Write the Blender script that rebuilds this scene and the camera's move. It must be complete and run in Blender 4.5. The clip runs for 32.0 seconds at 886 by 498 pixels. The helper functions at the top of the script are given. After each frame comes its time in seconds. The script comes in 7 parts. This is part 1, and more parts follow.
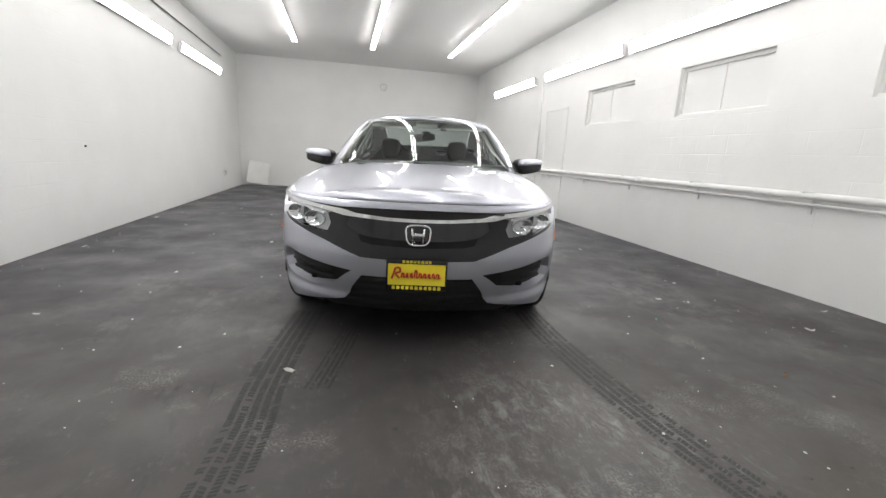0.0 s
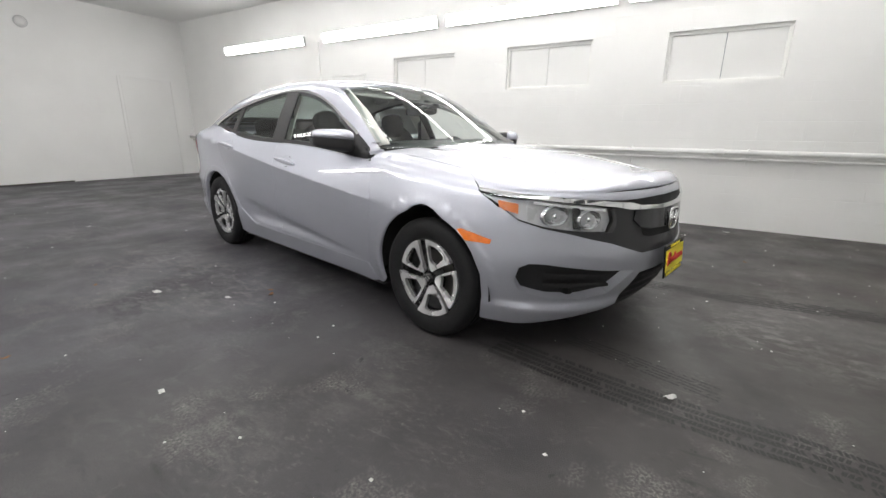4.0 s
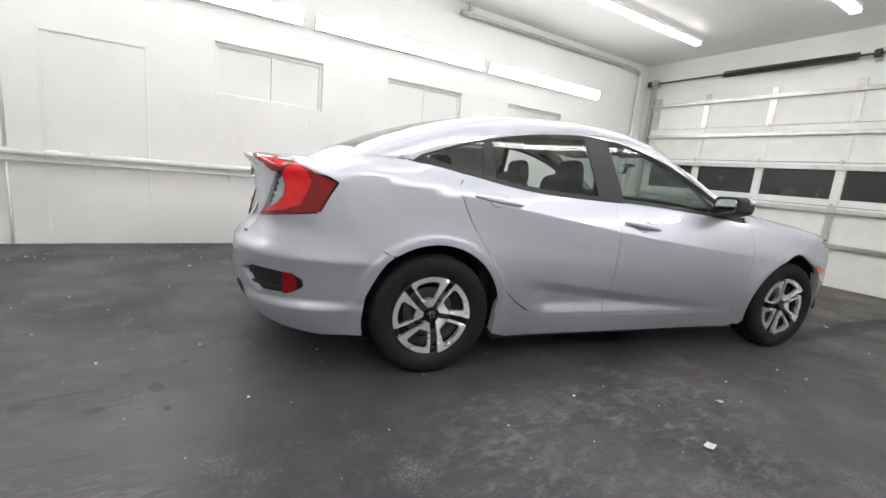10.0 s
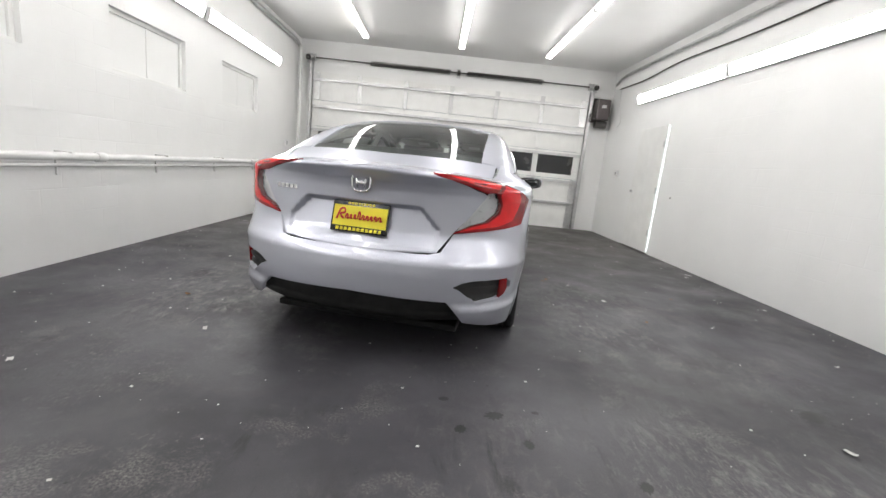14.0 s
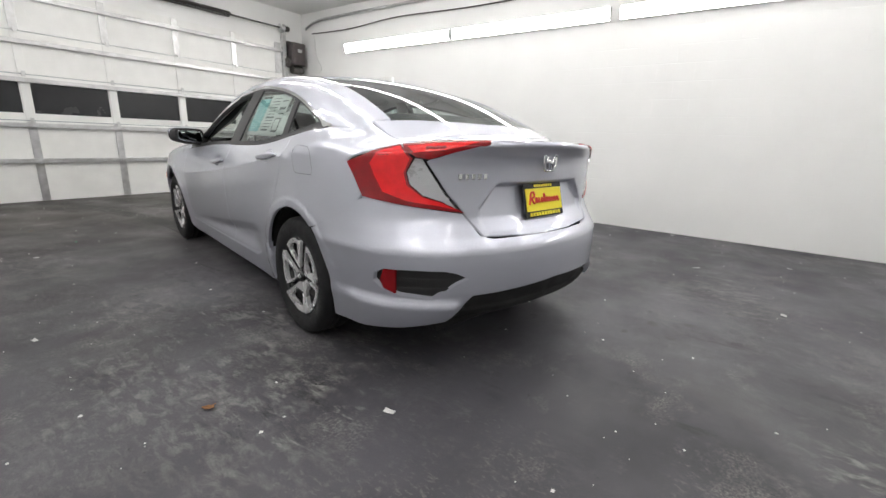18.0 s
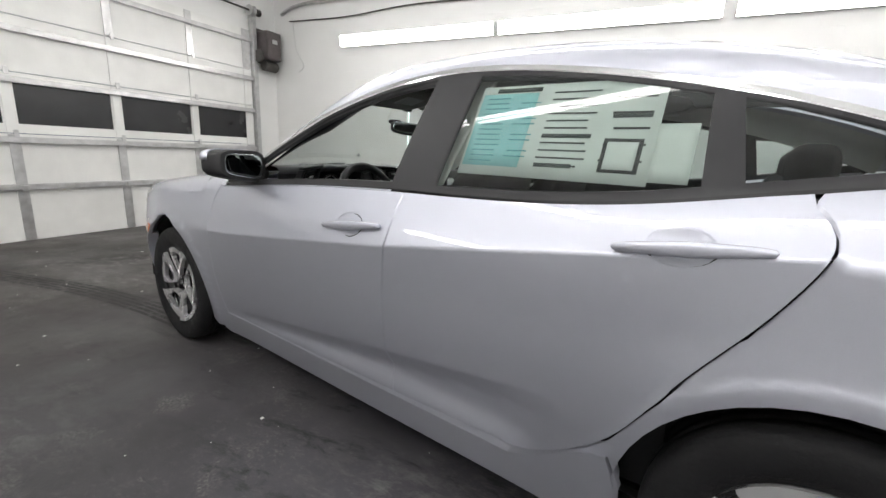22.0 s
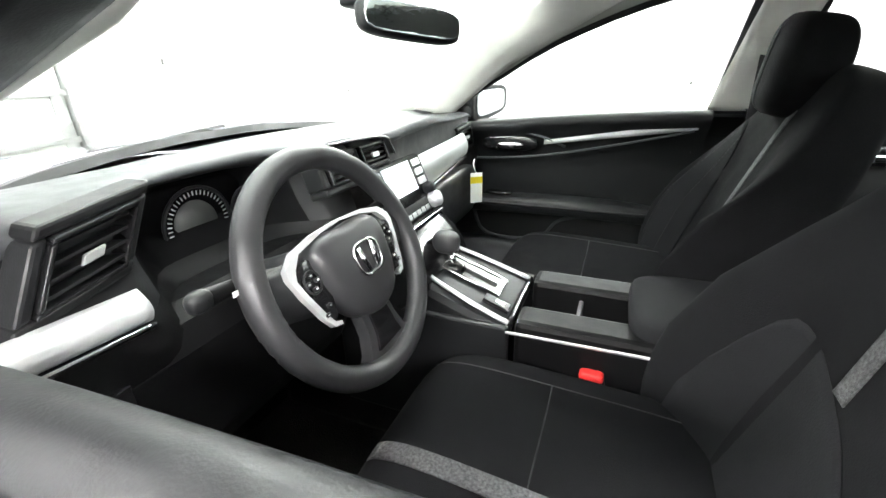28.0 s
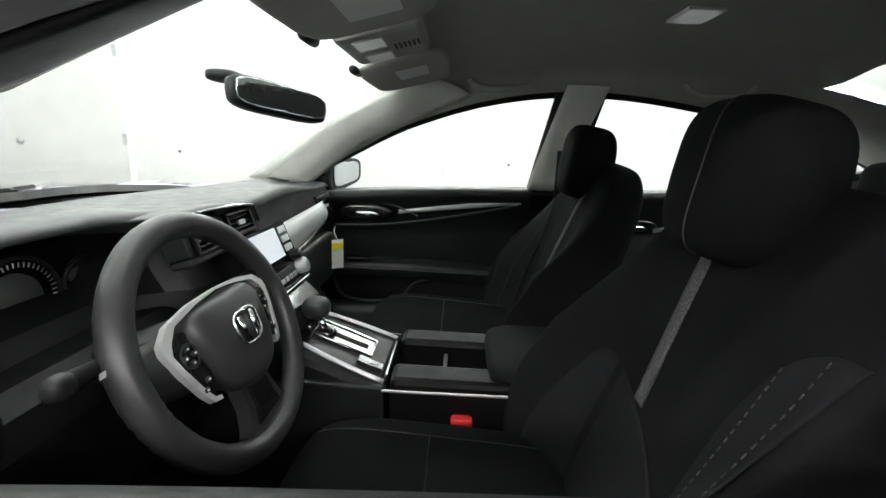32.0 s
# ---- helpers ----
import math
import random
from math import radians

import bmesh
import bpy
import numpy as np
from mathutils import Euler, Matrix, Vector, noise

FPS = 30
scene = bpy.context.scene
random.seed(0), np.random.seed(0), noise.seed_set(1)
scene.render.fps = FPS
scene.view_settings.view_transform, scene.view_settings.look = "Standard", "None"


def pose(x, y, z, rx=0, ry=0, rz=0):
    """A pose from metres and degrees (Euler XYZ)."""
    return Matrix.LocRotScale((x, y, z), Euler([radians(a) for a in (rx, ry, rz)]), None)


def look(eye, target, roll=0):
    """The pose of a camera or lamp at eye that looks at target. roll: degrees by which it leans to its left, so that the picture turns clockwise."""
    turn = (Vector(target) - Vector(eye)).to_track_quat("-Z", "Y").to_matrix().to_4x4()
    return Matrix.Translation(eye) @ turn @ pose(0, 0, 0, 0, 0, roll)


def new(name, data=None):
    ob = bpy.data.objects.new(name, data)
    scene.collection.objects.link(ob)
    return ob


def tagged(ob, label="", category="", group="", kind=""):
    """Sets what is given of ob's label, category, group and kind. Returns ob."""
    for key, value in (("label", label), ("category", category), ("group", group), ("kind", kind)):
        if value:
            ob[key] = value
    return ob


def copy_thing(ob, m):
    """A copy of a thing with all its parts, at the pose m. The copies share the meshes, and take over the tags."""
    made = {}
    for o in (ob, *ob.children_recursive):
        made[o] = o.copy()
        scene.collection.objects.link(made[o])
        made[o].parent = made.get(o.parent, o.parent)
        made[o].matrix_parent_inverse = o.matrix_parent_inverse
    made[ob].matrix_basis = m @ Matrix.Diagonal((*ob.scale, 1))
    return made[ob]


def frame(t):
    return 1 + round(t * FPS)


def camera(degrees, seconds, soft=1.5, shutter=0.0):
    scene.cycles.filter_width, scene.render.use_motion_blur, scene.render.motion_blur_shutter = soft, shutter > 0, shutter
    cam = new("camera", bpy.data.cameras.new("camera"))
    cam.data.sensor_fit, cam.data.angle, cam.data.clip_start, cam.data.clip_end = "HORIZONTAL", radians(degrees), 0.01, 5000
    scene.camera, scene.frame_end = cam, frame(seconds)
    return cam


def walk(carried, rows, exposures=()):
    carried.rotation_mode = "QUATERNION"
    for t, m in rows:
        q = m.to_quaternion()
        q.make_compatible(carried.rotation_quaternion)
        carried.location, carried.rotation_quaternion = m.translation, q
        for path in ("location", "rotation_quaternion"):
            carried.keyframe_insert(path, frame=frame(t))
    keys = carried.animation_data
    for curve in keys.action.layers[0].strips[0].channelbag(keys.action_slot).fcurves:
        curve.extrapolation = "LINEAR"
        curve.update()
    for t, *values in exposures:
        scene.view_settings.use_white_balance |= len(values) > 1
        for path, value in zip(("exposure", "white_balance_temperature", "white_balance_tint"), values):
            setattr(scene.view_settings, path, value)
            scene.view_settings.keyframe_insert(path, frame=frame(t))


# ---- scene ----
cam = camera(92.7, 32.0)
PATH = [
    (0, (0.603, 1.216, 1.059), (1.062, 3.115, 0.627), 2.9),
    (0.5, (0.31, 1.242, 1.055), (1.05, 3.06, 0.673), 3.4),
    (1, (0.019, 1.389, 1.07), (1.0, 3.077, 0.637), 3.9),
    (1.5, (-0.322, 1.565, 1.08), (0.787, 3.18, 0.677), 3.8),
    (2, (-0.646, 1.748, 1.078), (0.604, 3.247, 0.641), 4.0),
    (2.5, (-0.884, 2.066, 1.097), (0.469, 3.452, 0.6), 3.4),
    (4.5, (-1.512, 3.623, 1.048), (0.199, 4.5, 0.497), 0.7),
    (5, (-1.51, 4.041, 1.054), (0.251, 4.788, 0.469), 1.2),
    (5.5, (-1.561, 4.494, 1.037), (0.282, 5.01, 0.457), 0.6),
    (6, (-1.525, 4.875, 1.029), (0.37, 5.215, 0.487), -1.0),
    (6.5, (-1.506, 5.28, 1.022), (0.42, 5.375, 0.491), -0.7),
    (7, (-1.481, 5.688, 1.018), (0.46, 5.57, 0.552), 0.2),
    (7.5, (-1.412, 6.072, 1.018), (0.509, 5.764, 0.555), 1.1),
    (8, (-1.419, 6.495, 1.029), (0.488, 6.043, 0.629), 0.7),
    (8.5, (-1.33, 6.87, 1.027), (0.537, 6.271, 0.633), 3.7),
    (9, (-1.251, 7.288, 1.024), (0.548, 6.504, 0.64), 4.8),
    (9.5, (-1.147, 7.695, 1.025), (0.614, 6.802, 0.707), 4.1),
    (10, (-0.958, 8.095, 1.039), (0.722, 7.067, 0.689), 5.4),
    (10.5, (-0.817, 8.497, 1.07), (0.709, 7.246, 0.743), 4.2),
    (11, (-0.554, 8.82, 1.096), (0.813, 7.396, 0.772), 5.0),
    (11.5, (-0.336, 9.191, 1.099), (0.881, 7.634, 0.789), 3.6),
    (12, (-0.05, 9.425, 1.097), (0.95, 7.735, 0.719), 3.5),
    (12.4, (0.312, 9.69, 1.052), (1.131, 7.89, 0.757), 3.6),
    (12.5, (0.307, 9.638, 1.082), (1.096, 7.831, 0.75), 3.9),
    (13, (0.663, 9.783, 1.078), (1.143, 7.871, 0.743), 4.5),
    (13.5, (1.082, 9.866, 1.084), (1.276, 7.906, 0.737), 5.1),
    (14, (1.488, 9.977, 1.09), (1.423, 8.014, 0.71), 5.8),
    (14.5, (1.9, 9.915, 1.094), (1.552, 7.981, 0.72), 5.2),
    (15, (2.322, 9.89, 1.097), (1.719, 8.024, 0.702), 3.4),
    (15.5, (2.692, 9.749, 1.075), (1.884, 7.97, 0.649), 5.0),
    (17.5, (3.738, 8.829, 1.076), (2.195, 7.647, 0.605), 3.7),
    (18, (3.857, 8.563, 1.057), (2.279, 7.443, 0.553), 2.2),
    (18.5, (3.923, 8.275, 1.053), (2.293, 7.232, 0.545), 2.8),
    (19, (3.992, 7.999, 1.066), (2.318, 7.036, 0.546), 2.4),
    (19.5, (3.942, 7.732, 1.048), (2.25, 6.832, 0.477), 4.0),
    (20, (3.941, 7.446, 1.037), (2.184, 6.667, 0.485), 4.9),
    (20.5, (3.893, 7.159, 1.043), (2.124, 6.412, 0.486), 4.1),
    (21, (3.775, 6.874, 1.043), (2.007, 6.106, 0.51), 5.2),
    (21.5, (3.605, 6.577, 1.060), (1.822, 5.82, 0.570), 3.3),
    (22, (3.417, 6.296, 1.089), (1.645, 5.475, 0.645), 2.6),
    (22.5, (3.190, 6.056, 1.106), (1.470, 5.105, 0.732), 3.4),
    (23, (2.947, 5.810, 1.122), (1.208, 4.915, 0.714), 0.8),
    (23.5, (2.714, 5.630, 1.138), (1.035, 4.608, 0.766), 1.8),
    (24, (2.450, 5.504, 1.144), (0.757, 4.527, 0.722), 3.7),
    (24.5, (2.273, 5.384, 1.144), (0.564, 4.552, 0.523), 1.6),
    (25, (2.175, 5.365, 1.118), (0.567, 4.47, 0.337), 1.5),
    (25.5, (2.149, 5.365, 1.108), (0.611, 4.438, 0.228), 0.1),
    (27.5, (2.173, 5.354, 1.108), (0.511, 4.635, 0.261), -2.4),
    (28, (2.209, 5.333, 1.115), (0.403, 4.956, 0.343), -1.7),
    (28.5, (2.234, 5.305, 1.121), (0.35, 5.233, 0.452), -1.1),
    (29, (2.253, 5.294, 1.126), (0.339, 5.438, 0.565), 1.1),
    (29.5, (2.272, 5.295, 1.13), (0.354, 5.554, 0.626), 2.2),
    (30, (2.278, 5.291, 1.132), (0.364, 5.602, 0.64), 2.1),
    (30.5, (2.276, 5.286, 1.134), (0.363, 5.609, 0.647), 2.9),
    (31, (2.276, 5.285, 1.134), (0.364, 5.617, 0.651), 3.1),
    (31.5, (2.276, 5.288, 1.134), (0.362, 5.613, 0.654), 3.1),
    (32, (2.274, 5.286, 1.132), (0.358, 5.613, 0.658), 2.8),
]
EXPOSURES = [(0, 0.0), (23.0, 0.0), (24.0, 0.1), (25.0, 0.5), (25.5, 0.65), (27.5, 2.9), (28.0, 2.85), (29.0, 2.6), (30.0, 1.75), (31.0, 1.4), (32.0, 1.35)]
walk(cam, [(t, look(eye, target, roll)) for t, eye, target, roll in PATH], EXPOSURES)

# ---- world and light ----
world = bpy.data.worlds.new("world")
scene.world = world
world.use_nodes = True
world.node_tree.nodes["Background"].inputs[0].default_value = (0.6, 0.7, 0.8, 1)
world.node_tree.nodes["Background"].inputs[1].default_value = 0.3
TUBE_GLOW = 27.0


# ---- materials ----
def mat(name, color, rough=0.5, metal=0.0, vary=0.12, scale=8.0, bump=0.1, bump_scale=60.0, coat=0.0, fine=0.0, spec=0.5):
    """A surface with slow variation of colour, grain and a fine relief, in object metres."""
    m = bpy.data.materials.new(name)
    m.use_nodes = True
    nt = m.node_tree
    b = nt.nodes["Principled BSDF"]
    co = nt.nodes.new("ShaderNodeTexCoord")
    n1 = nt.nodes.new("ShaderNodeTexNoise")
    n1.inputs["Scale"].default_value, n1.inputs["Detail"].default_value = scale, 6
    nt.links.new(co.outputs["Object"], n1.inputs["Vector"])
    ramp = nt.nodes.new("ShaderNodeMapRange")
    ramp.inputs[1].default_value, ramp.inputs[2].default_value = 0.3, 0.7
    ramp.inputs[3].default_value, ramp.inputs[4].default_value = 1 - vary, 1 + vary
    nt.links.new(n1.outputs["Fac"], ramp.inputs[0])
    mul = nt.nodes.new("ShaderNodeVectorMath")
    mul.operation = "SCALE"
    mul.inputs[0].default_value = color[:3]
    nt.links.new(ramp.outputs[0], mul.inputs["Scale"])
    nt.links.new(mul.outputs[0], b.inputs["Base Color"])
    rr = nt.nodes.new("ShaderNodeMapRange")
    rr.inputs[1].default_value, rr.inputs[2].default_value = 0.3, 0.7
    rr.inputs[3].default_value, rr.inputs[4].default_value = max(rough * 0.85, 0.0), min(rough * 1.15, 1)
    nt.links.new(n1.outputs["Fac"], rr.inputs[0])
    nt.links.new(rr.outputs[0], b.inputs["Roughness"])
    b.inputs["Metallic"].default_value = metal
    b.inputs["Coat Weight"].default_value = coat
    b.inputs["Coat Roughness"].default_value = 0.03
    b.inputs["Specular IOR Level"].default_value = spec
    if bump:
        n2 = nt.nodes.new("ShaderNodeTexNoise")
        n2.inputs["Scale"].default_value, n2.inputs["Detail"].default_value = bump_scale, 3
        nt.links.new(co.outputs["Object"], n2.inputs["Vector"])
        bp = nt.nodes.new("ShaderNodeBump")
        bp.inputs["Strength"].default_value, bp.inputs["Distance"].default_value = bump, 0.01
        nt.links.new(n2.outputs["Fac"], bp.inputs["Height"])
        nt.links.new(bp.outputs[0], b.inputs["Normal"])
    return m


def glass_mat(name, color, dark):
    """Thin pane: tinted see-through with a mirror gloss that grows at grazing angles."""
    m = bpy.data.materials.new(name)
    m.use_nodes = True
    nt = m.node_tree
    nt.nodes.remove(nt.nodes["Principled BSDF"])
    tr = nt.nodes.new("ShaderNodeBsdfTransparent")
    tr.inputs[0].default_value = (*[c * dark for c in color], 1)
    gl = nt.nodes.new("ShaderNodeBsdfGlossy")
    gl.inputs["Roughness"].default_value = 0.01
    lw = nt.nodes.new("ShaderNodeLayerWeight")
    lw.inputs[0].default_value = 0.5
    pw = nt.nodes.new("ShaderNodeMath")
    pw.operation = "POWER"
    pw.inputs[1].default_value = 5.0
    nt.links.new(lw.outputs["Facing"], pw.inputs[0])
    fr = nt.nodes.new("ShaderNodeMath")
    fr.operation = "MULTIPLY_ADD"
    fr.inputs[1].default_value, fr.inputs[2].default_value = 0.92, 0.07
    nt.links.new(pw.outputs[0], fr.inputs[0])
    mix = nt.nodes.new("ShaderNodeMixShader")
    nt.links.new(fr.outputs[0], mix.inputs[0])
    nt.links.new(tr.outputs[0], mix.inputs[1])
    nt.links.new(gl.outputs[0], mix.inputs[2])
    nt.links.new(mix.outputs[0], nt.nodes["Material Output"].inputs[0])
    return m


def glow_mat(name, color, strength):
    m = bpy.data.materials.new(name)
    m.use_nodes = True
    b = m.node_tree.nodes["Principled BSDF"]
    b.inputs["Base Color"].default_value = (0.9, 0.9, 0.9, 1)
    b.inputs["Emission Color"].default_value = (*color, 1)
    b.inputs["Emission Strength"].default_value = strength
    return m


def block_wall_mat():
    """White-painted concrete block: faint courses, scuffs and roller grain."""
    m = mat("painted_block", (0.80, 0.80, 0.79), 0.45, 0, 0.03, 1.3, 0, 60)
    nt = m.node_tree
    b = nt.nodes["Principled BSDF"]
    geo = nt.nodes.new("ShaderNodeNewGeometry")
    sep = nt.nodes.new("ShaderNodeSeparateXYZ")
    nt.links.new(geo.outputs["Position"], sep.inputs[0])
    add = nt.nodes.new("ShaderNodeMath")
    nt.links.new(sep.outputs[0], add.inputs[0])
    nt.links.new(sep.outputs[1], add.inputs[1])
    com = nt.nodes.new("ShaderNodeCombineXYZ")
    nt.links.new(add.outputs[0], com.inputs[0])
    nt.links.new(sep.outputs[2], com.inputs[1])
    br = nt.nodes.new("ShaderNodeTexBrick")
    br.inputs["Color1"].default_value = br.inputs["Color2"].default_value = (1, 1, 1, 1)
    br.inputs["Mortar"].default_value = (0, 0, 0, 1)
    br.inputs["Scale"].default_value = 1
    br.inputs["Mortar Size"].default_value = 0.006
    br.inputs["Mortar Smooth"].default_value = 0.6
    br.inputs["Brick Width"].default_value, br.inputs["Row Height"].default_value = 0.406, 0.203
    nt.links.new(com.outputs[0], br.inputs["Vector"])
    no = nt.nodes.new("ShaderNodeTexNoise")
    no.inputs["Scale"].default_value, no.inputs["Detail"].default_value = 35, 8
    nt.links.new(geo.outputs["Position"], no.inputs["Vector"])
    big = nt.nodes.new("ShaderNodeTexNoise")
    big.inputs["Scale"].default_value, big.inputs["Detail"].default_value = 1.6, 4
    nt.links.new(geo.outputs["Position"], big.inputs["Vector"])
    fade = nt.nodes.new("ShaderNodeMapRange")
    fade.inputs[1].default_value, fade.inputs[2].default_value = 0.45, 0.62
    nt.links.new(big.outputs["Fac"], fade.inputs[0])
    inv = nt.nodes.new("ShaderNodeMath")
    inv.operation = "MULTIPLY"
    nt.links.new(br.outputs["Color"], inv.inputs[0])
    nt.links.new(fade.outputs[0], inv.inputs[1])
    mix = nt.nodes.new("ShaderNodeMath")
    mix.operation = "MULTIPLY_ADD"
    mix.inputs[1].default_value = 0.35
    nt.links.new(no.outputs["Fac"], mix.inputs[0])
    nt.links.new(inv.outputs[0], mix.inputs[2])
    bp = nt.nodes.new("ShaderNodeBump")
    bp.inputs["Strength"].default_value, bp.inputs["Distance"].default_value = 0.38, 0.005
    nt.links.new(mix.outputs[0], bp.inputs["Height"])
    nt.links.new(bp.outputs[0], b.inputs["Normal"])
    return m


def floor_mat():
    """Dark sealed asphalt: broad stains, brown dirt, pale scuffs, coarse grain."""
    m = mat("asphalt", (0.05, 0.05, 0.053), 0.5, 0, 0.1, 1.2, 0, 60)
    nt = m.node_tree
    b = nt.nodes["Principled BSDF"]
    geo = nt.nodes.new("ShaderNodeNewGeometry")

    def noise_node(scale, detail, lo, hi, rough=0.6):
        n = nt.nodes.new("ShaderNodeTexNoise")
        n.inputs["Scale"].default_value, n.inputs["Detail"].default_value, n.inputs["Roughness"].default_value = scale, detail, rough
        nt.links.new(geo.outputs["Position"], n.inputs["Vector"])
        r = nt.nodes.new("ShaderNodeMapRange")
        r.inputs[1].default_value, r.inputs[2].default_value = lo, hi
        nt.links.new(n.outputs["Fac"], r.inputs[0])
        return r.outputs[0]

    def mixed(fac, a, c):
        x = nt.nodes.new("ShaderNodeMix")
        x.data_type = "RGBA"
        nt.links.new(fac, x.inputs[0])
        for v, s in ((a, 6), (c, 7)):
            if isinstance(v, tuple):
                x.inputs[s].default_value = (*v, 1)
            else:
                nt.links.new(v, x.inputs[s])
        return x.outputs[2]

    sep = nt.nodes.new("ShaderNodeSeparateXYZ")
    nt.links.new(geo.outputs["Position"], sep.inputs[0])
    lay = nt.nodes.new("ShaderNodeMapRange")
    lay.inputs[1].default_value, lay.inputs[2].default_value = 2.2, 6.0
    nt.links.new(sep.outputs[1], lay.inputs[0])
    near = mixed(noise_node(0.8, 6, 0.35, 0.65), (0.031, 0.0278, 0.0266), (0.070, 0.0615, 0.0555))
    deep = mixed(noise_node(0.7, 6, 0.35, 0.65), (0.030, 0.0287, 0.0345), (0.068, 0.0652, 0.0755))
    base = mixed(lay.outputs[0], near, deep)
    base = mixed(noise_node(0.5, 5, 0.55, 0.72), base, (0.020, 0.0185, 0.021))

    def times(a, c):
        x = nt.nodes.new("ShaderNodeMath")
        x.operation = "MULTIPLY"
        nt.links.new(a, x.inputs[0])
        nt.links.new(c, x.inputs[1])
        return x.outputs[0]

    # worn areas: (x, y, reach along x, reach along y, strength)
    worn = None
    for cx, cy, rx, ry, k in ((2.9, 6.6, 1.0, 1.6, 1.0), (0.1, 6.3, 0.7, 1.3, 0.85), (0.4, 8.6, 1.2, 0.7, 0.6), (2.0, 9.1, 0.6, 0.5, 0.8), (1.5, 2.3, 0.9, 1.0, 0.9), (3.3, 4.3, 0.8, 1.2, 0.5), (-0.6, 4.4, 0.9, 1.0, 0.35), (1.2, 11.0, 2.0, 1.5, 0.5)):
        mp = nt.nodes.new("ShaderNodeMapping")
        mp.inputs["Location"].default_value = (-cx / rx, -cy / ry, 0)
        mp.inputs["Scale"].default_value = (1 / rx, 1 / ry, 0)
        nt.links.new(geo.outputs["Position"], mp.inputs[0])
        ln = nt.nodes.new("ShaderNodeVectorMath")
        ln.operation = "LENGTH"
        nt.links.new(mp.outputs[0], ln.inputs[0])
        mr = nt.nodes.new("ShaderNodeMapRange")
        mr.interpolation_type = "SMOOTHSTEP"
        mr.inputs[1].default_value, mr.inputs[2].default_value = 1.25, 0.2
        mr.inputs[3].default_value, mr.inputs[4].default_value = 0.0, k
        nt.links.new(ln.outputs["Value"], mr.inputs[0])
        if worn is None:
            worn = mr.outputs[0]
        else:
            mx = nt.nodes.new("ShaderNodeMath")
            mx.operation = "MAXIMUM"
            nt.links.new(worn, mx.inputs[0])
            nt.links.new(mr.outputs[0], mx.inputs[1])
            worn = mx.outputs[0]

    # drawn-out scrapes in two directions, broken up and in patches
    def scrapes(turn_by, stretch, scale, lo, hi):
        turn = nt.nodes.new("ShaderNodeMapping")
        turn.inputs["Rotation"].default_value = (0, 0, turn_by)
        turn.inputs["Scale"].default_value = (1.0, stretch, 1.0)
        nt.links.new(geo.outputs["Position"], turn.inputs[0])
        sc = nt.nodes.new("ShaderNodeTexNoise")
        sc.inputs["Scale"].default_value, sc.inputs["Detail"].default_value, sc.inputs["Roughness"].default_value = scale, 8, 0.72
        sc.inputs["Distortion"].default_value = 0.4
        nt.links.new(turn.outputs[0], sc.inputs["Vector"])
        sr = nt.nodes.new("ShaderNodeMapRange")
        sr.inputs[1].default_value, sr.inputs[2].default_value = lo, hi
        nt.links.new(sc.outputs["Fac"], sr.inputs[0])
        return sr.outputs[0]

    base = mixed(times(times(scrapes(0.35, 0.5, 17, 0.47, 0.64), noise_node(1.1, 7, 0.46, 0.60, 0.75)), worn), base, (0.215, 0.207, 0.20))
    base = mixed(times(times(scrapes(-0.9, 0.30, 30, 0.54, 0.68), noise_node(1.7, 7, 0.48, 0.62, 0.75)), worn), base, (0.25, 0.24, 0.232))
    base = mixed(times(scrapes(0.1, 0.5, 60, 0.52, 0.72), noise_node(0.9, 7, 0.50, 0.66, 0.75)), base, (0.21, 0.20, 0.19))
    base = mixed(times(noise_node(95, 3, 0.42, 0.72), noise_node(2.1, 7, 0.54, 0.70, 0.7)), base, (0.26, 0.245, 0.23))
    base = mixed(times(scrapes(1.9, 0.3, 9, 0.56, 0.66), noise_node(0.6, 5, 0.45, 0.62)), base, (0.011, 0.0105, 0.012))
    base = mixed(noise_node(7, 6, 0.66, 0.70, 0.7), base, (0.010, 0.010, 0.011))
    nt.links.new(base, b.inputs["Base Color"])
    r2 = nt.nodes.new("ShaderNodeMapRange")
    r2.inputs[3].default_value, r2.inputs[4].default_value = 0.33, 0.7
    nt.links.new(noise_node(1.5, 5, 0.3, 0.7), r2.inputs[0])
    nt.links.new(r2.outputs[0], b.inputs["Roughness"])
    bp = nt.nodes.new("ShaderNodeBump")
    bp.inputs["Strength"].default_value, bp.inputs["Distance"].default_value = 0.35, 0.004
    nt.links.new(noise_node(160, 3, 0, 1), bp.inputs["Height"])
    nt.links.new(bp.outputs[0], b.inputs["Normal"])
    return m


M_WALL, M_FLOOR = block_wall_mat(), floor_mat()
M_CEIL = mat("ceiling_paint", (0.78, 0.78, 0.77), 0.55, 0, 0.03, 1.0, 0.05, 30)
M_WHITE = mat("white_paint", (0.78, 0.78, 0.76), 0.35, 0, 0.05, 4, 0.08, 40)
M_GALV = mat("galvanised_steel", (0.55, 0.55, 0.55), 0.35, 0.9, 0.15, 12, 0.05, 80)
M_RUSTY = mat("dark_steel", (0.09, 0.085, 0.08), 0.5, 0.6, 0.3, 15, 0.2, 90)
M_DARKPANE = mat("night_pane", (0.018, 0.018, 0.02), 0.25, 0, 0.2, 3, 0)
M_TUBE = glow_mat("tube_glow", (1.0, 0.985, 0.965), TUBE_GLOW * 0.55)
M_TUBEW = glow_mat("wall_tube_glow", (1.0, 0.985, 0.965), TUBE_GLOW * 0.74)
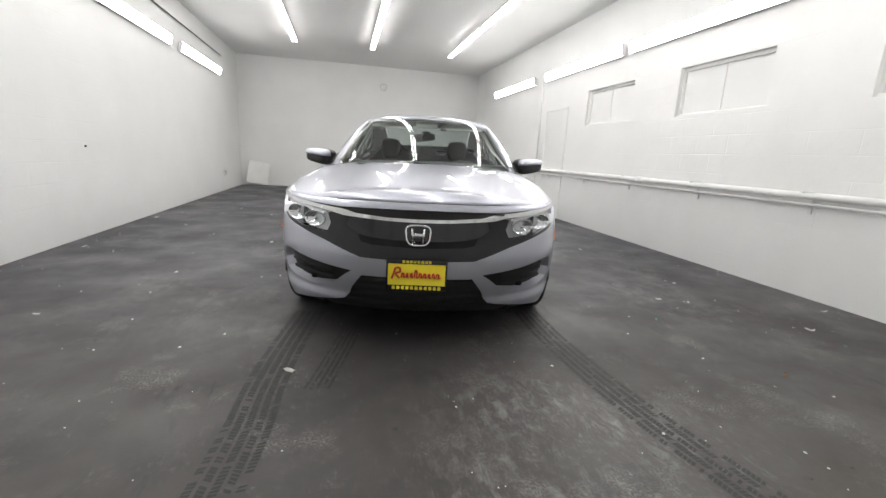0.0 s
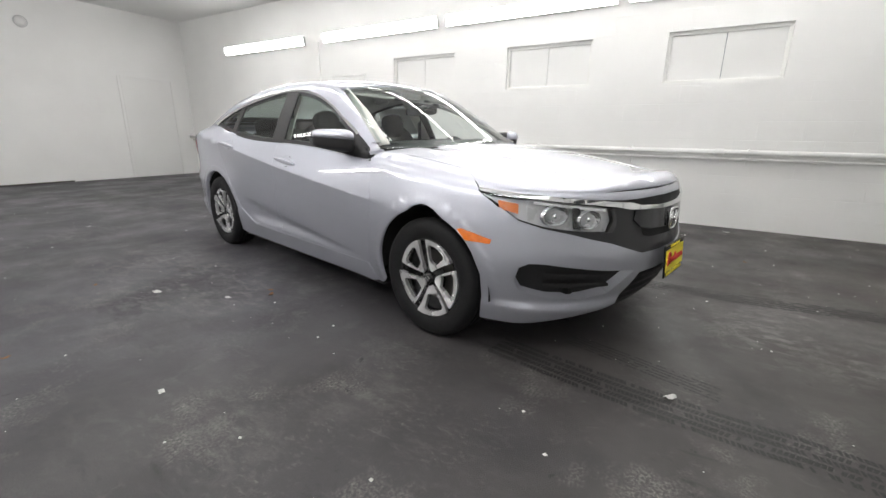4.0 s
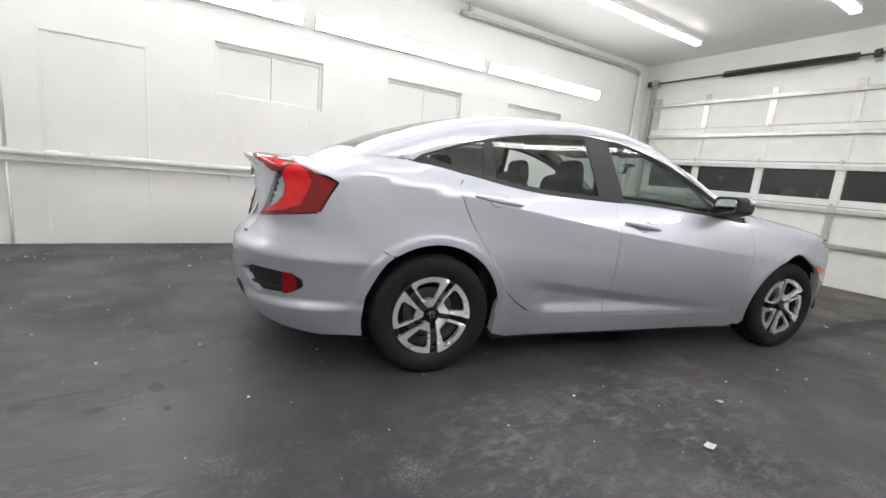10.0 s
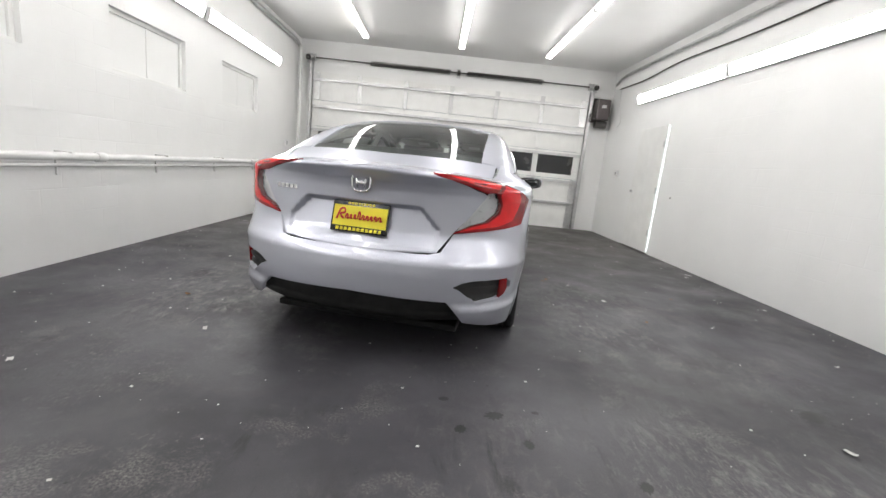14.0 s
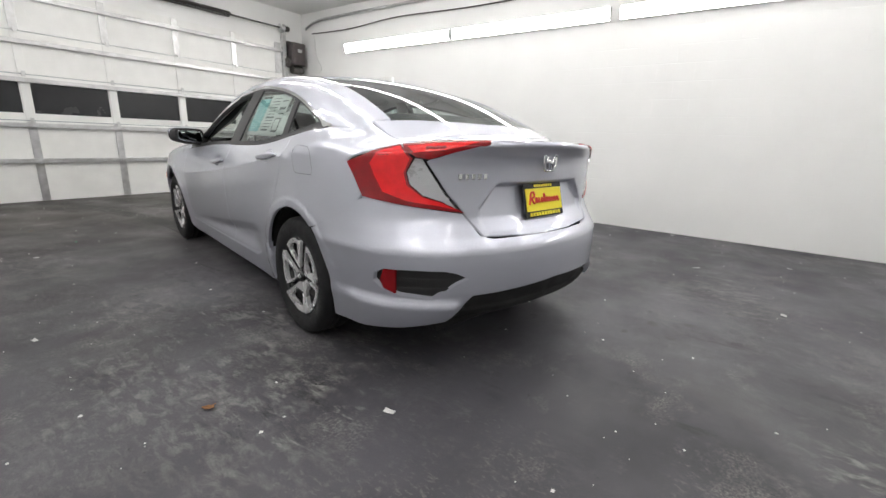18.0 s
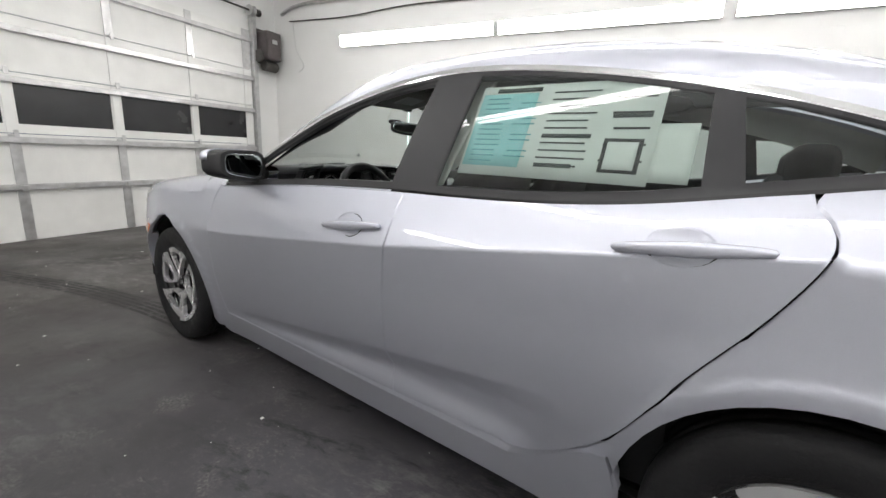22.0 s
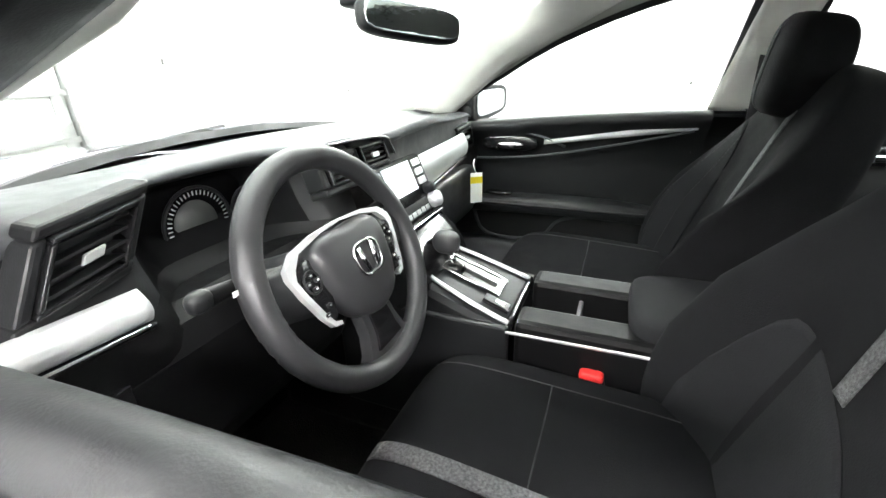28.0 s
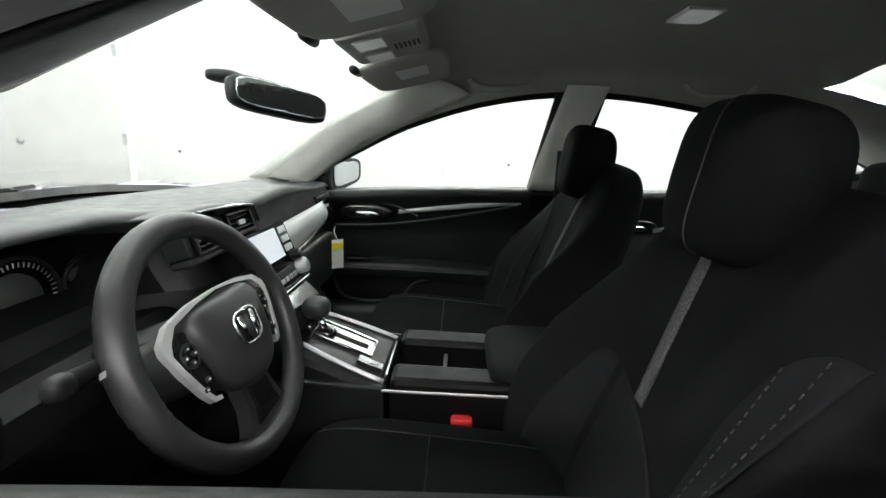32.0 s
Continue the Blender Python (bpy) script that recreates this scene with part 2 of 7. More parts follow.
M_FIXTURE = mat("fixture_white", (0.8, 0.8, 0.8), 0.4, 0, 0.03)


def paint_mat():
    """Silver metallic paint: flake base with a slow orange peel under a clear gloss coat."""
    m = bpy.data.materials.new("silver_paint")
    m.use_nodes = True
    nt = m.node_tree
    b = nt.nodes["Principled BSDF"]
    co = nt.nodes.new("ShaderNodeTexCoord")
    flake_n = nt.nodes.new("ShaderNodeTexNoise")
    flake_n.inputs["Scale"].default_value, flake_n.inputs["Detail"].default_value = 1400, 2
    nt.links.new(co.outputs["Object"], flake_n.inputs["Vector"])
    r = nt.nodes.new("ShaderNodeMapRange")
    r.inputs[1].default_value, r.inputs[2].default_value = 0.3, 0.7
    r.inputs[3].default_value, r.inputs[4].default_value = 0.93, 1.07
    nt.links.new(flake_n.outputs["Fac"], r.inputs[0])
    mul = nt.nodes.new("ShaderNodeVectorMath")
    mul.operation = "SCALE"
    mul.inputs[0].default_value = (0.545, 0.56, 0.635)
    nt.links.new(r.outputs[0], mul.inputs["Scale"])
    nt.links.new(mul.outputs[0], b.inputs["Base Color"])
    b.inputs["Metallic"].default_value = 0.80
    b.inputs["Roughness"].default_value = 0.42
    b.inputs["Coat Weight"].default_value = 1.0
    b.inputs["Coat Roughness"].default_value = 0.012
    b.inputs["Coat IOR"].default_value = 1.65
    return m


M_PAINT = paint_mat()
M_RUBBER = mat("tyre_rubber", (0.011, 0.011, 0.012), 0.7, 0, 0.2, 20, 0.25, 120, spec=0.25)
M_BLACKP = mat("black_plastic", (0.018, 0.018, 0.019), 0.55, 0, 0.15, 30, 0.15, 200)
M_GLOSSB = mat("gloss_black", (0.012, 0.012, 0.013), 0.12, 0, 0.1, 30, 0)
M_PILLAR = mat("satin_black_film", (0.020, 0.0195, 0.022), 0.36, 0, 0.03, 2, 0, spec=0.36)
M_CHROME = mat("chrome", (0.83, 0.84, 0.85), 0.07, 1.0, 0.03, 5, 0)
M_ALLOY = mat("silver_wheel_cover", (0.86, 0.86, 0.87), 0.26, 0.70, 0.0, 6, 0, coat=0.6)
M_BRAKE = mat("dark_wheel_steel", (0.03, 0.03, 0.032), 0.5, 0.7, 0.2, 30, 0.1)
M_RED = mat("red_lens", (0.22, 0.003, 0.006), 0.06, 0, 0.08, 30, 0, coat=0.2)
M_REDB = mat("bright_red_lens", (0.72, 0.008, 0.012), 0.08, 0, 0.08, 30, 0, coat=0.2)
M_ORANGE = mat("orange_lens", (0.85, 0.20, 0.02), 0.1, 0, 0.08, 60, 0, coat=1.0)
M_CLEAR = glass_mat("clear_lens", (0.97, 0.98, 0.99), 0.96)
M_WSGLASS = glass_mat("windscreen_glass", (0.90, 0.97, 0.94), 0.80)
M_TINT = glass_mat("tinted_glass", (0.88, 0.96, 0.93), 0.72)
M_YELLOW = mat("yellow_card", (0.85, 0.72, 0.03), 0.4, 0, 0.03, 10, 0)
M_INKRED = mat("red_ink", (0.55, 0.03, 0.02), 0.5, 0, 0.05, 10, 0)
# also on the sheet that stands in for shade behind door gaps
M_UNDER = mat("underbody_gap_black", (0.01, 0.01, 0.01), 0.8, 0, 0.2, 10, 0)


# ---- mesh helpers ----
def mesh_obj(name, verts, faces, material, parent=None, label="", smooth=False, normals=None):
    me = bpy.data.meshes.new(name)
    me.from_pydata([tuple(map(float, v)) for v in verts], [], [tuple(map(int, f)) for f in faces])
    me.materials.append(material)
    if smooth:
        me.polygons.foreach_set("use_smooth", [True] * len(me.polygons))
    if normals is not None:
        me.normals_split_custom_set_from_vertices([tuple(map(float, n)) for n in normals])
    ob = new(name, me)
    ob.parent = parent
    if label:
        tagged(ob, label)
    return ob


def part(name, bm, material, parent=None, label="", smooth=False):
    me = bpy.data.meshes.new(name)
    bm.to_mesh(me)
    bm.free()
    me.materials.append(material)
    if smooth:
        me.polygons.foreach_set("use_smooth", [True] * len(me.polygons))
    ob = new(name, me)
    ob.parent = parent
    if label:
        tagged(ob, label)
    return ob


def empty(name, m, label, category, group="", kind=""):
    e = new(name)
    e.matrix_basis = m
    return tagged(e, label, category, group, kind)


def add_box(bm, lo, hi, bevel=0.0, m=None):
    c = [(a + b) / 2 for a, b in zip(lo, hi)]
    s = [abs(b - a) for a, b in zip(lo, hi)]
    mm = Matrix.Translation(c) @ Matrix.Diagonal((*s, 1))
    if m is not None:
        mm = m @ mm
    r = bmesh.ops.create_cube(bm, size=1, matrix=mm)
    if bevel:
        es = list({e for v in r["verts"] for e in v.link_edges})
        bmesh.ops.bevel(bm, geom=es, offset=bevel, segments=2, affect="EDGES", profile=0.5)
    return bm


def box_part(name, lo, hi, material, parent=None, label="", bevel=0.0, m=None):
    return part(name, add_box(bmesh.new(), lo, hi, bevel, m), material, parent, label)


def add_tube(bm, pts, r, seg=10, closed=False, caps=True):
    """A round tube along a polyline."""
    pts = [Vector(p) for p in pts]
    n = len(pts)
    rings = []
    ref = Vector((0.13, 0.21, 1)).normalized()
    for i, p in enumerate(pts):
        a = pts[(i - 1) % n] if closed or i else p
        c = pts[(i + 1) % n] if closed or i < n - 1 else p
        d = (c - a).normalized()
        u = d.cross(ref)
        if u.length < 1e-3:
            u = d.cross(Vector((1, 0, 0)))
        u.normalize()
        w = d.cross(u)
        rad = r(i / max(n - 1, 1)) if callable(r) else r
        rings.append([bm.verts.new(p + rad * (math.cos(t) * u + math.sin(t) * w)) for t in [2 * math.pi * k / seg for k in range(seg)]])
    for i in range(n if closed else n - 1):
        a, b = rings[i], rings[(i + 1) % n]
        for k in range(seg):
            bm.faces.new((a[k], a[(k + 1) % seg], b[(k + 1) % seg], b[k]))
    if caps and not closed:
        bm.faces.new(rings[0][::-1])
        bm.faces.new(rings[-1])
    return bm


def tube_part(name, pts, r, material, parent=None, label="", seg=10, closed=False):
    return part(name, add_tube(bmesh.new(), pts, r, seg, closed), material, parent, label, True)


def add_lathe(bm, profile, seg=32, axis="y", centre=(0, 0, 0)):
    """Turns (radius, height) points round an axis."""
    rings = []
    for r, h in profile:
        ring = []
        for k in range(seg):
            t = 2 * math.pi * k / seg
            a, b = r * math.cos(t), r * math.sin(t)
            p = {"x": (h, a, b), "y": (a, h, b), "z": (a, b, h)}[axis]
            ring.append(bm.verts.new(Vector(p) + Vector(centre)))
        rings.append(ring)
    for a, b in zip(rings, rings[1:]):
        for k in range(seg):
            bm.faces.new((a[k], a[(k + 1) % seg], b[(k + 1) % seg], b[k]))
    return bm


def spline(points, n=8, closed=False):
    """A smooth polyline through points (Catmull-Rom)."""
    P = [np.array(p, float) for p in points]
    m = len(P)
    out = []
    for i in range(m if closed else m - 1):
        p1, p2 = P[i], P[(i + 1) % m]
        p0 = P[i - 1] if closed or i else p1
        p3 = P[(i + 2) % m] if closed or i < m - 2 else p2
        for k in range(n):
            t = k / n
            out.append(0.5 * (2 * p1 + (p2 - p0) * t + (2 * p0 - 5 * p1 + 4 * p2 - p3) * t * t + (3 * p1 - p0 - 3 * p2 + p3) * t ** 3))
    if not closed:
        out.append(P[-1])
    return [tuple(p) for p in out]


# ---- the hall ----
X0, X1, Y0, Y1, ZC = -2.13, 4.53, 0.55, 14.0, 3.40


def structure(name, boxes, material, label, category, bevel=0.0):
    bm = bmesh.new()
    for lo, hi in boxes:
        add_box(bm, lo, hi, bevel)
    return tagged(part(name, bm, material), label, category, "", "structure")


structure("floor", [((X0 - 0.5, Y0 - 1.5, -0.2), (X1 + 0.5, Y1 + 0.5, 0.0))], M_FLOOR, "dark stained asphalt floor with tyre marks and scuffs", "floor")
structure("ceiling", [((X0 - 0.3, Y0 - 0.4, ZC), (X1 + 0.3, Y1 + 0.3, ZC + 0.2))], M_CEIL, "flat white painted ceiling", "ceiling")
structure("wall_west", [((X0 - 0.25, Y0 - 0.4, -0.1), (X0, Y1 + 0.25, ZC))], M_WALL, "white painted concrete block wall with a flush door", "wall")
structure("wall_north", [((X0, Y1, -0.1), (X1, Y1 + 0.25, ZC))], M_WALL, "plain white painted back wall", "wall")
WIN = [(2.64, 3.80), (4.665, 5.83), (6.68, 7.84)]
WZ0, WZ1 = 1.655, 2.21
wall_boxes = [((X1, Y0 - 0.4, -0.1), (X1 + 0.3, Y1 + 0.25, WZ0)), ((X1, Y0 - 0.4, WZ1), (X1 + 0.3, Y1 + 0.25, ZC))]
edges = [Y0 - 0.4] + [v for w in WIN for v in w] + [Y1 + 0.25]
for a, b in zip(edges[::2], edges[1::2]):
    wall_boxes.append(((X1, a, WZ0), (X1 + 0.3, b, WZ1)))
structure("wall_east", wall_boxes, M_WALL, "white painted concrete block wall with blocked-up windows", "wall")
DW0, DW1, DTOP = -1.60, 4.24, 2.78
structure("wall_south", [((X0, Y0 - 0.3, -0.1), (DW0, Y0 - 0.02, ZC)), ((DW1, Y0 - 0.3, -0.1), (X1, Y0 - 0.02, ZC)), ((DW0, Y0 - 0.3, DTOP), (DW1, Y0 - 0.02, ZC))], M_WALL, "white painted wall round the garage door", "wall")


# ---- hall fittings ----
def light_fixture(m, label, group, glow):
    """A 2.4 m strip light: housing, two end caps, two glowing tubes. Its length runs along x, it hangs below z = 0."""
    e = empty("strip_light", m, label, "strip light", group)
    bm = bmesh.new()
    add_box(bm, (-1.2, -0.055, -0.035), (1.2, 0.055, 0.0), 0.006)
    part("housing", bm, M_FIXTURE, e)
    for s in (-1, 1):
        box_part("end_cap", (s * 1.215 - 0.018, -0.05, -0.085), (s * 1.215 + 0.018, 0.05, -0.002), M_FIXTURE, e, "", 0.005)
    for s in (-1, 1):
        tube_part("tube", [(-1.19, s * 0.032, -0.058), (1.19, s * 0.032, -0.058)], 0.019, glow, e, "glowing white fluorescent tube", 10)
    return e


def wrap_fixture(m, label, group):
    """A 2.4 m wraparound fitting: back tray, end caps and a bowed lit diffuser."""
    e = empty("strip_light", m, label, "strip light", group)
    bm = bmesh.new()
    add_box(bm, (-1.2, -0.080, -0.022), (1.2, 0.080, 0.0), 0.005)
    for s in (-1, 1):
        add_box(bm, (-1.195, s * 0.0775 - 0.0025, -0.042), (1.195, s * 0.0775 + 0.0025, -0.020), 0.001)
    part("housing", bm, M_FIXTURE, e)
    prof = [(0.074 * math.cos(t), -0.0225 - 0.038 * abs(math.sin(t)) ** 0.7) for t in np.linspace(0, math.pi, 13)]
    bm = bmesh.new()
    ends = [[bm.verts.new((x, y, z)) for y, z in prof] for x in (-1.195, 1.195)]
    for k in range(12):
        bm.faces.new((ends[0][k], ends[0][k + 1], ends[1][k + 1], ends[1][k]))
    for e_ in ends:
        bm.faces.new(e_)
    bmesh.ops.recalc_face_normals(bm, faces=bm.faces)
    part("diffuser", bm, M_TUBEW, e, "glowing white wraparound diffuser", False)
    for s in (-1, 1):
        box_part("end_cap", (s * 1.199 - 0.003, -0.075, -0.056), (s * 1.199 + 0.003, 0.075, -0.001), M_FIXTURE, e, "", 0.004)
    return e


first = None
for x in (-0.40, 1.24, 3.02):
    for k in range(4):
        m = pose(x, 1.55 + 1.22 + 2.49 * k, ZC - 0.06, 0, 0, 90)
        if first is None:
            first = light_fixture(m, "lit white fluorescent strip light under the ceiling", "ceiling strip lights", M_TUBE)
        else:
            copy_thing(first, m)
wall_light = None
for x, side, ys in ((X1 - 0.05, 1, (3.07, 5.6, 8.15, 11.05)), (X0 + 0.05, -1, (3.12, 5.58, 8.1, 10.95))):
    for y in ys:
        m = pose(x + 0.02 * side, y, 2.65, 0, 0, 90) @ pose(0, 0, 0, 78 if side > 0 else -78, 0, 0)
        if wall_light is None:
            wall_light = wrap_fixture(m, "lit white wraparound strip light on the block wall", "wall strip lights")
        else:
            copy_thing(wall_light, m)

# garage door: four sections with stiles, struts and a glazed row
gd = empty("garage_door", pose(0, Y0, 0), "closed white sectional garage door with a row of dark windows", "garage door", "", "structure")
GZ = [0.0, 0.545, 1.09, 1.68, 2.21, 2.78]
GX = [DW0 + (DW1 - DW0) * k / 6 for k in range(7)]
for i in range(5):
    for k in range(6):
        z0, z1, x0, x1 = GZ[i] + 0.004, GZ[i + 1] - 0.004, GX[k] + 0.002, GX[k + 1] - 0.002
        if i == 2:
            bm = bmesh.new()
            wz0, wz1, wx0, wx1 = 1.185, 1.615, x0 + 0.055, x1 - 0.055
            for lo, hi in (((x0, -0.03, z0), (x1, 0, wz0)), ((x0, -0.03, wz1), (x1, 0, z1)), ((x0, -0.03, wz0), (wx0, 0, wz1)), ((wx1, -0.03, wz0), (x1, 0, wz1))):
                add_box(bm, lo, hi)
            part("panel", bm, M_WHITE, gd)
            box_part("pane", (wx0, -0.02, wz0), (wx1, -0.014, wz1), M_DARKPANE, gd, "dark glass pane")
        else:
            box_part("panel", (x0, -0.03, z0), (x1, 0, z1), M_WHITE, gd)
for k in range(7):
    w = 0.045 if 0 < k < 6 else 0.07
    for i in range(5):
        a = min(max(GX[k] - w, DW0), DW1 - 2 * w)
        box_part("stile", (a, 0.001, GZ[i] + 0.01), (a + 2 * w, 0.012, GZ[i + 1] - 0.01), M_WHITE if i in (2, 3) else M_GALV, gd, "", 0.002)
for z in (0.53, 1.00, 1.575, 2.05, 2.60):
    bm = bmesh.new()
    add_box(bm, (DW0, 0.0125, z), (DW1, 0.06, z + 0.012), 0.002)
    add_box(bm, (DW0, 0.050, z + 0.0125), (DW1, 0.060, z + 0.05), 0.002)
    add_box(bm, (DW0, 0.0125, z + 0.0505), (DW1, 0.05, z + 0.058), 0.002)
    part("strut", bm, M_GALV, gd, "galvanised steel strut")
for k in range(1, 6):
    for i in range(1, 5):
        box_part("hinge", (GX[k] - 0.02, 0.0605, GZ[i] - 0.035), (GX[k] + 0.02, 0.07, GZ[i] + 0.035), M_GALV, gd, "", 0.003)
for x in (DW0 - 0.05, DW1 + 0.05):
    bm = bmesh.new()
    add_box(bm, (x - 0.035, -0.01, 0.01), (x - 0.028, 0.07, 2.95))
    add_box(bm, (x + 0.028, -0.01, 0.01), (x + 0.035, 0.07, 2.95))
    add_box(bm, (x - 0.0275, 0.063, 0.01), (x + 0.0275, 0.07, 2.95))
    part("track", bm, M_GALV, gd, "galvanised vertical track")
# spring shaft over the door
sh = empty("spring_shaft", pose(0, Y0 + 0.1, 3.03), "black torsion springs on a steel shaft over the garage door", "door spring")
tube_part("shaft", [(DW0 - 0.15, 0, 0), (DW1 + 0.15, 0, 0)], 0.014, M_RUSTY, sh)
for a, b in ((-0.55, 1.05), (1.40, 3.05)):
    pts = [(a + (b - a) * k / 720, 0.042 * math.cos(k * 0.5236), 0.042 * math.sin(k * 0.5236)) for k in range(721)]
    part("spring", add_tube(bmesh.new(), pts, 0.0085, 5), M_RUSTY, sh, "black coiled torsion spring")
for x in (DW0 - 0.1, 1.22, DW1 + 0.1):
    box_part("bracket", (x - 0.04, -0.10, -0.09), (x + 0.04, -0.085, 0.09), M_GALV, sh, "", 0.004)
    part("bearing", add_lathe(bmesh.new(), [(0.0141, -0.03), (0.05, -0.03), (0.05, 0.03), (0.0141, 0.03)], 16, "x", (x, 0, 0)), M_RUSTY, sh)
for x in (DW0 + 0.02, DW1 - 0.02):
    part("drum", add_lathe(bmesh.new(), [(0.0141, -0.04), (0.075, -0.04), (0.06, 0), (0.075, 0.04), (0.0141, 0.04)], 20, "x", (x, 0, 0)), M_GALV, sh)
# motor
mo = empty("door_opener", pose(-1.86, Y0 + 0.10, 2.40), "dark grey garage door opener motor on the wall", "door opener")
M_MOTOR = mat("motor_grey", (0.10, 0.085, 0.085), 0.45, 0.2, 0.2, 10, 0.05)
box_part("housing", (-0.15, -0.09, -0.02), (0.13, 0.15, 0.40), M_MOTOR, mo, "", 0.03)
box_part("base_plate", (-0.17, -0.11, -0.06), (0.15, -0.091, 0.44), M_RUSTY, mo, "", 0.004)
part("motor_can", add_lathe(bmesh.new(), [(0, -0.14), (0.07, -0.14), (0.08, -0.12), (0.08, 0.10), (0, 0.10)], 20, "x", (0, 0.02, -0.10)), M_RUSTY, mo)
part("pulley", add_lathe(bmesh.new(), [(0.01, -0.02), (0.09, -0.02), (0.075, 0), (0.09, 0.02), (0.01, 0.02)], 20, "x", (0.19, 0.02, 0.02)), M_RUSTY, mo)
box_part("label_plate", (-0.06, 0.151, 0.22), (0.04, 0.153, 0.28), M_GALV, mo)

# long pipe along the east wall
M_PIPEW = mat("white_pipe_paint", (0.74, 0.74, 0.73), 0.4, 0, 0.08, 6, 0.1, 20)
pipe = empty("wall_pipe", pose(0, 0, 0), "white painted pipe running along the block wall", "pipe")
tube_part("main_pipe", [(X1 - 0.10, y, 0.875) for y in np.linspace(0.95, Y1 - 0.02, 24)], 0.032, M_PIPEW, pipe, "", 12)
tube_part("thin_pipe", [(X1 - 0.055, y, 0.80) for y in np.linspace(0.95, Y1 - 0.02, 24)], 0.014, M_PIPEW, pipe, "", 8)
tube_part("riser", spline([(X1 - 0.10, 0.99, 0.875), (X1 - 0.10, 0.86, 0.90), (X1 - 0.10, 0.84, 1.0), (X1 - 0.10, 0.84, 2.0), (X1 - 0.10, 0.84, 3.2)], 6), 0.032, M_PIPEW, pipe, "", 12)
for y in np.arange(1.6, Y1, 1.22):
    bm = add_box(bmesh.new(), (X1 - 0.145, y - 0.012, 0.90), (X1 - 0.001, y + 0.012, 0.915), 0.002)
    add_box(bm, (X1 - 0.02, y - 0.015, 0.72), (X1 - 0.001, y + 0.015, 0.899), 0.002)
    part("pipe_bracket", bm, M_PIPEW, pipe)
for y in (3.1, 6.15, 9.2, 12.25):
    part("coupling", add_lathe(bmesh.new(), [(0.033, -0.05), (0.041, -0.045), (0.041, 0.045), (0.033, 0.05)], 14, "y", (X1 - 0.10, y, 0.875)), M_PIPEW, pipe, "", True)
# blocked windows: sheet and frame recessed in the wall
for i, (a, b) in enumerate(WIN):
    w = empty("window_%d" % (i + 1), pose(0, 0, 0), "window opening boarded up flush and painted white", "window", "blocked windows", "structure")
    mid = (a + b) / 2
    for c, d in ((a, mid - 0.003), (mid + 0.003, b)):
        box_part("board", (X1 + 0.07, c, WZ0), (X1 + 0.10, d, WZ1), M_CEIL, w)
    for lo, hi in (((X1 + 0.045, a, WZ1 - 0.04), (X1 + 0.0695, b, WZ1)), ((X1 + 0.045, a, WZ0), (X1 + 0.0695, b, WZ0 + 0.03))):
        box_part("frame_rail", lo, hi, M_WHITE, w, "", 0.003)
    for lo, hi in (((X1 + 0.045, a, WZ0 + 0.031), (X1 + 0.0695, a + 0.035, WZ1 - 0.041)), ((X1 + 0.045, b - 0.035, WZ0 + 0.031), (X1 + 0.0695, b, WZ1 - 0.041))):
        box_part("frame_stile", lo, hi, M_WHITE, w, "", 0.003)
# ceiling-edge conduit and gas pipes near the door
con = empty("ceiling_conduit", pose(0, 0, 0), "painted conduit and gas pipe along the top of the walls", "conduit")
tube_part("pipe", spline([(X1 - 0.07, 0.75, 3.15), (X1 - 0.07, 1.0, 3.24), (X1 - 0.07, 1.6, 3.25), (X1 - 0.07, 4.6, 3.25), (X1 - 0.07, 4.68, 3.28), (X1 - 0.07, 4.70, ZC)], 6), 0.03, M_GALV, con, "", 10)
tube_part("pipe", spline([(X0 + 0.06, 0.75, 3.1), (X0 + 0.06, 1.1, 3.2), (X0 + 0.06, 2.0, 3.22), (X0 + 0.06, 6.0, 3.22), (X0 + 0.06, 6.1, 3.3), (X0 + 0.06, 6.12, ZC)], 6), 0.025, M_GALV, con, "", 10)
tube_part("cable", spline([(X0 + 0.03, 0.9, 3.0), (X0 + 0.03, 2.0, 2.98), (X0 + 0.03, 3.2, 3.04), (X0 + 0.03, 5.0, 3.0), (X0 + 0.03, 8.0, 3.05), (X0 + 0.03, 12.4, 3.02)], 8), 0.010, M_RUSTY, con, "dark cable", 6)
tube_part("cable", spline([(X0 + 0.02, 0.95, 3.05), (X0 + 0.02, 1.0, 2.6), (X0 + 0.02, 1.15, 2.35), (X0 + 0.02, 1.05, 2.25)], 8), 0.006, M_PIPEW, con, "", 6)
# side door in the west wall
door = empty("door_1", pose(X0, 3.085, 0), "flush white personnel door standing slightly ajar", "door", "", "structure")
box_part("leaf", (0.003, -0.92, 0.02), (0.022, -0.02, 2.10), M_WHITE, door, "", 0.004)
M_SLIT = glow_mat("daylight_slit", (0.85, 1.0, 0.98), 2.2)
box_part("gap", (0.002, -0.006, 0.03), (0.006, 0.008, 2.08), M_SLIT, door, "bright daylight in the door's gap")
for z in (0.35, 1.05, 1.8):
    box_part("hinge", (0.0225, -0.05, z - 0.05), (0.034, -0.012, z + 0.05), M_GALV, door, "", 0.003)
part("knob", add_lathe(bmesh.new(), [(0.0, 0.075), (0.022, 0.07), (0.028, 0.055), (0.02, 0.04), (0.01, 0.035), (0.01, 0.023)], 16, "x", (0, -0.85, 1.0)), M_GALV, door, "", True)
box_part("threshold", (0.003, -0.95, 0.0), (0.06, 0.03, 0.015), M_RUSTY, door, "", 0.003)


# ---- the car: one shape function for the body, from which each panel is cut ----
CAR = pose(1.421, 5.531, 0, 0, 0, -101.35)


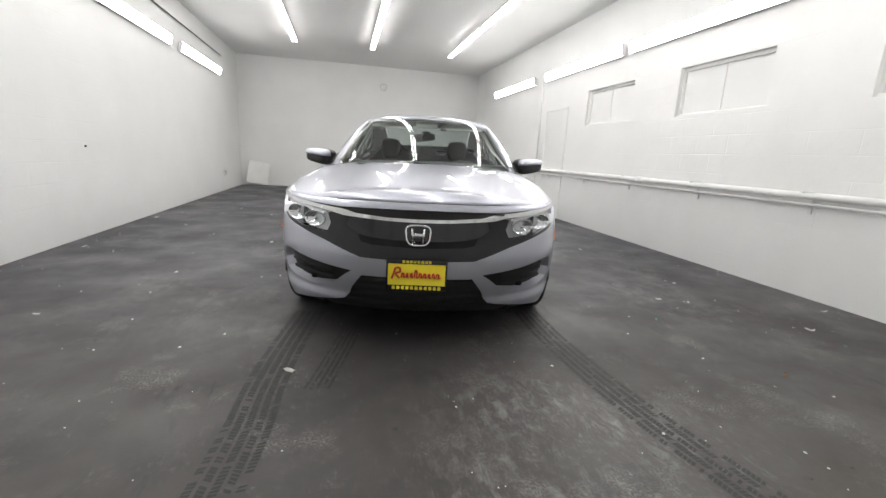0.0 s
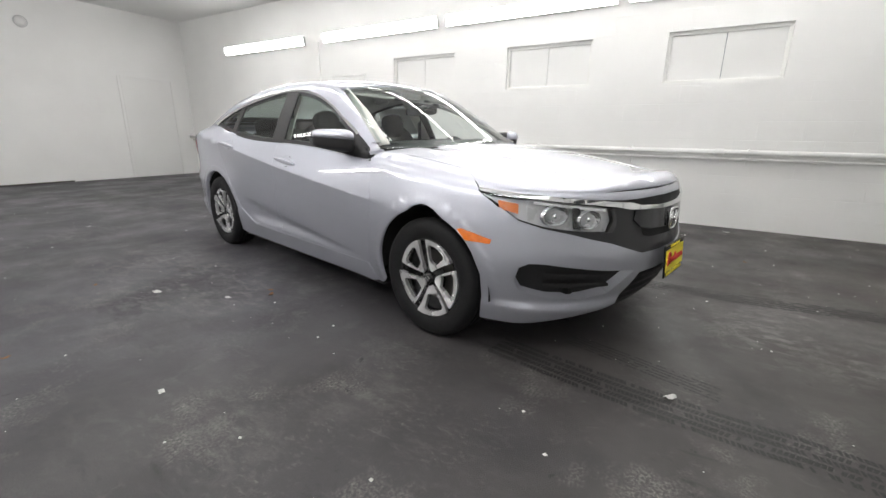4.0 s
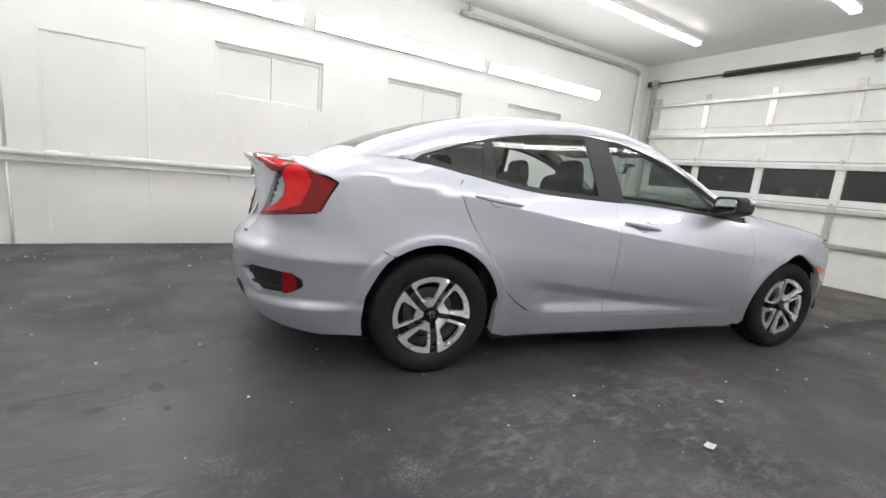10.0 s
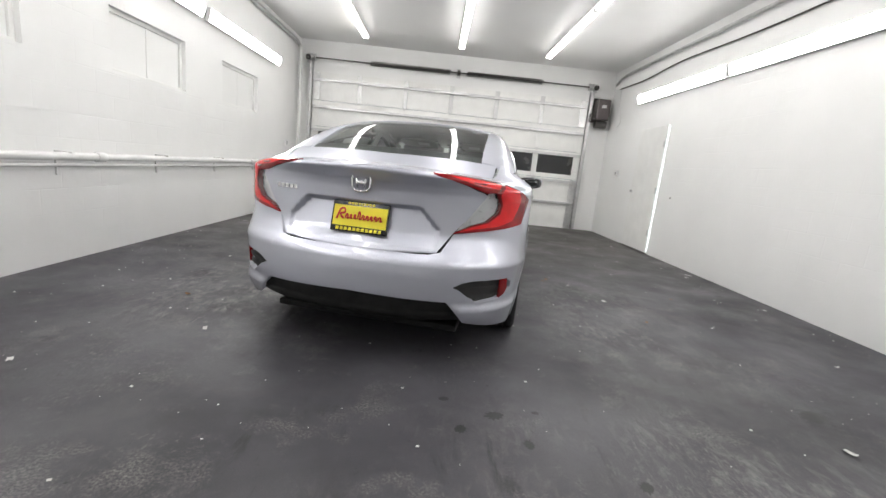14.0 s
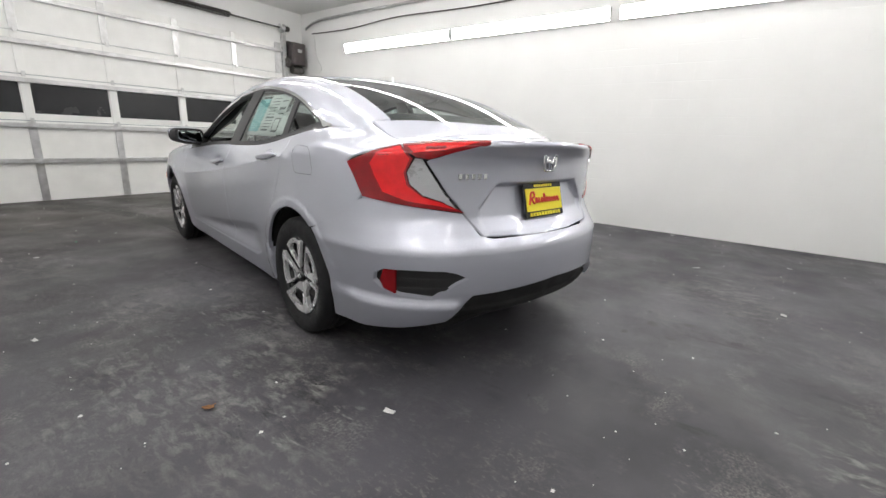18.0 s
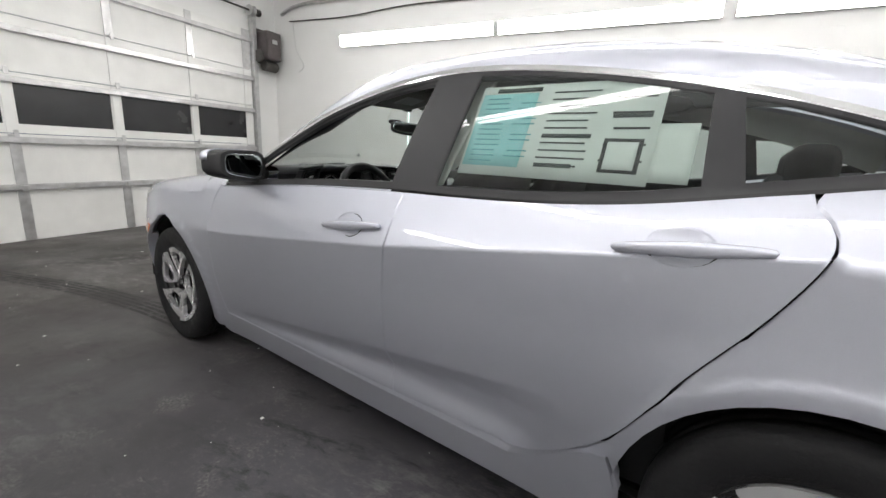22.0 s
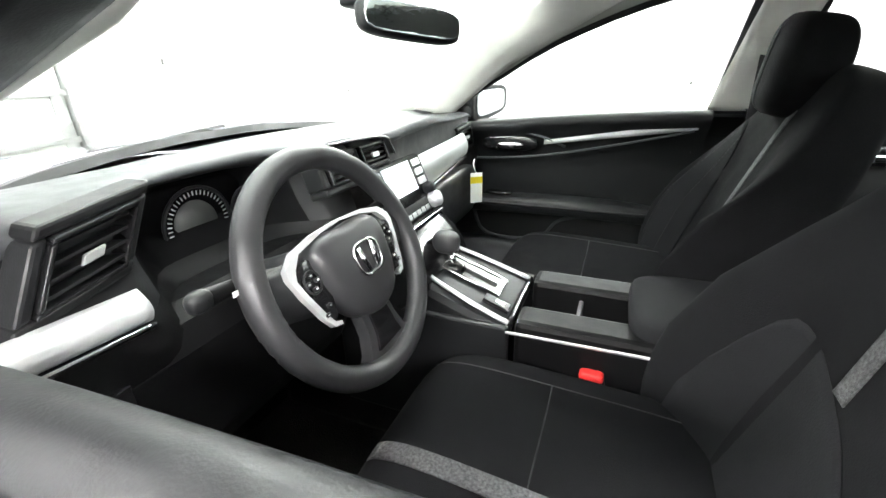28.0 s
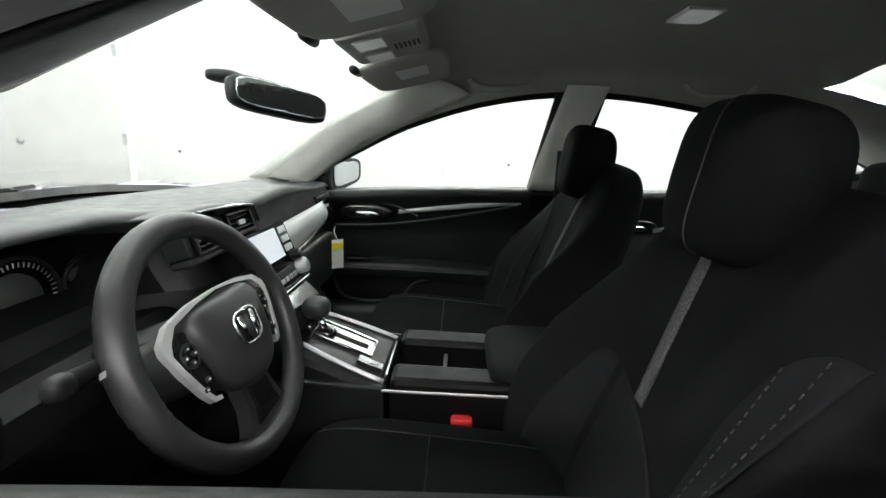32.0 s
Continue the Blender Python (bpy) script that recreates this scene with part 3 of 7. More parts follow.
def curve(xs, ys):
    """Smooth monotone interpolation (pchip) through control values."""
    xs, ys = np.array(xs, float), np.array(ys, float)
    h, dl = np.diff(xs), np.diff(ys) / np.diff(xs)
    m = np.zeros(len(xs))
    for i in range(1, len(xs) - 1):
        if dl[i - 1] * dl[i] > 0:
            w1, w2 = 2 * h[i] + h[i - 1], h[i] + 2 * h[i - 1]
            m[i] = (w1 + w2) / (w1 / dl[i - 1] + w2 / dl[i])
    m[0], m[-1] = dl[0], dl[-1]

    def at(x):
        x = np.clip(np.asarray(x, float), xs[0], xs[-1])
        i = np.clip(np.searchsorted(xs, x) - 1, 0, len(xs) - 2)
        t = (x - xs[i]) / h[i]
        return ys[i] * (1 + 2 * t) * (1 - t) ** 2 + m[i] * h[i] * t * (1 - t) ** 2 + ys[i + 1] * t * t * (3 - 2 * t) + m[i + 1] * h[i] * t * t * (t - 1)

    return at


def fair(xs, ys):
    """Natural cubic spline: continuous curvature, for panels that mirror lights."""
    xs, ys = np.array(xs, float), np.array(ys, float)
    n, h = len(xs), np.diff(xs)
    a, r = np.zeros((n, n)), np.zeros(n)
    a[0, 0] = a[-1, -1] = 1
    for i in range(1, n - 1):
        a[i, i - 1], a[i, i], a[i, i + 1] = h[i - 1], 2 * (h[i - 1] + h[i]), h[i]
        r[i] = 6 * ((ys[i + 1] - ys[i]) / h[i] - (ys[i] - ys[i - 1]) / h[i - 1])
    c = np.linalg.solve(a, r)

    def at(x):
        x = np.clip(np.asarray(x, float), xs[0], xs[-1])
        i = np.clip(np.searchsorted(xs, x) - 1, 0, n - 2)
        p, q = xs[i + 1] - x, x - xs[i]
        return (c[i] * p ** 3 + c[i + 1] * q ** 3) / (6 * h[i]) + (ys[i] / h[i] - c[i] * h[i] / 6) * p + (ys[i + 1] / h[i] - c[i + 1] * h[i] / 6) * q

    return at


def smax(a, b, k):
    return np.maximum(a, b) + 0.25 * k * np.maximum(0, 1 - np.abs(a - b) / k) ** 2


def sstep(a, b, x):
    t = np.clip((x - a) / (b - a), 0, 1)
    return t * t * (3 - 2 * t)


belt_z = fair([-2.4, -2.0, -1.52, -1.17, -1.0, -0.26, 0.52, 0.84, 1.1, 1.5, 1.9, 2.3], [1.03, 1.06, 1.085, 1.05, 1.02, 0.975, 0.932, 0.905, 0.90, 0.87, 0.82, 0.76])
belt_y = fair([-2.4, -2.0, -1.5, -1.0, -0.3, 0.5, 0.85, 1.2, 1.6, 2.0], [0.70, 0.735, 0.775, 0.805, 0.815, 0.82, 0.835, 0.85, 0.85, 0.83])
wide_y = fair([-2.3, -1.9, -1.35, -0.8, 0, 0.8, 1.35, 1.75, 2.1], [0.845, 0.875, 0.895, 0.893, 0.893, 0.893, 0.897, 0.875, 0.84])
nose_x = curve([0.15, 0.22, 0.30, 0.40, 0.515, 0.62, 0.73, 0.78, 0.82, 0.90], [2.08, 2.16, 2.215, 2.25, 2.262, 2.247, 2.236, 2.228, 2.212, 2.12])
tail_x = curve([0.15, 0.24, 0.32, 0.42, 0.52, 0.60, 0.66, 0.74, 0.86, 0.94, 0.98, 1.015, 1.04, 1.06], [-2.18, -2.28, -2.35, -2.378, -2.372, -2.352, -2.31, -2.268, -2.260, -2.262, -2.270, -2.298, -2.322, -2.325])
hood_z = fair([0.6, 1.05, 1.4, 1.7, 1.95, 2.1, 2.21, 2.27], [1.01, 0.99, 0.955, 0.914, 0.872, 0.846, 0.822, 0.79])
deck_z = fair([-2.40, -2.30, -2.2, -2.0, -1.75, -1.4], [1.058, 1.061, 1.064, 1.075, 1.09, 1.11])
roof_z = fair([-2.05, -1.85, -1.6, -1.3, -0.95, -0.6, -0.3, 0.0, 0.25, 0.6, 0.85, 1.08, 1.25], [1.04, 1.138, 1.248, 1.350, 1.418, 1.445, 1.447, 1.434, 1.393, 1.242, 1.105, 0.975, 0.87])


def shoulder_z(x):
    bz = belt_z(x)
    return np.minimum(smax(0.915 - 0.143 * (x + 1.05), 0.19 + 0.68 * (bz - 0.19), 0.10), bz - 0.075)


def half_width(x, z):
    bz, by, wy = belt_z(x), belt_y(x), wide_y(x)
    h = np.clip((z - 0.19) / (bz - 0.19), -0.2, 1)
    # shoulder crease rising from the front wheel through the handles to the tail light
    sl = shoulder_z(x)
    crisp = sstep(-1.75, -1.30, x) * (1 - sstep(0.85, 1.3, x))
    t = np.clip((z - sl) / (bz - sl), 0, 1)
    up = (wy - by) * (crisp * (0.75 * t + 0.25 * t * t) + (1 - crisp) * t ** 1.6)
    low = 0.055 * np.clip((0.55 - h) / 0.55, 0, 1.3) ** 1.7
    tuck = 0.045 * crisp * np.clip(np.minimum(sl - z, 0.16), 0, None)
    w = wy - up - low - tuck
    dz = np.maximum(z - bz, 0)
    w = w - 0.44 * dz - 0.22 * dz * dz
    # pressed crease along the doors: below it the skin turns under
    line = 0.519 - (x + 0.87) * 0.122
    fade = sstep(-0.88, -0.60, x) * (1 - sstep(0.80, 0.9, x))
    below = 0.5 * ((line - z) + np.sqrt((line - z) ** 2 + 0.00002))
    depth = 0.48 * np.minimum(below, np.minimum(np.maximum(line - 0.290, 0.0) + 0.004, 0.055))
    w = w - fade * depth * (1 - sstep(0.385, 0.286, z))
    # flared lip round each wheel opening
    for cx in (-1.35, 1.35):
        r = np.sqrt((x - cx) ** 2 + (z - 0.31) ** 2)
        w = w + 0.009 * np.exp(-((r - 0.38) / 0.12) ** 2) + 0.005 * (1 - sstep(0.412, 0.436, r))
    return w


def top_z(x, y):
    a = np.abs(y)
    hood = hood_z(x + 0.10 * a * a) - 0.055 * (a / 0.8) ** 2.4 - 0.010 * np.exp(-((a - 0.50 + 0.10 * (x - 1.0)) / 0.05) ** 2)
    deck = deck_z(x) - 0.05 * (a / 0.75) ** 2.6
    low = np.where(x > -0.4, hood, deck)
    front = sstep(-0.5, 0.4, x)
    rear = sstep(-0.4, -1.2, x)
    roof = roof_z(x + 0.30 * a * a * front - 0.10 * a * a * rear) - (0.042 + 0.018 * front) * (a / 0.62) ** 2.4
    return smax(low, roof, 0.012)


def body(p):
    """Signed shape of the closed body: below zero inside."""
    x, y, z = p[..., 0], np.abs(p[..., 1]), p[..., 2]
    w = half_width(x, z)
    sf = np.clip((x - 1.42) / (nose_x(z) - 1.42), 0, None)
    sr = np.clip((-1.50 - x) / (-1.50 - tail_x(z)), 0, None)
    side = (np.sqrt((y / w) ** 2 + sf ** 3.3 + sr ** 4.2) - 1) * w
    k = np.where(x > 1.0, 0.075 - 0.045 * sstep(1.7, 2.05, x), np.where(x < -1.55, 0.05 - 0.025 * sstep(-1.9, -2.15, x), 0.055))
    return smax(side, z - top_z(x, y), k)


def cast(origin, direction, reach=3.0, steps=140):
    """First meeting of rays with the body; returns places and outward normals."""
    o, d = np.asarray(origin, float), np.asarray(direction, float)
    ts = np.linspace(0, reach, steps)
    val = np.stack([body(o + t * d) for t in ts])
    inside = val < 0
    hit = inside.any(0)
    i = np.clip(inside.argmax(0), 1, None)
    lo, hi = ts[i - 1], ts[i]
    for _ in range(22):
        mid = (lo + hi) / 2
        neg = body(o + mid[:, None] * d) < 0
        lo, hi = np.where(neg, lo, mid), np.where(neg, mid, hi)
    p = o + hi[:, None] * d
    g = np.zeros_like(p)
    for a in range(3):
        e = np.zeros(3)
        e[a] = 0.006
        g[:, a] = body(p + e) - body(p - e)
    n = g / np.maximum(np.linalg.norm(g, axis=1), 1e-9)[:, None]
    return p, n, hit


AXIS = {"fend": (0.45, 0.66), "quart": (0.38, 0.78), "rail": (0.0, 0.92)}


def rays(kind, uv):
    uv = np.asarray(uv, float)
    u, v = uv[:, 0], uv[:, 1]
    z = np.zeros(len(u))
    if kind == "side":
        return np.stack([u, z + 1.4, v], 1), np.tile((0.0, -1.0, 0.0), (len(u), 1))
    if kind == "top":
        return np.stack([u, v, z + 1.9], 1), np.tile((0.0, 0.0, -1.0), (len(u), 1))
    if kind == "nose":
        return np.stack([z + 3.0, u, v], 1), np.tile((-1.0, 0.0, 0.0), (len(u), 1))
    if kind == "tail":
        return np.stack([z - 3.0, u, v], 1), np.tile((1.0, 0.0, 0.0), (len(u), 1))
    px, s = (1.1, 1) if kind == "front" else (-1.1, -1)
    t = np.radians(u)
    d = np.stack([-s * np.cos(t), -np.sin(t), z], 1)
    return np.stack([px + 0 * z, z, v], 1) - 2.0 * d, d


def inside_poly(pts, poly):
    x, y = pts[:, 0], pts[:, 1]
    res = np.zeros(len(pts), bool)
    q = np.roll(poly, -1, axis=0)
    for (x1, y1), (x2, y2) in zip(poly, q):
        c = (y1 > y) != (y2 > y)
        with np.errstate(divide="ignore", invalid="ignore"):
            res ^= c & (x < (x2 - x1) * (y - y1) / (y2 - y1 + 1e-15) + x1)
    return res


def dense(poly, step):
    out = []
    for a, b in zip(poly, np.roll(poly, -1, axis=0)):
        n = max(1, int(np.ceil(np.linalg.norm(b - a) / step)))
        out += [a + (b - a) * k / n for k in range(n)]
    return np.array(out)


def inset_poly(poly, d):
    """Moves an outline inward by d."""
    p = np.asarray(poly, float)
    area = 0.5 * np.sum(p[:, 0] * np.roll(p[:, 1], -1) - np.roll(p[:, 0], -1) * p[:, 1])
    a, b = p - np.roll(p, 1, axis=0), np.roll(p, -1, axis=0) - p
    na = np.stack([-a[:, 1], a[:, 0]], 1) / np.maximum(np.linalg.norm(a, axis=1), 1e-9)[:, None]
    nb = np.stack([-b[:, 1], b[:, 0]], 1) / np.maximum(np.linalg.norm(b, axis=1), 1e-9)[:, None]
    n = na + nb
    n /= np.maximum((n * n).sum(1), 0.6)[:, None] / 2
    return p + n * d * (1 if area > 0 else -1)


def patch(kind, outline, step=0.035, holes=(), inset=0.0, scale=(1, 1), rows=()):
    """Triangles of an outlined patch of the body: flat places, triangles, boundary loops."""
    from mathutils.geometry import delaunay_2d_cdt
    loops = [np.asarray(outline, float)] + [np.asarray(h, float) for h in holes]
    if inset:
        loops = [inset_poly(loops[0], inset)] + [inset_poly(h, -inset) for h in loops[1:]]
    s = np.array(scale, float)
    loops = [dense(l * s, step) / s for l in loops]
    lo, hi = loops[0].min(0), loops[0].max(0)
    gx, gy = np.meshgrid(np.arange(lo[0], hi[0], step / s[0]), np.arange(lo[1], hi[1], step / s[1] * 0.87))
    gx = gx + (np.arange(gx.shape[0]) % 2)[:, None] * step / s[0] * 0.5
    g = np.stack([gx.ravel(), gy.ravel()], 1)
    ok = inside_poly(g, loops[0])
    for h in loops[1:]:
        ok &= ~inside_poly(g, h)
    g = g[ok]
    b = np.concatenate(loops)
    if len(g):
        dist = np.full(len(g), 9.0)
        for q in b:
            dist = np.minimum(dist, np.hypot(*((g - q) * s).T))
        g = g[dist > step * 0.45]
    # extra rows of vertices along pressed lines
    for row in rows:
        q = np.asarray(row, float)
        ok = inside_poly(q, loops[0])
        for h in loops[1:]:
            ok &= ~inside_poly(q, h)
        q = q[ok]
        if len(q):
            near = np.full(len(q), 9.0)
            for e in b:
                near = np.minimum(near, np.hypot(*((q - e) * s).T))
            q = q[near > 0.005]
        if len(q):
            near = np.full(len(g), 9.0)
            for e in q:
                near = np.minimum(near, np.hypot(*((g - e) * s).T))
            g = np.concatenate([g[near > 0.006], q])
    pts = np.concatenate([b, g])
    es, at = [], 0
    for l in loops:
        es += [(at + i, at + (i + 1) % len(l)) for i in range(len(l))]
        at += len(l)
    vs, _, fs, *_ = delaunay_2d_cdt([Vector(p * s) for p in pts], es, [], 0, 1e-6)
    pts = np.array([tuple(v) for v in vs]) / s
    tri = np.array([f for f in fs if len(f) == 3])
    c = pts[tri].mean(1)
    ok = inside_poly(c, loops[0])
    for h in loops[1:]:
        ok &= ~inside_poly(c, h)
    return pts, tri[ok]


def panel(name, kind, outline, material, parent, label="", step=0.035, holes=(), inset=0.0, off=0.0, depth=0.018, mirror=True, both=True, bulge=None, own=False, rows=()):
    """A body part cut from the shape by an outline: outer skin with its own normals, and a rim turned inwards.
    both: the same on the car's other side; off: set proud of (or sunk into) the skin."""
    s = (0.012, 1.0) if kind in ("front", "rear") else (1, 2.1) if kind in AXIS else (1, 1)
    uv, tri = patch(kind, outline, step, holes, inset, s, rows)
    o, d = rays(kind, uv)
    p, n, hit = cast(o, d)
    if not hit.all():
        p[~hit] = o[~hit] + 1.0 * d[~hit]
    extra = bulge(uv) if bulge is not None else 0
    q = p + n * (off + (extra[:, None] if bulge is not None else 0))
    if own:
        # normals of the pressed skin itself
        def skin(shifted):
            o2, d2 = rays(kind, shifted)
            p2, n2, _ = cast(o2, d2)
            return p2 + n2 * (off + bulge(shifted)[:, None])

        du = np.array((0.35, 0.0)) if kind in ("front", "rear") else np.array((0.004, 0.0))
        dv = np.array((0.0, 0.004))
        cr = np.cross(skin(uv + du) - skin(uv - du), skin(uv + dv) - skin(uv - dv))
        cr /= np.maximum(np.linalg.norm(cr, axis=1), 1e-12)[:, None]
        cr *= np.where((cr * n).sum(1) < 0, -1, 1)[:, None]
        good = hit & ((cr * n).sum(1) > 0.3)
        n = np.where(good[:, None], cr, n)
    edge = {}
    for a, b, c in tri:
        for e in ((a, b), (b, c), (c, a)):
            edge[e] = edge.get(e, 0) + 1
    rim = [e for e in edge if (e[1], e[0]) not in edge]
    # keep the winding outward
    fn = np.cross(q[tri[:, 1]] - q[tri[:, 0]], q[tri[:, 2]] - q[tri[:, 0]])
    flip = (fn * n[tri[:, 0]]).sum(1).sum() < 0
    tri = tri[:, ::-1] if flip else tri
    if flip:
        rim = [(b, a) for a, b in rim]
    verts, norms, faces = list(q), list(n), [tuple(f) for f in tri]
    if depth:
        # two lips: a small rolled edge, then the inward flange
        idx = {}
        for a, b in rim:
            for i in (a, b):
                if i not in idx:
                    idx[i] = (len(verts), len(verts) + 1)
                    verts += [q[i], q[i] - n[i] * depth]
                    norms += [n[i], n[i]]
        for a, b in rim:
            faces.append((b, a, idx[a][1], idx[b][1]))
    made = []
    for side in ((1, -1) if both else (1,)):
        vs = np.array(verts) * (1, side, 1)
        ns = np.array(norms) * (1, side, 1)
        fs = faces if side == 1 else [f[::-1] for f in faces]
        made.append(mesh_obj(name, vs, fs, material, parent, label, True, ns))
    return made


car = empty("car", CAR, "silver-grey four-door sedan parked askew, driver's window open", "car")
# outlines in metres along (x) and up (z), smoothed
ARCH_F = [(1.35 + 0.375 * math.cos(t), 0.305 + 0.375 * math.sin(t)) for t in np.linspace(math.pi * 1.12, -0.12 * math.pi, 30)]
ARCH_R = [(-1.35 + 0.375 * math.cos(t), 0.315 + 0.375 * math.sin(t)) for t in np.linspace(math.pi * 1.12, -0.12 * math.pi, 30)]
RAIL = spline([(0.80, 0.937), (0.62, 1.045), (0.45, 1.132), (0.25, 1.228), (-0.03, 1.315), (-0.34, 1.350), (-0.71, 1.322), (-1.09, 1.250), (-1.36, 1.165), (-1.52, 1.103)], 5)
def rail_z(x):
    r = np.array(RAIL)[::-1]
    return float(np.interp(x, r[:, 0], r[:, 1]))


SILL_Z = 0.292
rear_edge = spline([(-1.225, 1.035), (-1.262, 0.965), (-1.20, 0.83), (-1.09, 0.67), (-0.985, 0.50), (-0.90, 0.405), (-0.78, 0.325), (-0.70, SILL_Z + 0.01)], 5)
mid_edge = spline([(-0.262, 0.97), (-0.250, 0.85), (-0.236, 0.66), (-0.245, 0.45), (-0.262, SILL_Z)], 5)
front_edge = spline([(0.855, 0.905), (0.895, 0.80), (0.905, 0.70), (0.895, 0.55), (0.868, 0.40), (0.835, SILL_Z - 0.02)], 5)
belt_mid = [(x, float(belt_z(x)) - 0.008) for x in np.linspace(-0.262, 0.855, 16)]
belt_back = [(x, float(belt_z(x)) - 0.008) for x in np.linspace(-1.225, -0.262, 14)]
fd = belt_mid + front_edge[1:] + mid_edge[::-1][:-1]
rd = belt_back + mid_edge[1:] + rear_edge[::-1][:-1]
HANDLES = [(-0.078, 0.843), (-1.05, 0.930)]


def ring(cx, cz, a, b, n=22, lean=0.0):
    return [(cx + a * math.cos(t) - lean * b * math.sin(t), cz + b * math.sin(t)) for t in [2 * math.pi * k / n for k in range(n)]]


side_xs = np.arange(-1.3, 0.95, 0.014)
SIDE_ROWS = [[(x, float(shoulder_z(x)) + d) for x in side_xs] for d in (-0.0065, 0.0065)] + [[(x, 0.519 - (x + 0.87) * 0.122 + d) for x in side_xs] for d in (-0.0075, 0.0065)] + [[(x, z) for x in side_xs] for z in (0.304,)]
cups = [ring(x + 0.012, z, 0.062, 0.036) for x, z in HANDLES]
panel("front_door", "side", fd, M_PAINT, car, "", 0.023, inset=0.0036, holes=[cups[0]], rows=SIDE_ROWS)
panel("rear_door", "side", rd, M_PAINT, car, "", 0.023, inset=0.0036, holes=[cups[1]], rows=SIDE_ROWS)
for (hx, hz), cu in zip(HANDLES, cups):
    panel("handle_cup", "side", cu, M_PAINT, car, "", 0.012, depth=0, bulge=lambda uv: -0.030 * np.clip(1 - ((uv[:, 0] - hx - 0.012) / 0.062) ** 2 - ((uv[:, 1] - hz) / 0.036) ** 2, 0, 1) ** 0.6)


def to_uv(kind, p):
    """Where a place lies in the rolled layouts: u along x, v the angle round an axis along the car."""
    ya, za = AXIS[kind]
    p = np.atleast_2d(p)
    ang = np.degrees(np.arctan2(p[:, 2] - za, np.abs(p[:, 1]) - ya))
    v = np.where(p[:, 2] < za, p[:, 2], za + np.maximum(ang, 0) / 300.0)
    return np.stack([p[:, 0], v], 1)


plain_rays = rays


def rays(kind, uv):
    if kind not in AXIS:
        return plain_rays(kind, uv)
    ya, za = AXIS[kind]
    uv = np.asarray(uv, float)
    t = np.radians(np.maximum(uv[:, 1] - za, 0) * 300.0)
    z = np.where(uv[:, 1] < za, uv[:, 1], za)
    d = np.stack([0 * t, -np.cos(t), -np.sin(t)], 1)
    return np.stack([uv[:, 0], ya + 0 * t, z], 1) - 1.1 * d, d


def on_side(pts):
    return cast(*rays("side", pts))[0]


def on_top(pts):
    return cast(*rays("top", pts))[0]


def on_front(pts):
    return cast(*rays("front", pts))[0]


# fender
HOOD_LIP = spline([(0, 0.817), (20, 0.815), (33, 0.813), (45, 0.815), (57.0, 0.820)], 6)
lip3 = on_front(HOOD_LIP)
hood_edge = spline([(0.90, 0.765), (1.05, 0.757), (1.3, 0.757), (1.5, 0.768), tuple(lip3[-1][:2])], 5)
fe = [tuple(v) for v in to_uv("fend", on_side(front_edge))]
he = [tuple(v) for v in to_uv("fend", on_top(hood_edge))]
arch_f = [p for p in ARCH_F if p[1] > 0.2]
cut = [i for i, p in enumerate(arch_f) if p[0] > 1.66 and p[1] < 0.56][0]
fender = fe[::-1] + he + [tuple(to_uv("fend", on_front([q]))[0]) for q in [(57.2, 0.812), (54.8, 0.782), (52.0, 0.742)]] + [(1.745, 0.635), (1.685, 0.56)] + [p for p in arch_f[:cut] if p[0] < 1.70][::-1] + [(0.955, 0.185), (0.90, 0.185), (0.868, 0.25)]
panel("front_fender", "fend", fender, M_PAINT, car, "", 0.035, inset=0.002)
# side sill
sill = [(x, SILL_Z - 0.008) for x in np.linspace(-0.70, 0.83, 12)] + [(0.865, 0.25), (0.90, 0.187), (0.85, 0.172)] + [(x, 0.175) for x in np.linspace(0.7, -0.9, 10)] + [(-0.99, 0.20), (-0.985, 0.345), (-0.96, 0.42), (-0.90, 0.40), (-0.78, 0.315)]
panel("side_sill", "side", sill, M_PAINT, car, "", 0.035, off=0.006, depth=0.06)
panel("sill_trim", "side", [(-0.98, 0.20), (-0.98, 0.150), (0.92, 0.150), (0.92, 0.187)], M_BLACKP, car, "", 0.05, off=-0.012, depth=0.03)
# quarter panel
arch_r = [p for p in ARCH_R if p[1] > 0.22]
re_ = [tuple(v) for v in to_uv("quart", on_side(rear_edge))]
trunk_edge = [(-1.72, 0.665), (-1.85, 0.655), (-1.95, 0.635), (-2.04, 0.60)]
te = [tuple(v) for v in to_uv("quart", on_top(trunk_edge))]
tl_lip = [tuple(v) for v in to_uv("quart", cast(*rays("rear", [(37.3, 1.029), (43.2, 1.000), (48.9, 0.953), (47.4, 0.90), (45.4, 0.818)]))[0])]
qtop = [tuple(to_uv("quart", on_side([q]))[0]) for q in [(-1.235, 1.052), (-1.35, 1.072), (-1.52, 1.094), (-1.62, 1.096), (-1.72, 1.090)]]
quarter = qtop + te + tl_lip + [(-1.80, 0.715), (-1.60, 0.635)] + [p for p in arch_r if p[0] > -1.59 and p[1] > 0.24] + [(-0.995, 0.345), (-0.965, 0.42)] + re_[::-1][9:]
panel("quarter_panel", "quart", quarter, M_PAINT, car, "", 0.030, inset=0.002)
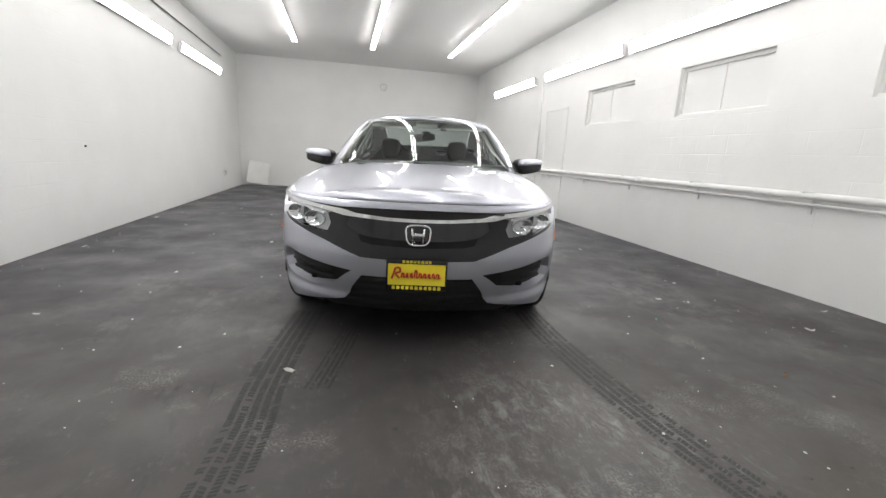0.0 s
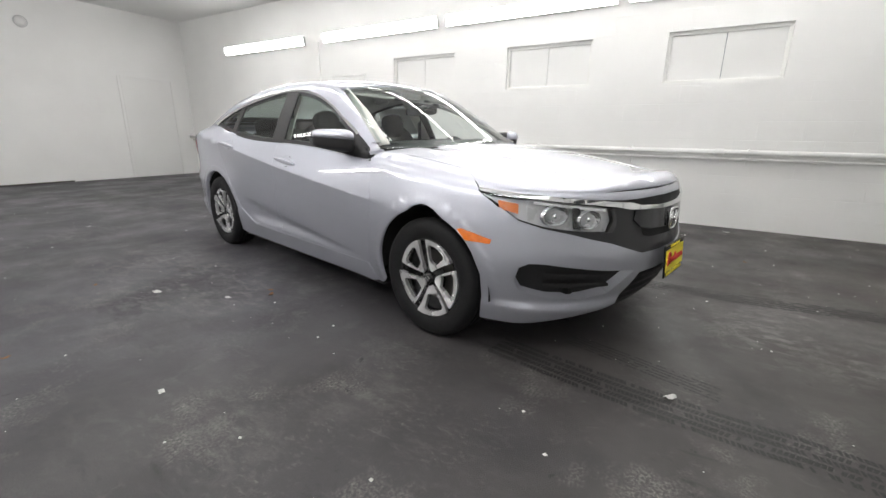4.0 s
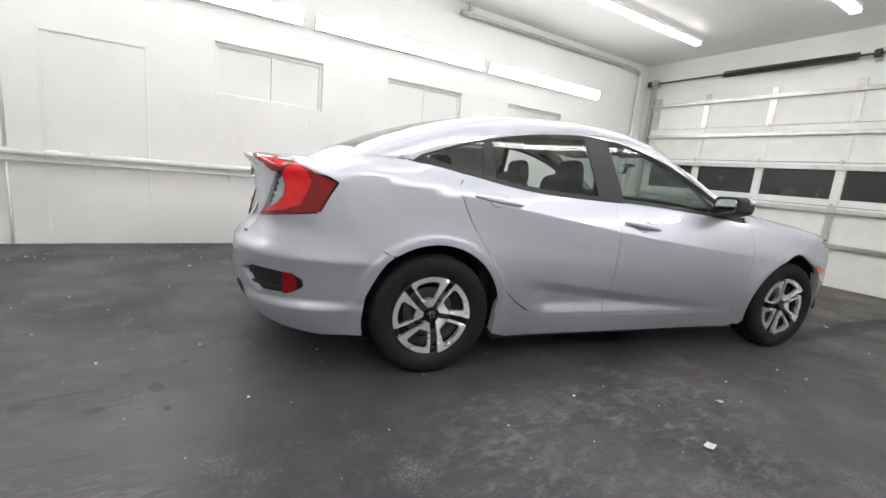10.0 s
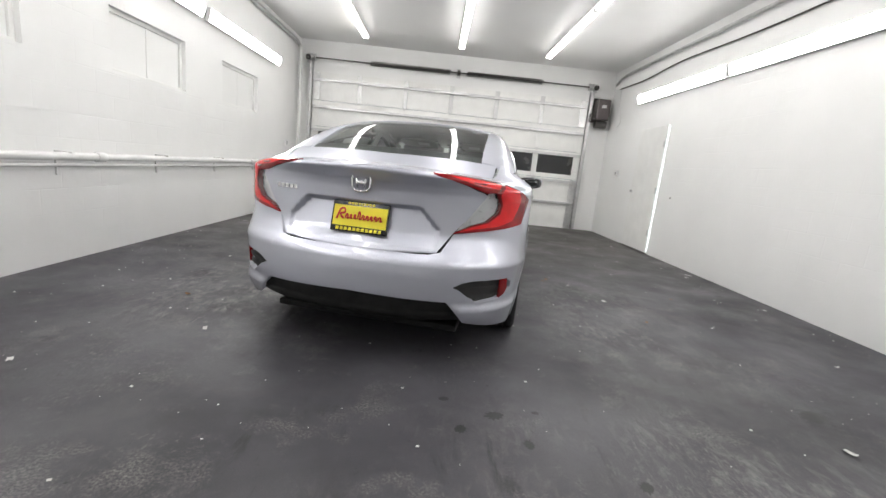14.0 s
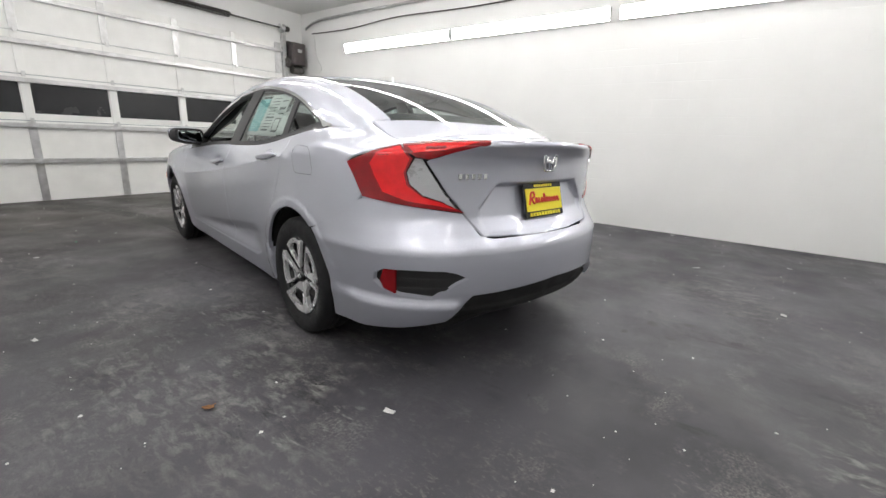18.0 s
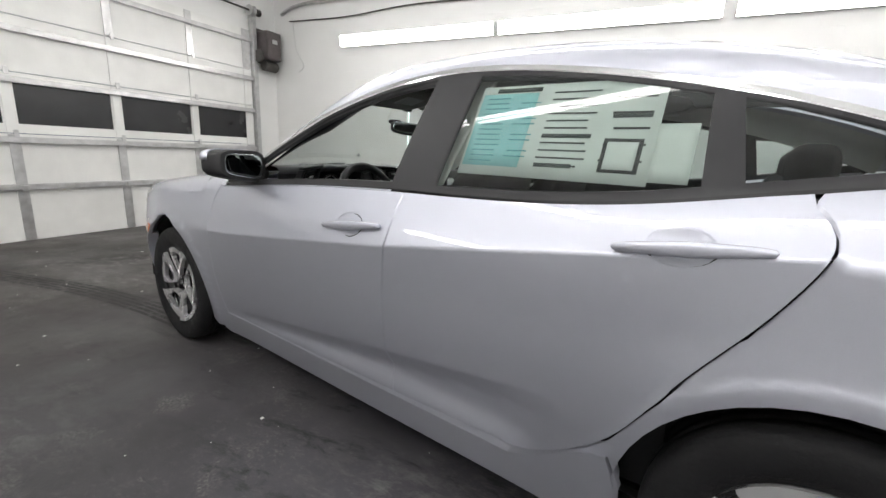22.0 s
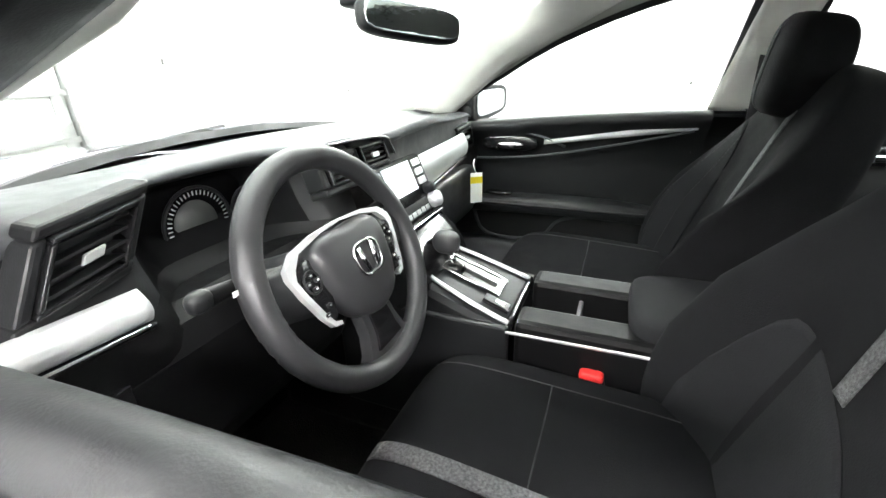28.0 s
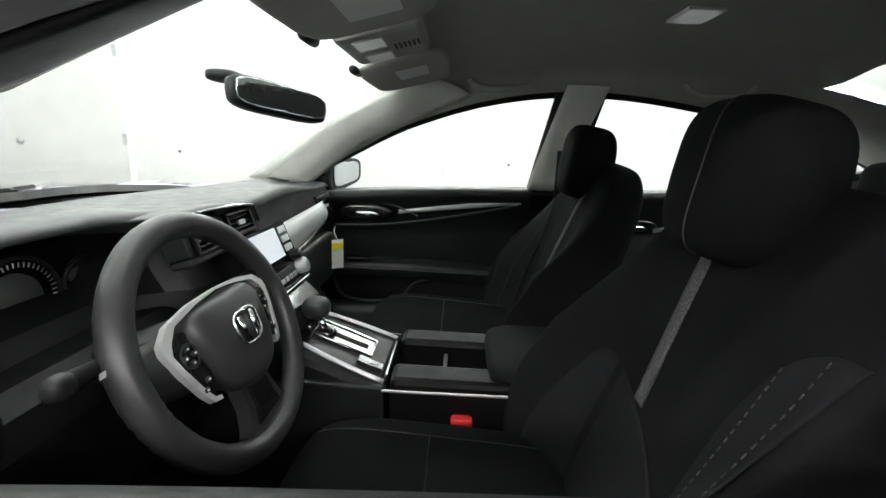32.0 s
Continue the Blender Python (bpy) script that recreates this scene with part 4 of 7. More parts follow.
# roof rail with A and C pillars
rail3 = on_side([p for p in RAIL])
lowr = [tuple(v) for v in to_uv("rail", rail3)] + [tuple(v) for v in to_uv("rail", on_side([(-1.62, 1.098), (-1.72, 1.092)]))]
upr = spline([(0.86, 0.735), (0.72, 0.700), (0.45, 0.625), (0.20, 0.565), (-0.1, 0.545), (-0.5, 0.54), (-0.9, 0.535), (-1.05, 0.532), (-1.35, 0.536), (-1.60, 0.546), (-1.745, 0.558)], 5)
up3 = [tuple(v) for v in to_uv("rail", on_top(upr))]
panel("roof_side", "rail", lowr[::-1] + up3, M_PAINT, car, "", 0.03, inset=0.0)
# roof, hood, deck
half = lambda pts: pts + [(x, -y) for x, y in pts[::-1]]
roof = half(spline([(0.275, 0.0), (0.262, 0.25), (0.20, 0.55), (0.1, 0.545), (-0.1, 0.54), (-0.5, 0.535), (-0.9, 0.53), (-0.985, 0.525), (-0.955, 0.25), (-0.945, 0.0)], 5))
roof = [p for i, p in enumerate(roof) if i == 0 or np.hypot(p[0] - roof[i - 1][0], p[1] - roof[i - 1][1]) > 1e-4][:-1]
panel("roof", "top", roof, M_PAINT, car, "", 0.045, inset=0.003, both=False)


def clean(pts):
    out = []
    for p in pts:
        if not out or np.hypot(p[0] - out[-1][0], p[1] - out[-1][1]) > 2e-4:
            out.append(p)
    if np.hypot(out[0][0] - out[-1][0], out[0][1] - out[-1][1]) < 2e-4:
        out.pop()
    return out


hood_lead = [tuple(q[:2]) for q in lip3]
hood = clean(half(hood_lead + hood_edge[::-1][1:] + spline([(0.92, 0.70), (1.00, 0.5), (1.06, 0.25), (1.08, 0.0)], 5)))
panel("hood", "top", hood, M_PAINT, car, "", 0.035, inset=0.003, both=False)
ws = clean(half(spline([(1.07, 0.0), (1.05, 0.25), (0.98, 0.5), (0.87, 0.71)], 5) + spline([(0.72, 0.685), (0.45, 0.612), (0.215, 0.548), (0.265, 0.25), (0.285, 0.0)], 5)))
panel("windscreen", "top", ws, M_WSGLASS, car, "", 0.06, inset=0.002, off=-0.004, depth=0, both=False)
panel("cowl", "top", clean(half(spline([(1.14, 0.0), (1.12, 0.25), (1.05, 0.5), (0.96, 0.70)], 5) + spline([(0.86, 0.70), (0.95, 0.5), (1.01, 0.25), (1.03, 0.0)], 5))), M_BLACKP, car, "", 0.05, off=-0.014, depth=0.02, both=False)
bl = clean(half(spline([(-0.955, 0.0), (-0.965, 0.25), (-1.0, 0.515)], 5) + spline([(-1.3, 0.528), (-1.58, 0.540), (-1.72, 0.548), (-1.77, 0.528), (-1.79, 0.46), (-1.82, 0.25), (-1.84, 0.0)], 5)))
panel("rear_window", "top", bl, M_TINT, car, "", 0.06, inset=0.002, off=-0.004, depth=0, both=False)
deck = clean(half(spline([(-1.845, 0.0), (-1.825, 0.25), (-1.775, 0.5), (-1.735, 0.648)], 5) + [(-1.85, 0.648), (-1.95, 0.628), (-2.03, 0.597)] + spline([(-2.105, 0.53), (-2.185, 0.40), (-2.238, 0.2), (-2.252, 0.0)], 5)))
panel("boot_lid", "top", deck, M_PAINT, car, "", 0.035, inset=0.002, both=False)
panel("boot_gutter", "top", clean(half([(-1.74, 0.0), (-1.72, 0.25), (-1.68, 0.5), (-1.65, 0.625), (-1.69, 0.66), (-1.80, 0.655), (-1.84, 0.5), (-1.88, 0.25), (-1.90, 0.0)])), M_BLACKP, car, "", 0.04, off=-0.012, depth=0, both=False)
# boot face, with a recess for the plate
on_rear = lambda pts: cast(*rays("rear", pts))[0]
lamp_edge = [(float(q[1]), float(q[2])) for q in on_rear([(17.4, 1.056), (21.6, 1.029), (26.6, 1.002), (31.6, 0.971), (32.4, 0.962), (30.9, 0.92), (27.8, 0.83), (24.6, 0.760)])]
tf = [(0.0, 1.057), (0.2, 1.055)] + lamp_edge + [(0.425, 0.652), (0.2, 0.642), (0.0, 0.64)]
tface = clean([(y, z) for y, z in tf] + [(-y, z) for y, z in tf[::-1]])


def boot_press(uv):
    y, z = np.abs(uv[:, 0]), uv[:, 1]
    top = 0.875
    wide = 0.316 + 0.95 * np.clip(top - z, 0, 0.11)
    deep = sstep(0, 0.022, top - z) * (1 - sstep(wide - 0.022, wide + 0.008, y)) * np.clip(1 - (top - z) / 0.21, 0, 1)
    return -0.042 * deep


panel("boot_face", "tail", tface, M_PAINT, car, "", 0.012, inset=0.002, both=False, bulge=boot_press, own=True)
# front bumper in (degrees round the nose, height)
bq = [(0, 0.418), (14.8, 0.418), (20.5, 0.278), (26, 0.260), (34, 0.233), (42, 0.205), (48, 0.192), (55.2, 0.186), (55.0, 0.30), (55.6, 0.42), (58.0, 0.52), (59.5, 0.56), (53.8, 0.635), (51.9, 0.740), (47.5, 0.686), (42, 0.656), (36, 0.632), (25.5, 0.583), (15, 0.514), (8, 0.512), (0, 0.512)]
bump = clean(bq + [(-a, z) for a, z in bq[::-1]])
fog = [(46.6, 0.475), (44.5, 0.497), (41, 0.498), (36, 0.485), (27, 0.460), (17, 0.438), (20.5, 0.395), (24.2, 0.335), (31, 0.318), (40, 0.330), (46, 0.36), (47.5, 0.41)]
fogs = [fog, [(-a, z) for a, z in fog[::-1]]]


def skirt(uv):
    """The lower lip stands out under the fog lights."""
    a, z = np.abs(uv[:, 0]), uv[:, 1]
    return 0.026 * (1 - sstep(0.262, 0.315, z)) * sstep(15.5, 21.0, a) * (1 - 0.7 * sstep(44, 54, a))


panel("front_bumper", "front", bump, M_PAINT, car, "", 0.018, holes=fogs, both=False, depth=0.05, bulge=skirt, own=True)
for fo in fogs:
    panel("fog_pocket", "front", fo, M_BLACKP, car, "black plastic fog light pocket", 0.02, off=-0.05, depth=0.0, both=False)
for s in (1, -1):
    for z in (0.365, 0.415):
        panel("fog_vane", "front", [(s * 24, z), (s * 41, z + 0.012), (s * 41, z + 0.027), (s * 24, z + 0.013)][:: s], M_BLACKP, car, "", 0.02, off=-0.014, depth=0.02, both=False)
iq = [(0, 0.430), (17.0, 0.430), (22.5, 0.265), (12, 0.235), (0, 0.23)]
panel("lower_intake", "front", clean(iq + [(-a, z) for a, z in iq[::-1]]), M_BLACKP, car, "black lower air intake", 0.03, off=-0.03, depth=0.0, both=False)
for z in (0.29, 0.335, 0.38):
    panel("intake_slat", "front", [(-19, z), (19, z), (19, z + 0.014), (-19, z + 0.014)], M_BLACKP, car, "", 0.03, off=-0.012, depth=0.02, both=False)
lq = [(0, 0.245), (22, 0.262), (45, 0.215), (56, 0.185), (54, 0.155), (30, 0.17), (0, 0.175)]
panel("chin_spoiler", "front", clean(lq + [(-a, z) for a, z in lq[::-1]]), M_BLACKP, car, "", 0.03, off=-0.012, depth=0.03, both=False)
# grille
M_FASCIA = mat("grey_fascia", (0.026, 0.026, 0.029), 0.4, 0, 0.08, 20, 0.1, 300)
gq = [(0, 0.757), (18.5, 0.755), (24, 0.742), (25.2, 0.732), (24.2, 0.68), (25.4, 0.631), (36, 0.643), (42, 0.661), (47.5, 0.690), (47.5, 0.688), (42, 0.658), (36, 0.634), (25.5, 0.585), (15, 0.516), (8, 0.514), (0, 0.514)]
panel("grille_surround", "front", clean(gq + [(-a, z) for a, z in gq[::-1]]), M_FASCIA, car, "dark grey grille surround", 0.025, off=-0.006, depth=0.02, both=False)
cap = [(a, z - 0.004) for a, z in HOOD_LIP] + [(52, 0.811), (42, 0.798), (30, 0.781), (21.5, 0.773), (10, 0.777), (0, 0.778)]
panel("nose_cap", "front", clean(cap + [(-a, z) for a, z in cap[::-1]]), M_PAINT, car, "", 0.02, off=0.0, depth=0.03, both=False)
sq = [(0, 0.780), (10, 0.779), (21.8, 0.775), (19.5, 0.750), (8, 0.732), (0, 0.731)]
panel("grille_slot", "front", clean(sq + [(-a, z) for a, z in sq[::-1]]), M_UNDER, car, "", 0.02, off=-0.004, depth=0.0, both=False)
cq = [(0, 0.731), (8, 0.733), (17, 0.745), (20, 0.760), (30, 0.777), (42, 0.796), (52, 0.809), (56.8, 0.816), (56.5, 0.809), (52, 0.798), (42, 0.780), (30, 0.758), (24, 0.744), (20.5, 0.730), (17, 0.725), (8, 0.716), (0, 0.714)]
panel("chrome_wing", "front", clean(cq + [(-a, z) for a, z in cq[::-1]]), M_CHROME, car, "chrome wing bar across the grille", 0.02, off=0.008, depth=0.02, both=False)
mq = [(0, 0.711), (8, 0.713), (18.5, 0.722), (19.0, 0.68), (16.5, 0.645), (12, 0.628), (6, 0.621), (0, 0.620)]
M_SMOKE = mat("smoked_metal", (0.065, 0.065, 0.07), 0.12, 0.85, 0.05, 10, 0)
panel("grille_bar", "front", clean(mq + [(-a, z) for a, z in mq[::-1]]), M_SMOKE, car, "smoked bright grille bar", 0.02, off=0.002, depth=0.02, both=False)
kq = [(0, 0.616), (6, 0.617), (12, 0.624), (16, 0.638), (15, 0.60), (12, 0.588), (0, 0.582)]
panel("grille_mesh", "front", clean(kq + [(-a, z) for a, z in kq[::-1]]), M_UNDER, car, "", 0.02, off=-0.003, depth=0.0, both=False)
# headlights
hq = [(25.3, 0.739), (30, 0.752), (42, 0.778), (52, 0.796), (56.9, 0.808), (54.6, 0.782), (51.7, 0.744), (47.5, 0.691), (42, 0.662), (36, 0.645), (30, 0.636), (25.6, 0.633), (24.4, 0.68)]
M_LAMPW = mat("reversing_liner", (0.70, 0.70, 0.71), 0.3, 0.2, 0.05, 20, 0)
M_HLIN = mat("headlight_liner", (0.62, 0.62, 0.63), 0.3, 0.2, 0.1, 10, 0)
for s in (1, -1):
    q = [(s * a, z) for a, z in hq][::s]
    hl = panel("headlight", "front", q, M_HLIN, car, "clear headlight with chrome reflectors", 0.02, off=-0.045, depth=0.0, both=False)[0]
    panel("lens", "front", q, M_CLEAR, hl, "", 0.02, off=0.001, depth=0.002, both=False)
    for a, z, r, m in ((30.5, 0.690, 0.040, M_CHROME), (38.5, 0.708, 0.042, M_CHROME)):
        c = on_front([(s * a, z)])[0]
        d = np.array((math.cos(math.radians(s * a * 0.6)), math.sin(math.radians(s * a * 0.6)), 0))
        rot = Vector((1, 0, 0)).rotation_difference(Vector(d)).to_matrix().to_4x4()
        bm = add_lathe(bmesh.new(), [(r * 0.35, -0.03), (r * 0.7, -0.018), (r, 0.0), (r * 1.08, 0.0), (r * 1.1, -0.02)], 20, "x")
        bm.transform(Matrix.Translation(Vector(c - d * 0.022)) @ rot @ Matrix.Diagonal((1, 1.55, 1, 1)))
        part("reflector_bowl", bm, m, hl, "", True)
        bm = bmesh.new()
        bmesh.ops.create_uvsphere(bm, u_segments=16, v_segments=10, radius=r * 0.30)
        bm.transform(Matrix.Translation(Vector(c - d * 0.035)))
        part("bulb_lens", bm, M_GLOSSB if m == M_HLIN else M_CHROME, hl, "", True)
    panel("bright_brow", "front", [(s * a, z) for a, z in [(27, 0.738), (34, 0.755), (44, 0.774), (44, 0.762), (34, 0.742), (27, 0.726)]][::s], M_CHROME, hl, "", 0.015, off=-0.016, depth=0.02, both=False)
    panel("dark_divider", "front", [(s * a, z) for a, z in [(33.6, 0.745), (35.2, 0.748), (34.6, 0.652), (33.2, 0.648)]][::s], M_GLOSSB, hl, "", 0.015, off=-0.014, depth=0.02, both=False)
    panel("amber_strip", "front", [(s * 47.5, 0.715), (s * 52, 0.735), (s * 52.5, 0.775), (s * 47.5, 0.76)][::s], M_ORANGE, hl, "amber indicator reflector", 0.02, off=-0.03, depth=0.0, both=False)
panel("side_marker", "side", [(1.575, 0.622), (1.60, 0.628), (1.745, 0.592), (1.738, 0.572), (1.62, 0.575)], M_ORANGE, car, "orange side marker light", 0.02, off=0.004, depth=0.01)
# rear bumper
rq = [(0, 0.635), (18, 0.638), (21, 0.652), (24.5, 0.746), (31, 0.765), (38, 0.785), (45.5, 0.808), (52, 0.77), (58.5, 0.69), (67, 0.635), (58.9, 0.55), (57.0, 0.48), (55.6, 0.42), (54.5, 0.30), (54.5, 0.215), (45, 0.225), (36, 0.25), (28.0, 0.29), (23.0, 0.40), (0, 0.42)]
qs = on_side([(x, z) for x, z in zip(np.linspace(-1.985, -1.80, 8), np.linspace(0.822, 0.715, 8))] + [(x, z) for x, z in zip(np.linspace(-1.775, -1.60, 8), np.linspace(0.704, 0.635, 8))])
seam = [(math.degrees(math.atan2(q[1], -1.1 - q[0])) - 0.15 + 0.6 * f, q[2] - 0.002 + 0.018 * f) for q, f in zip(qs, np.linspace(1, 0, 16))]
rq = [p for p in rq if not (46 < p[0] < 67.5 and p[1] > 0.6)]
at = [i for i, p in enumerate(rq) if p[0] > 45 and p[1] > 0.8][0] + 1
rq = rq[:at] + seam + [(62.2, 0.622), (60.4, 0.592)] + rq[at:]
rbump = clean(rq + [(-a, z) for a, z in rq[::-1]])
rfog = [(40.5, 0.517), (42.6, 0.49), (42.8, 0.455), (41, 0.425), (37.5, 0.402), (31, 0.392), (28.5, 0.425), (26.3, 0.458), (24, 0.478), (26.5, 0.505), (29, 0.517), (35, 0.520)]
rfogs = [rfog, [(-a, z) for a, z in rfog[::-1]]]


def rear_skirt(uv):
    a, z = np.abs(uv[:, 0]), uv[:, 1]
    crease = 0.011 * np.exp(-np.abs(z - 0.590) / 0.045) * (1 - sstep(52, 62, a)) - 0.0025 * sstep(45, 49, a)
    return 0.022 * (1 - sstep(0.345, 0.395, z)) * sstep(23.0, 27.0, a) * (1 - 0.7 * sstep(44, 54, a)) + crease


panel("rear_bumper", "rear", rbump, M_PAINT, car, "", 0.018, holes=rfogs, both=False, depth=0.03, bulge=rear_skirt, own=True)
for fo, s in zip(rfogs, (1, -1)):
    panel("vent_pocket", "rear", fo, M_BLACKP, car, "black rear bumper vent", 0.02, off=-0.03, depth=0.0, both=False)
    for z in (0.425, 0.468):
        panel("vent_vane", "rear", [(s * 27, z), (s * 38, z - 0.004), (s * 38, z + 0.008), (s * 27, z + 0.010)][::s], M_BLACKP, car, "", 0.02, off=-0.012, depth=0.015, both=False)
    panel("reflector", "rear", [(s * 38.2, 0.406), (s * 40.6, 0.425), (s * 41.4, 0.46), (s * 40.6, 0.514), (s * 38.2, 0.517)][::s], M_RED, car, "red rear reflector", 0.015, off=-0.002, depth=0.015, both=False)
vq = [(0, 0.424), (24.3, 0.404), (28.5, 0.296), (34, 0.27), (15, 0.245), (0, 0.24)]
panel("rear_valance", "rear", clean(vq + [(-a, z) for a, z in vq[::-1]]), M_UNDER, car, "black rear lower valance", 0.03, off=-0.022, depth=0.0, both=False)
panel("valance_ridge", "rear", [(-25, 0.30), (25, 0.30), (25, 0.325), (-25, 0.325)], M_UNDER, car, "", 0.03, off=-0.004, depth=0.02, both=False)
# tail lights
lid_q = [(18, 1.056), (24, 1.053), (31, 1.043), (37.0, 1.027), (34.6, 0.982), (32, 0.975), (27, 1.005), (22, 1.032)]
out_q = [(37.5, 1.026), (43, 0.997), (48.5, 0.952), (47, 0.90), (45, 0.814), (38, 0.790), (31, 0.770), (24.2, 0.752), (28.7, 0.796), (33, 0.822), (35.8, 0.87), (36.4, 0.918), (35.2, 0.975)]
clear_q = [(34.6, 0.972), (36.2, 0.918), (35.6, 0.87), (32.8, 0.824), (28.7, 0.799), (25.2, 0.763), (28.2, 0.83), (31.4, 0.92), (33, 0.968)]
bar_q = [(37.6, 1.018), (42.0, 0.994), (43.4, 0.952), (42.4, 0.90), (40.8, 0.838), (36, 0.802), (30, 0.784), (25.6, 0.762), (29, 0.794), (33.2, 0.820), (36.2, 0.868), (36.8, 0.918), (35.7, 0.975)]
for s in (1, -1):
    fl = lambda q: [(s * a, z) for a, z in q][::s]
    tl = panel("tail_light", "rear", fl(out_q), M_RED, car, "C-shaped red tail light", 0.018, off=0.006, depth=0.03, both=False)[0]
    panel("light_bar", "rear", fl(bar_q), M_REDB, tl, "brighter red light bar", 0.018, off=0.0075, depth=0.003, both=False)
    panel("clear_lens", "rear", fl(clear_q), M_CLEAR, tl, "clear reversing light", 0.018, off=0.004, depth=0.02, both=False)
    panel("reversing_liner", "rear", fl(clear_q), M_LAMPW, tl, "", 0.018, off=-0.028, depth=0.0, both=False)
    for k in range(5):
        z = 0.80 + 0.032 * k
        a0 = float(np.interp(z, [0.763, 0.83, 0.92, 0.968], [25.6, 28.6, 31.8, 33.4]))
        a1 = float(np.interp(z, [0.80, 0.824, 0.87, 0.918, 0.972], [29.4, 32.4, 35.2, 35.8, 34.4]))
        panel("reversing_facet", "rear", fl([(a0, z), (a1, z + 0.004), (a1, z + 0.018), (a0, z + 0.014)]), M_LAMPW, tl, "", 0.012, off=-0.016 - 0.004 * (k % 2), depth=0.012, both=False)
    lt = panel("lid_light", "rear", fl(lid_q), M_RED, car, "red tail light on the boot lid", 0.018, off=0.006, depth=0.03, both=False)[0]
    panel("light_bar", "rear", fl([(22, 1.045), (30, 1.034), (36, 1.019), (35, 0.998), (29, 1.013)]), M_REDB, lt, "brighter red light bar", 0.018, off=0.0075, depth=0.003, both=False)
# side glass, pillars and trims
gA = [(0.765, 0.952)] + [(x, rail_z(x) - 0.022) for x in np.linspace(0.70, -0.235, 22)] + [(-0.195, belt_z(-0.19) + 0.018)] + [(x, float(belt_z(x)) + 0.018) for x in np.linspace(-0.1, 0.60, 10)]
tri_f = [(0.60, float(belt_z(0.60)) + 0.012), (0.82, float(belt_z(0.82)) + 0.012), (0.60, 1.035)]
gB = [(x, rail_z(x) - 0.022) for x in np.linspace(-0.405, -1.03, 14)] + [(-1.045, float(belt_z(-1.045)) + 0.018)] + [(x, float(belt_z(x)) + 0.018) for x in np.linspace(-0.95, -0.37, 9)]
gC = [(x, rail_z(x) - 0.020) for x in np.linspace(-1.09, -1.43, 8)] + [(-1.30, float(belt_z(-1.30)) + 0.020), (-1.12, float(belt_z(-1.12)) + 0.018)]
fg = panel("front_window", "side", gA, M_TINT, car, "", 0.06, off=-0.006, depth=0)
bpy.data.objects.remove(fg[0])
panel("rear_door_window", "side", gB, M_TINT, car, "", 0.06, off=-0.006, depth=0)
panel("quarter_window", "side", gC, M_TINT, car, "", 0.06, off=-0.006, depth=0)
DLO = [(x, rail_z(x)) for x in np.linspace(0.79, -1.50, 50)] + [(-1.515, 1.097)] + [(x, float(belt_z(x)) - 0.004) for x in np.linspace(-1.47, 0.82, 46)]
panel("window_surround", "side", DLO, M_PILLAR, car, "satin black window frames and B pillar", 0.03, holes=[inset_poly(h, -0.001) for h in (gA, gB, gC)], off=-0.001, depth=0.012)
panel("mirror_base", "side", tri_f, M_BLACKP, car, "", 0.04, off=0.004, depth=0.006)
ch = [(x, rail_z(x) + 0.004) for x in np.linspace(0.62, -1.49, 60)] + [(-1.56, 1.104), (-1.49, 1.092)] + [(x, rail_z(x) - 0.010) for x in np.linspace(-1.45, 0.62, 56)]
panel("chrome_trim", "side", ch, M_CHROME, car, "thin bright window trim", 0.03, off=0.004, depth=0.006)


# ---- wheels, mirrors, handles, badges ----
def add_blob(bm, c, h, e=3.0, seg=20, rings=12, m=None, shape=None):
    """A rounded box (superellipsoid) with half sizes h; e: 2 is an ellipsoid, more is boxier."""
    def sp(v, k):
        return math.copysign(abs(v) ** (2.0 / k), v)

    rows = []
    for i in range(rings + 1):
        a = -math.pi / 2 + math.pi * i / rings
        row = []
        for k in range(seg):
            t = 2 * math.pi * k / seg
            q = Vector((h[0] * sp(math.cos(a), e) * sp(math.cos(t), e), h[1] * sp(math.cos(a), e) * sp(math.sin(t), e), h[2] * sp(math.sin(a), e)))
            if shape:
                q = Vector(shape(q))
            q = q + Vector(c)
            row.append(bm.verts.new(m @ q if m is not None else q))
        rows.append(row)
    for a, b in zip(rows, rows[1:]):
        for k in range(seg):
            bm.faces.new((a[k], a[(k + 1) % seg], b[(k + 1) % seg], b[k]))
    bmesh.ops.remove_doubles(bm, verts=bm.verts, dist=1e-5)
    return bm


def blob_part(name, c, h, material, parent, label="", e=3.0, m=None, seg=20, rings=12, shape=None):
    return part(name, add_blob(bmesh.new(), c, h, e, seg, rings, m, shape), material, parent, label, True)


def plate2d(name, outline, holes, thick, lift, material, parent, label="", step=0.02, m=None):
    """A flat outlined plate with holes, domed by lift(u, v), thickness downward."""
    uv, tri = patch("flat", outline, step, holes)
    top = [(u, v, lift(u, v)) for u, v in uv]
    bot = [(u, v, w - thick) for u, v, w in top]
    n = len(top)
    edge = {(a, b) for t in tri for a, b in ((t[0], t[1]), (t[1], t[2]), (t[2], t[0]))}
    faces = [tuple(t) for t in tri] + [tuple(i + n for i in t[::-1]) for t in tri]
    faces += [(b, a, a + n, b + n) for a, b in edge if (b, a) not in edge]
    k = 2 * n
    faces = faces[:2 * len(tri)] + [(b + k, a + k, a + n + k, b + n + k) for a, b in edge if (b, a) not in edge]
    ob = mesh_obj(name, top + bot + top + bot, faces, material, parent, label, True)
    if m is not None:
        ob.data.transform(m)
    return ob


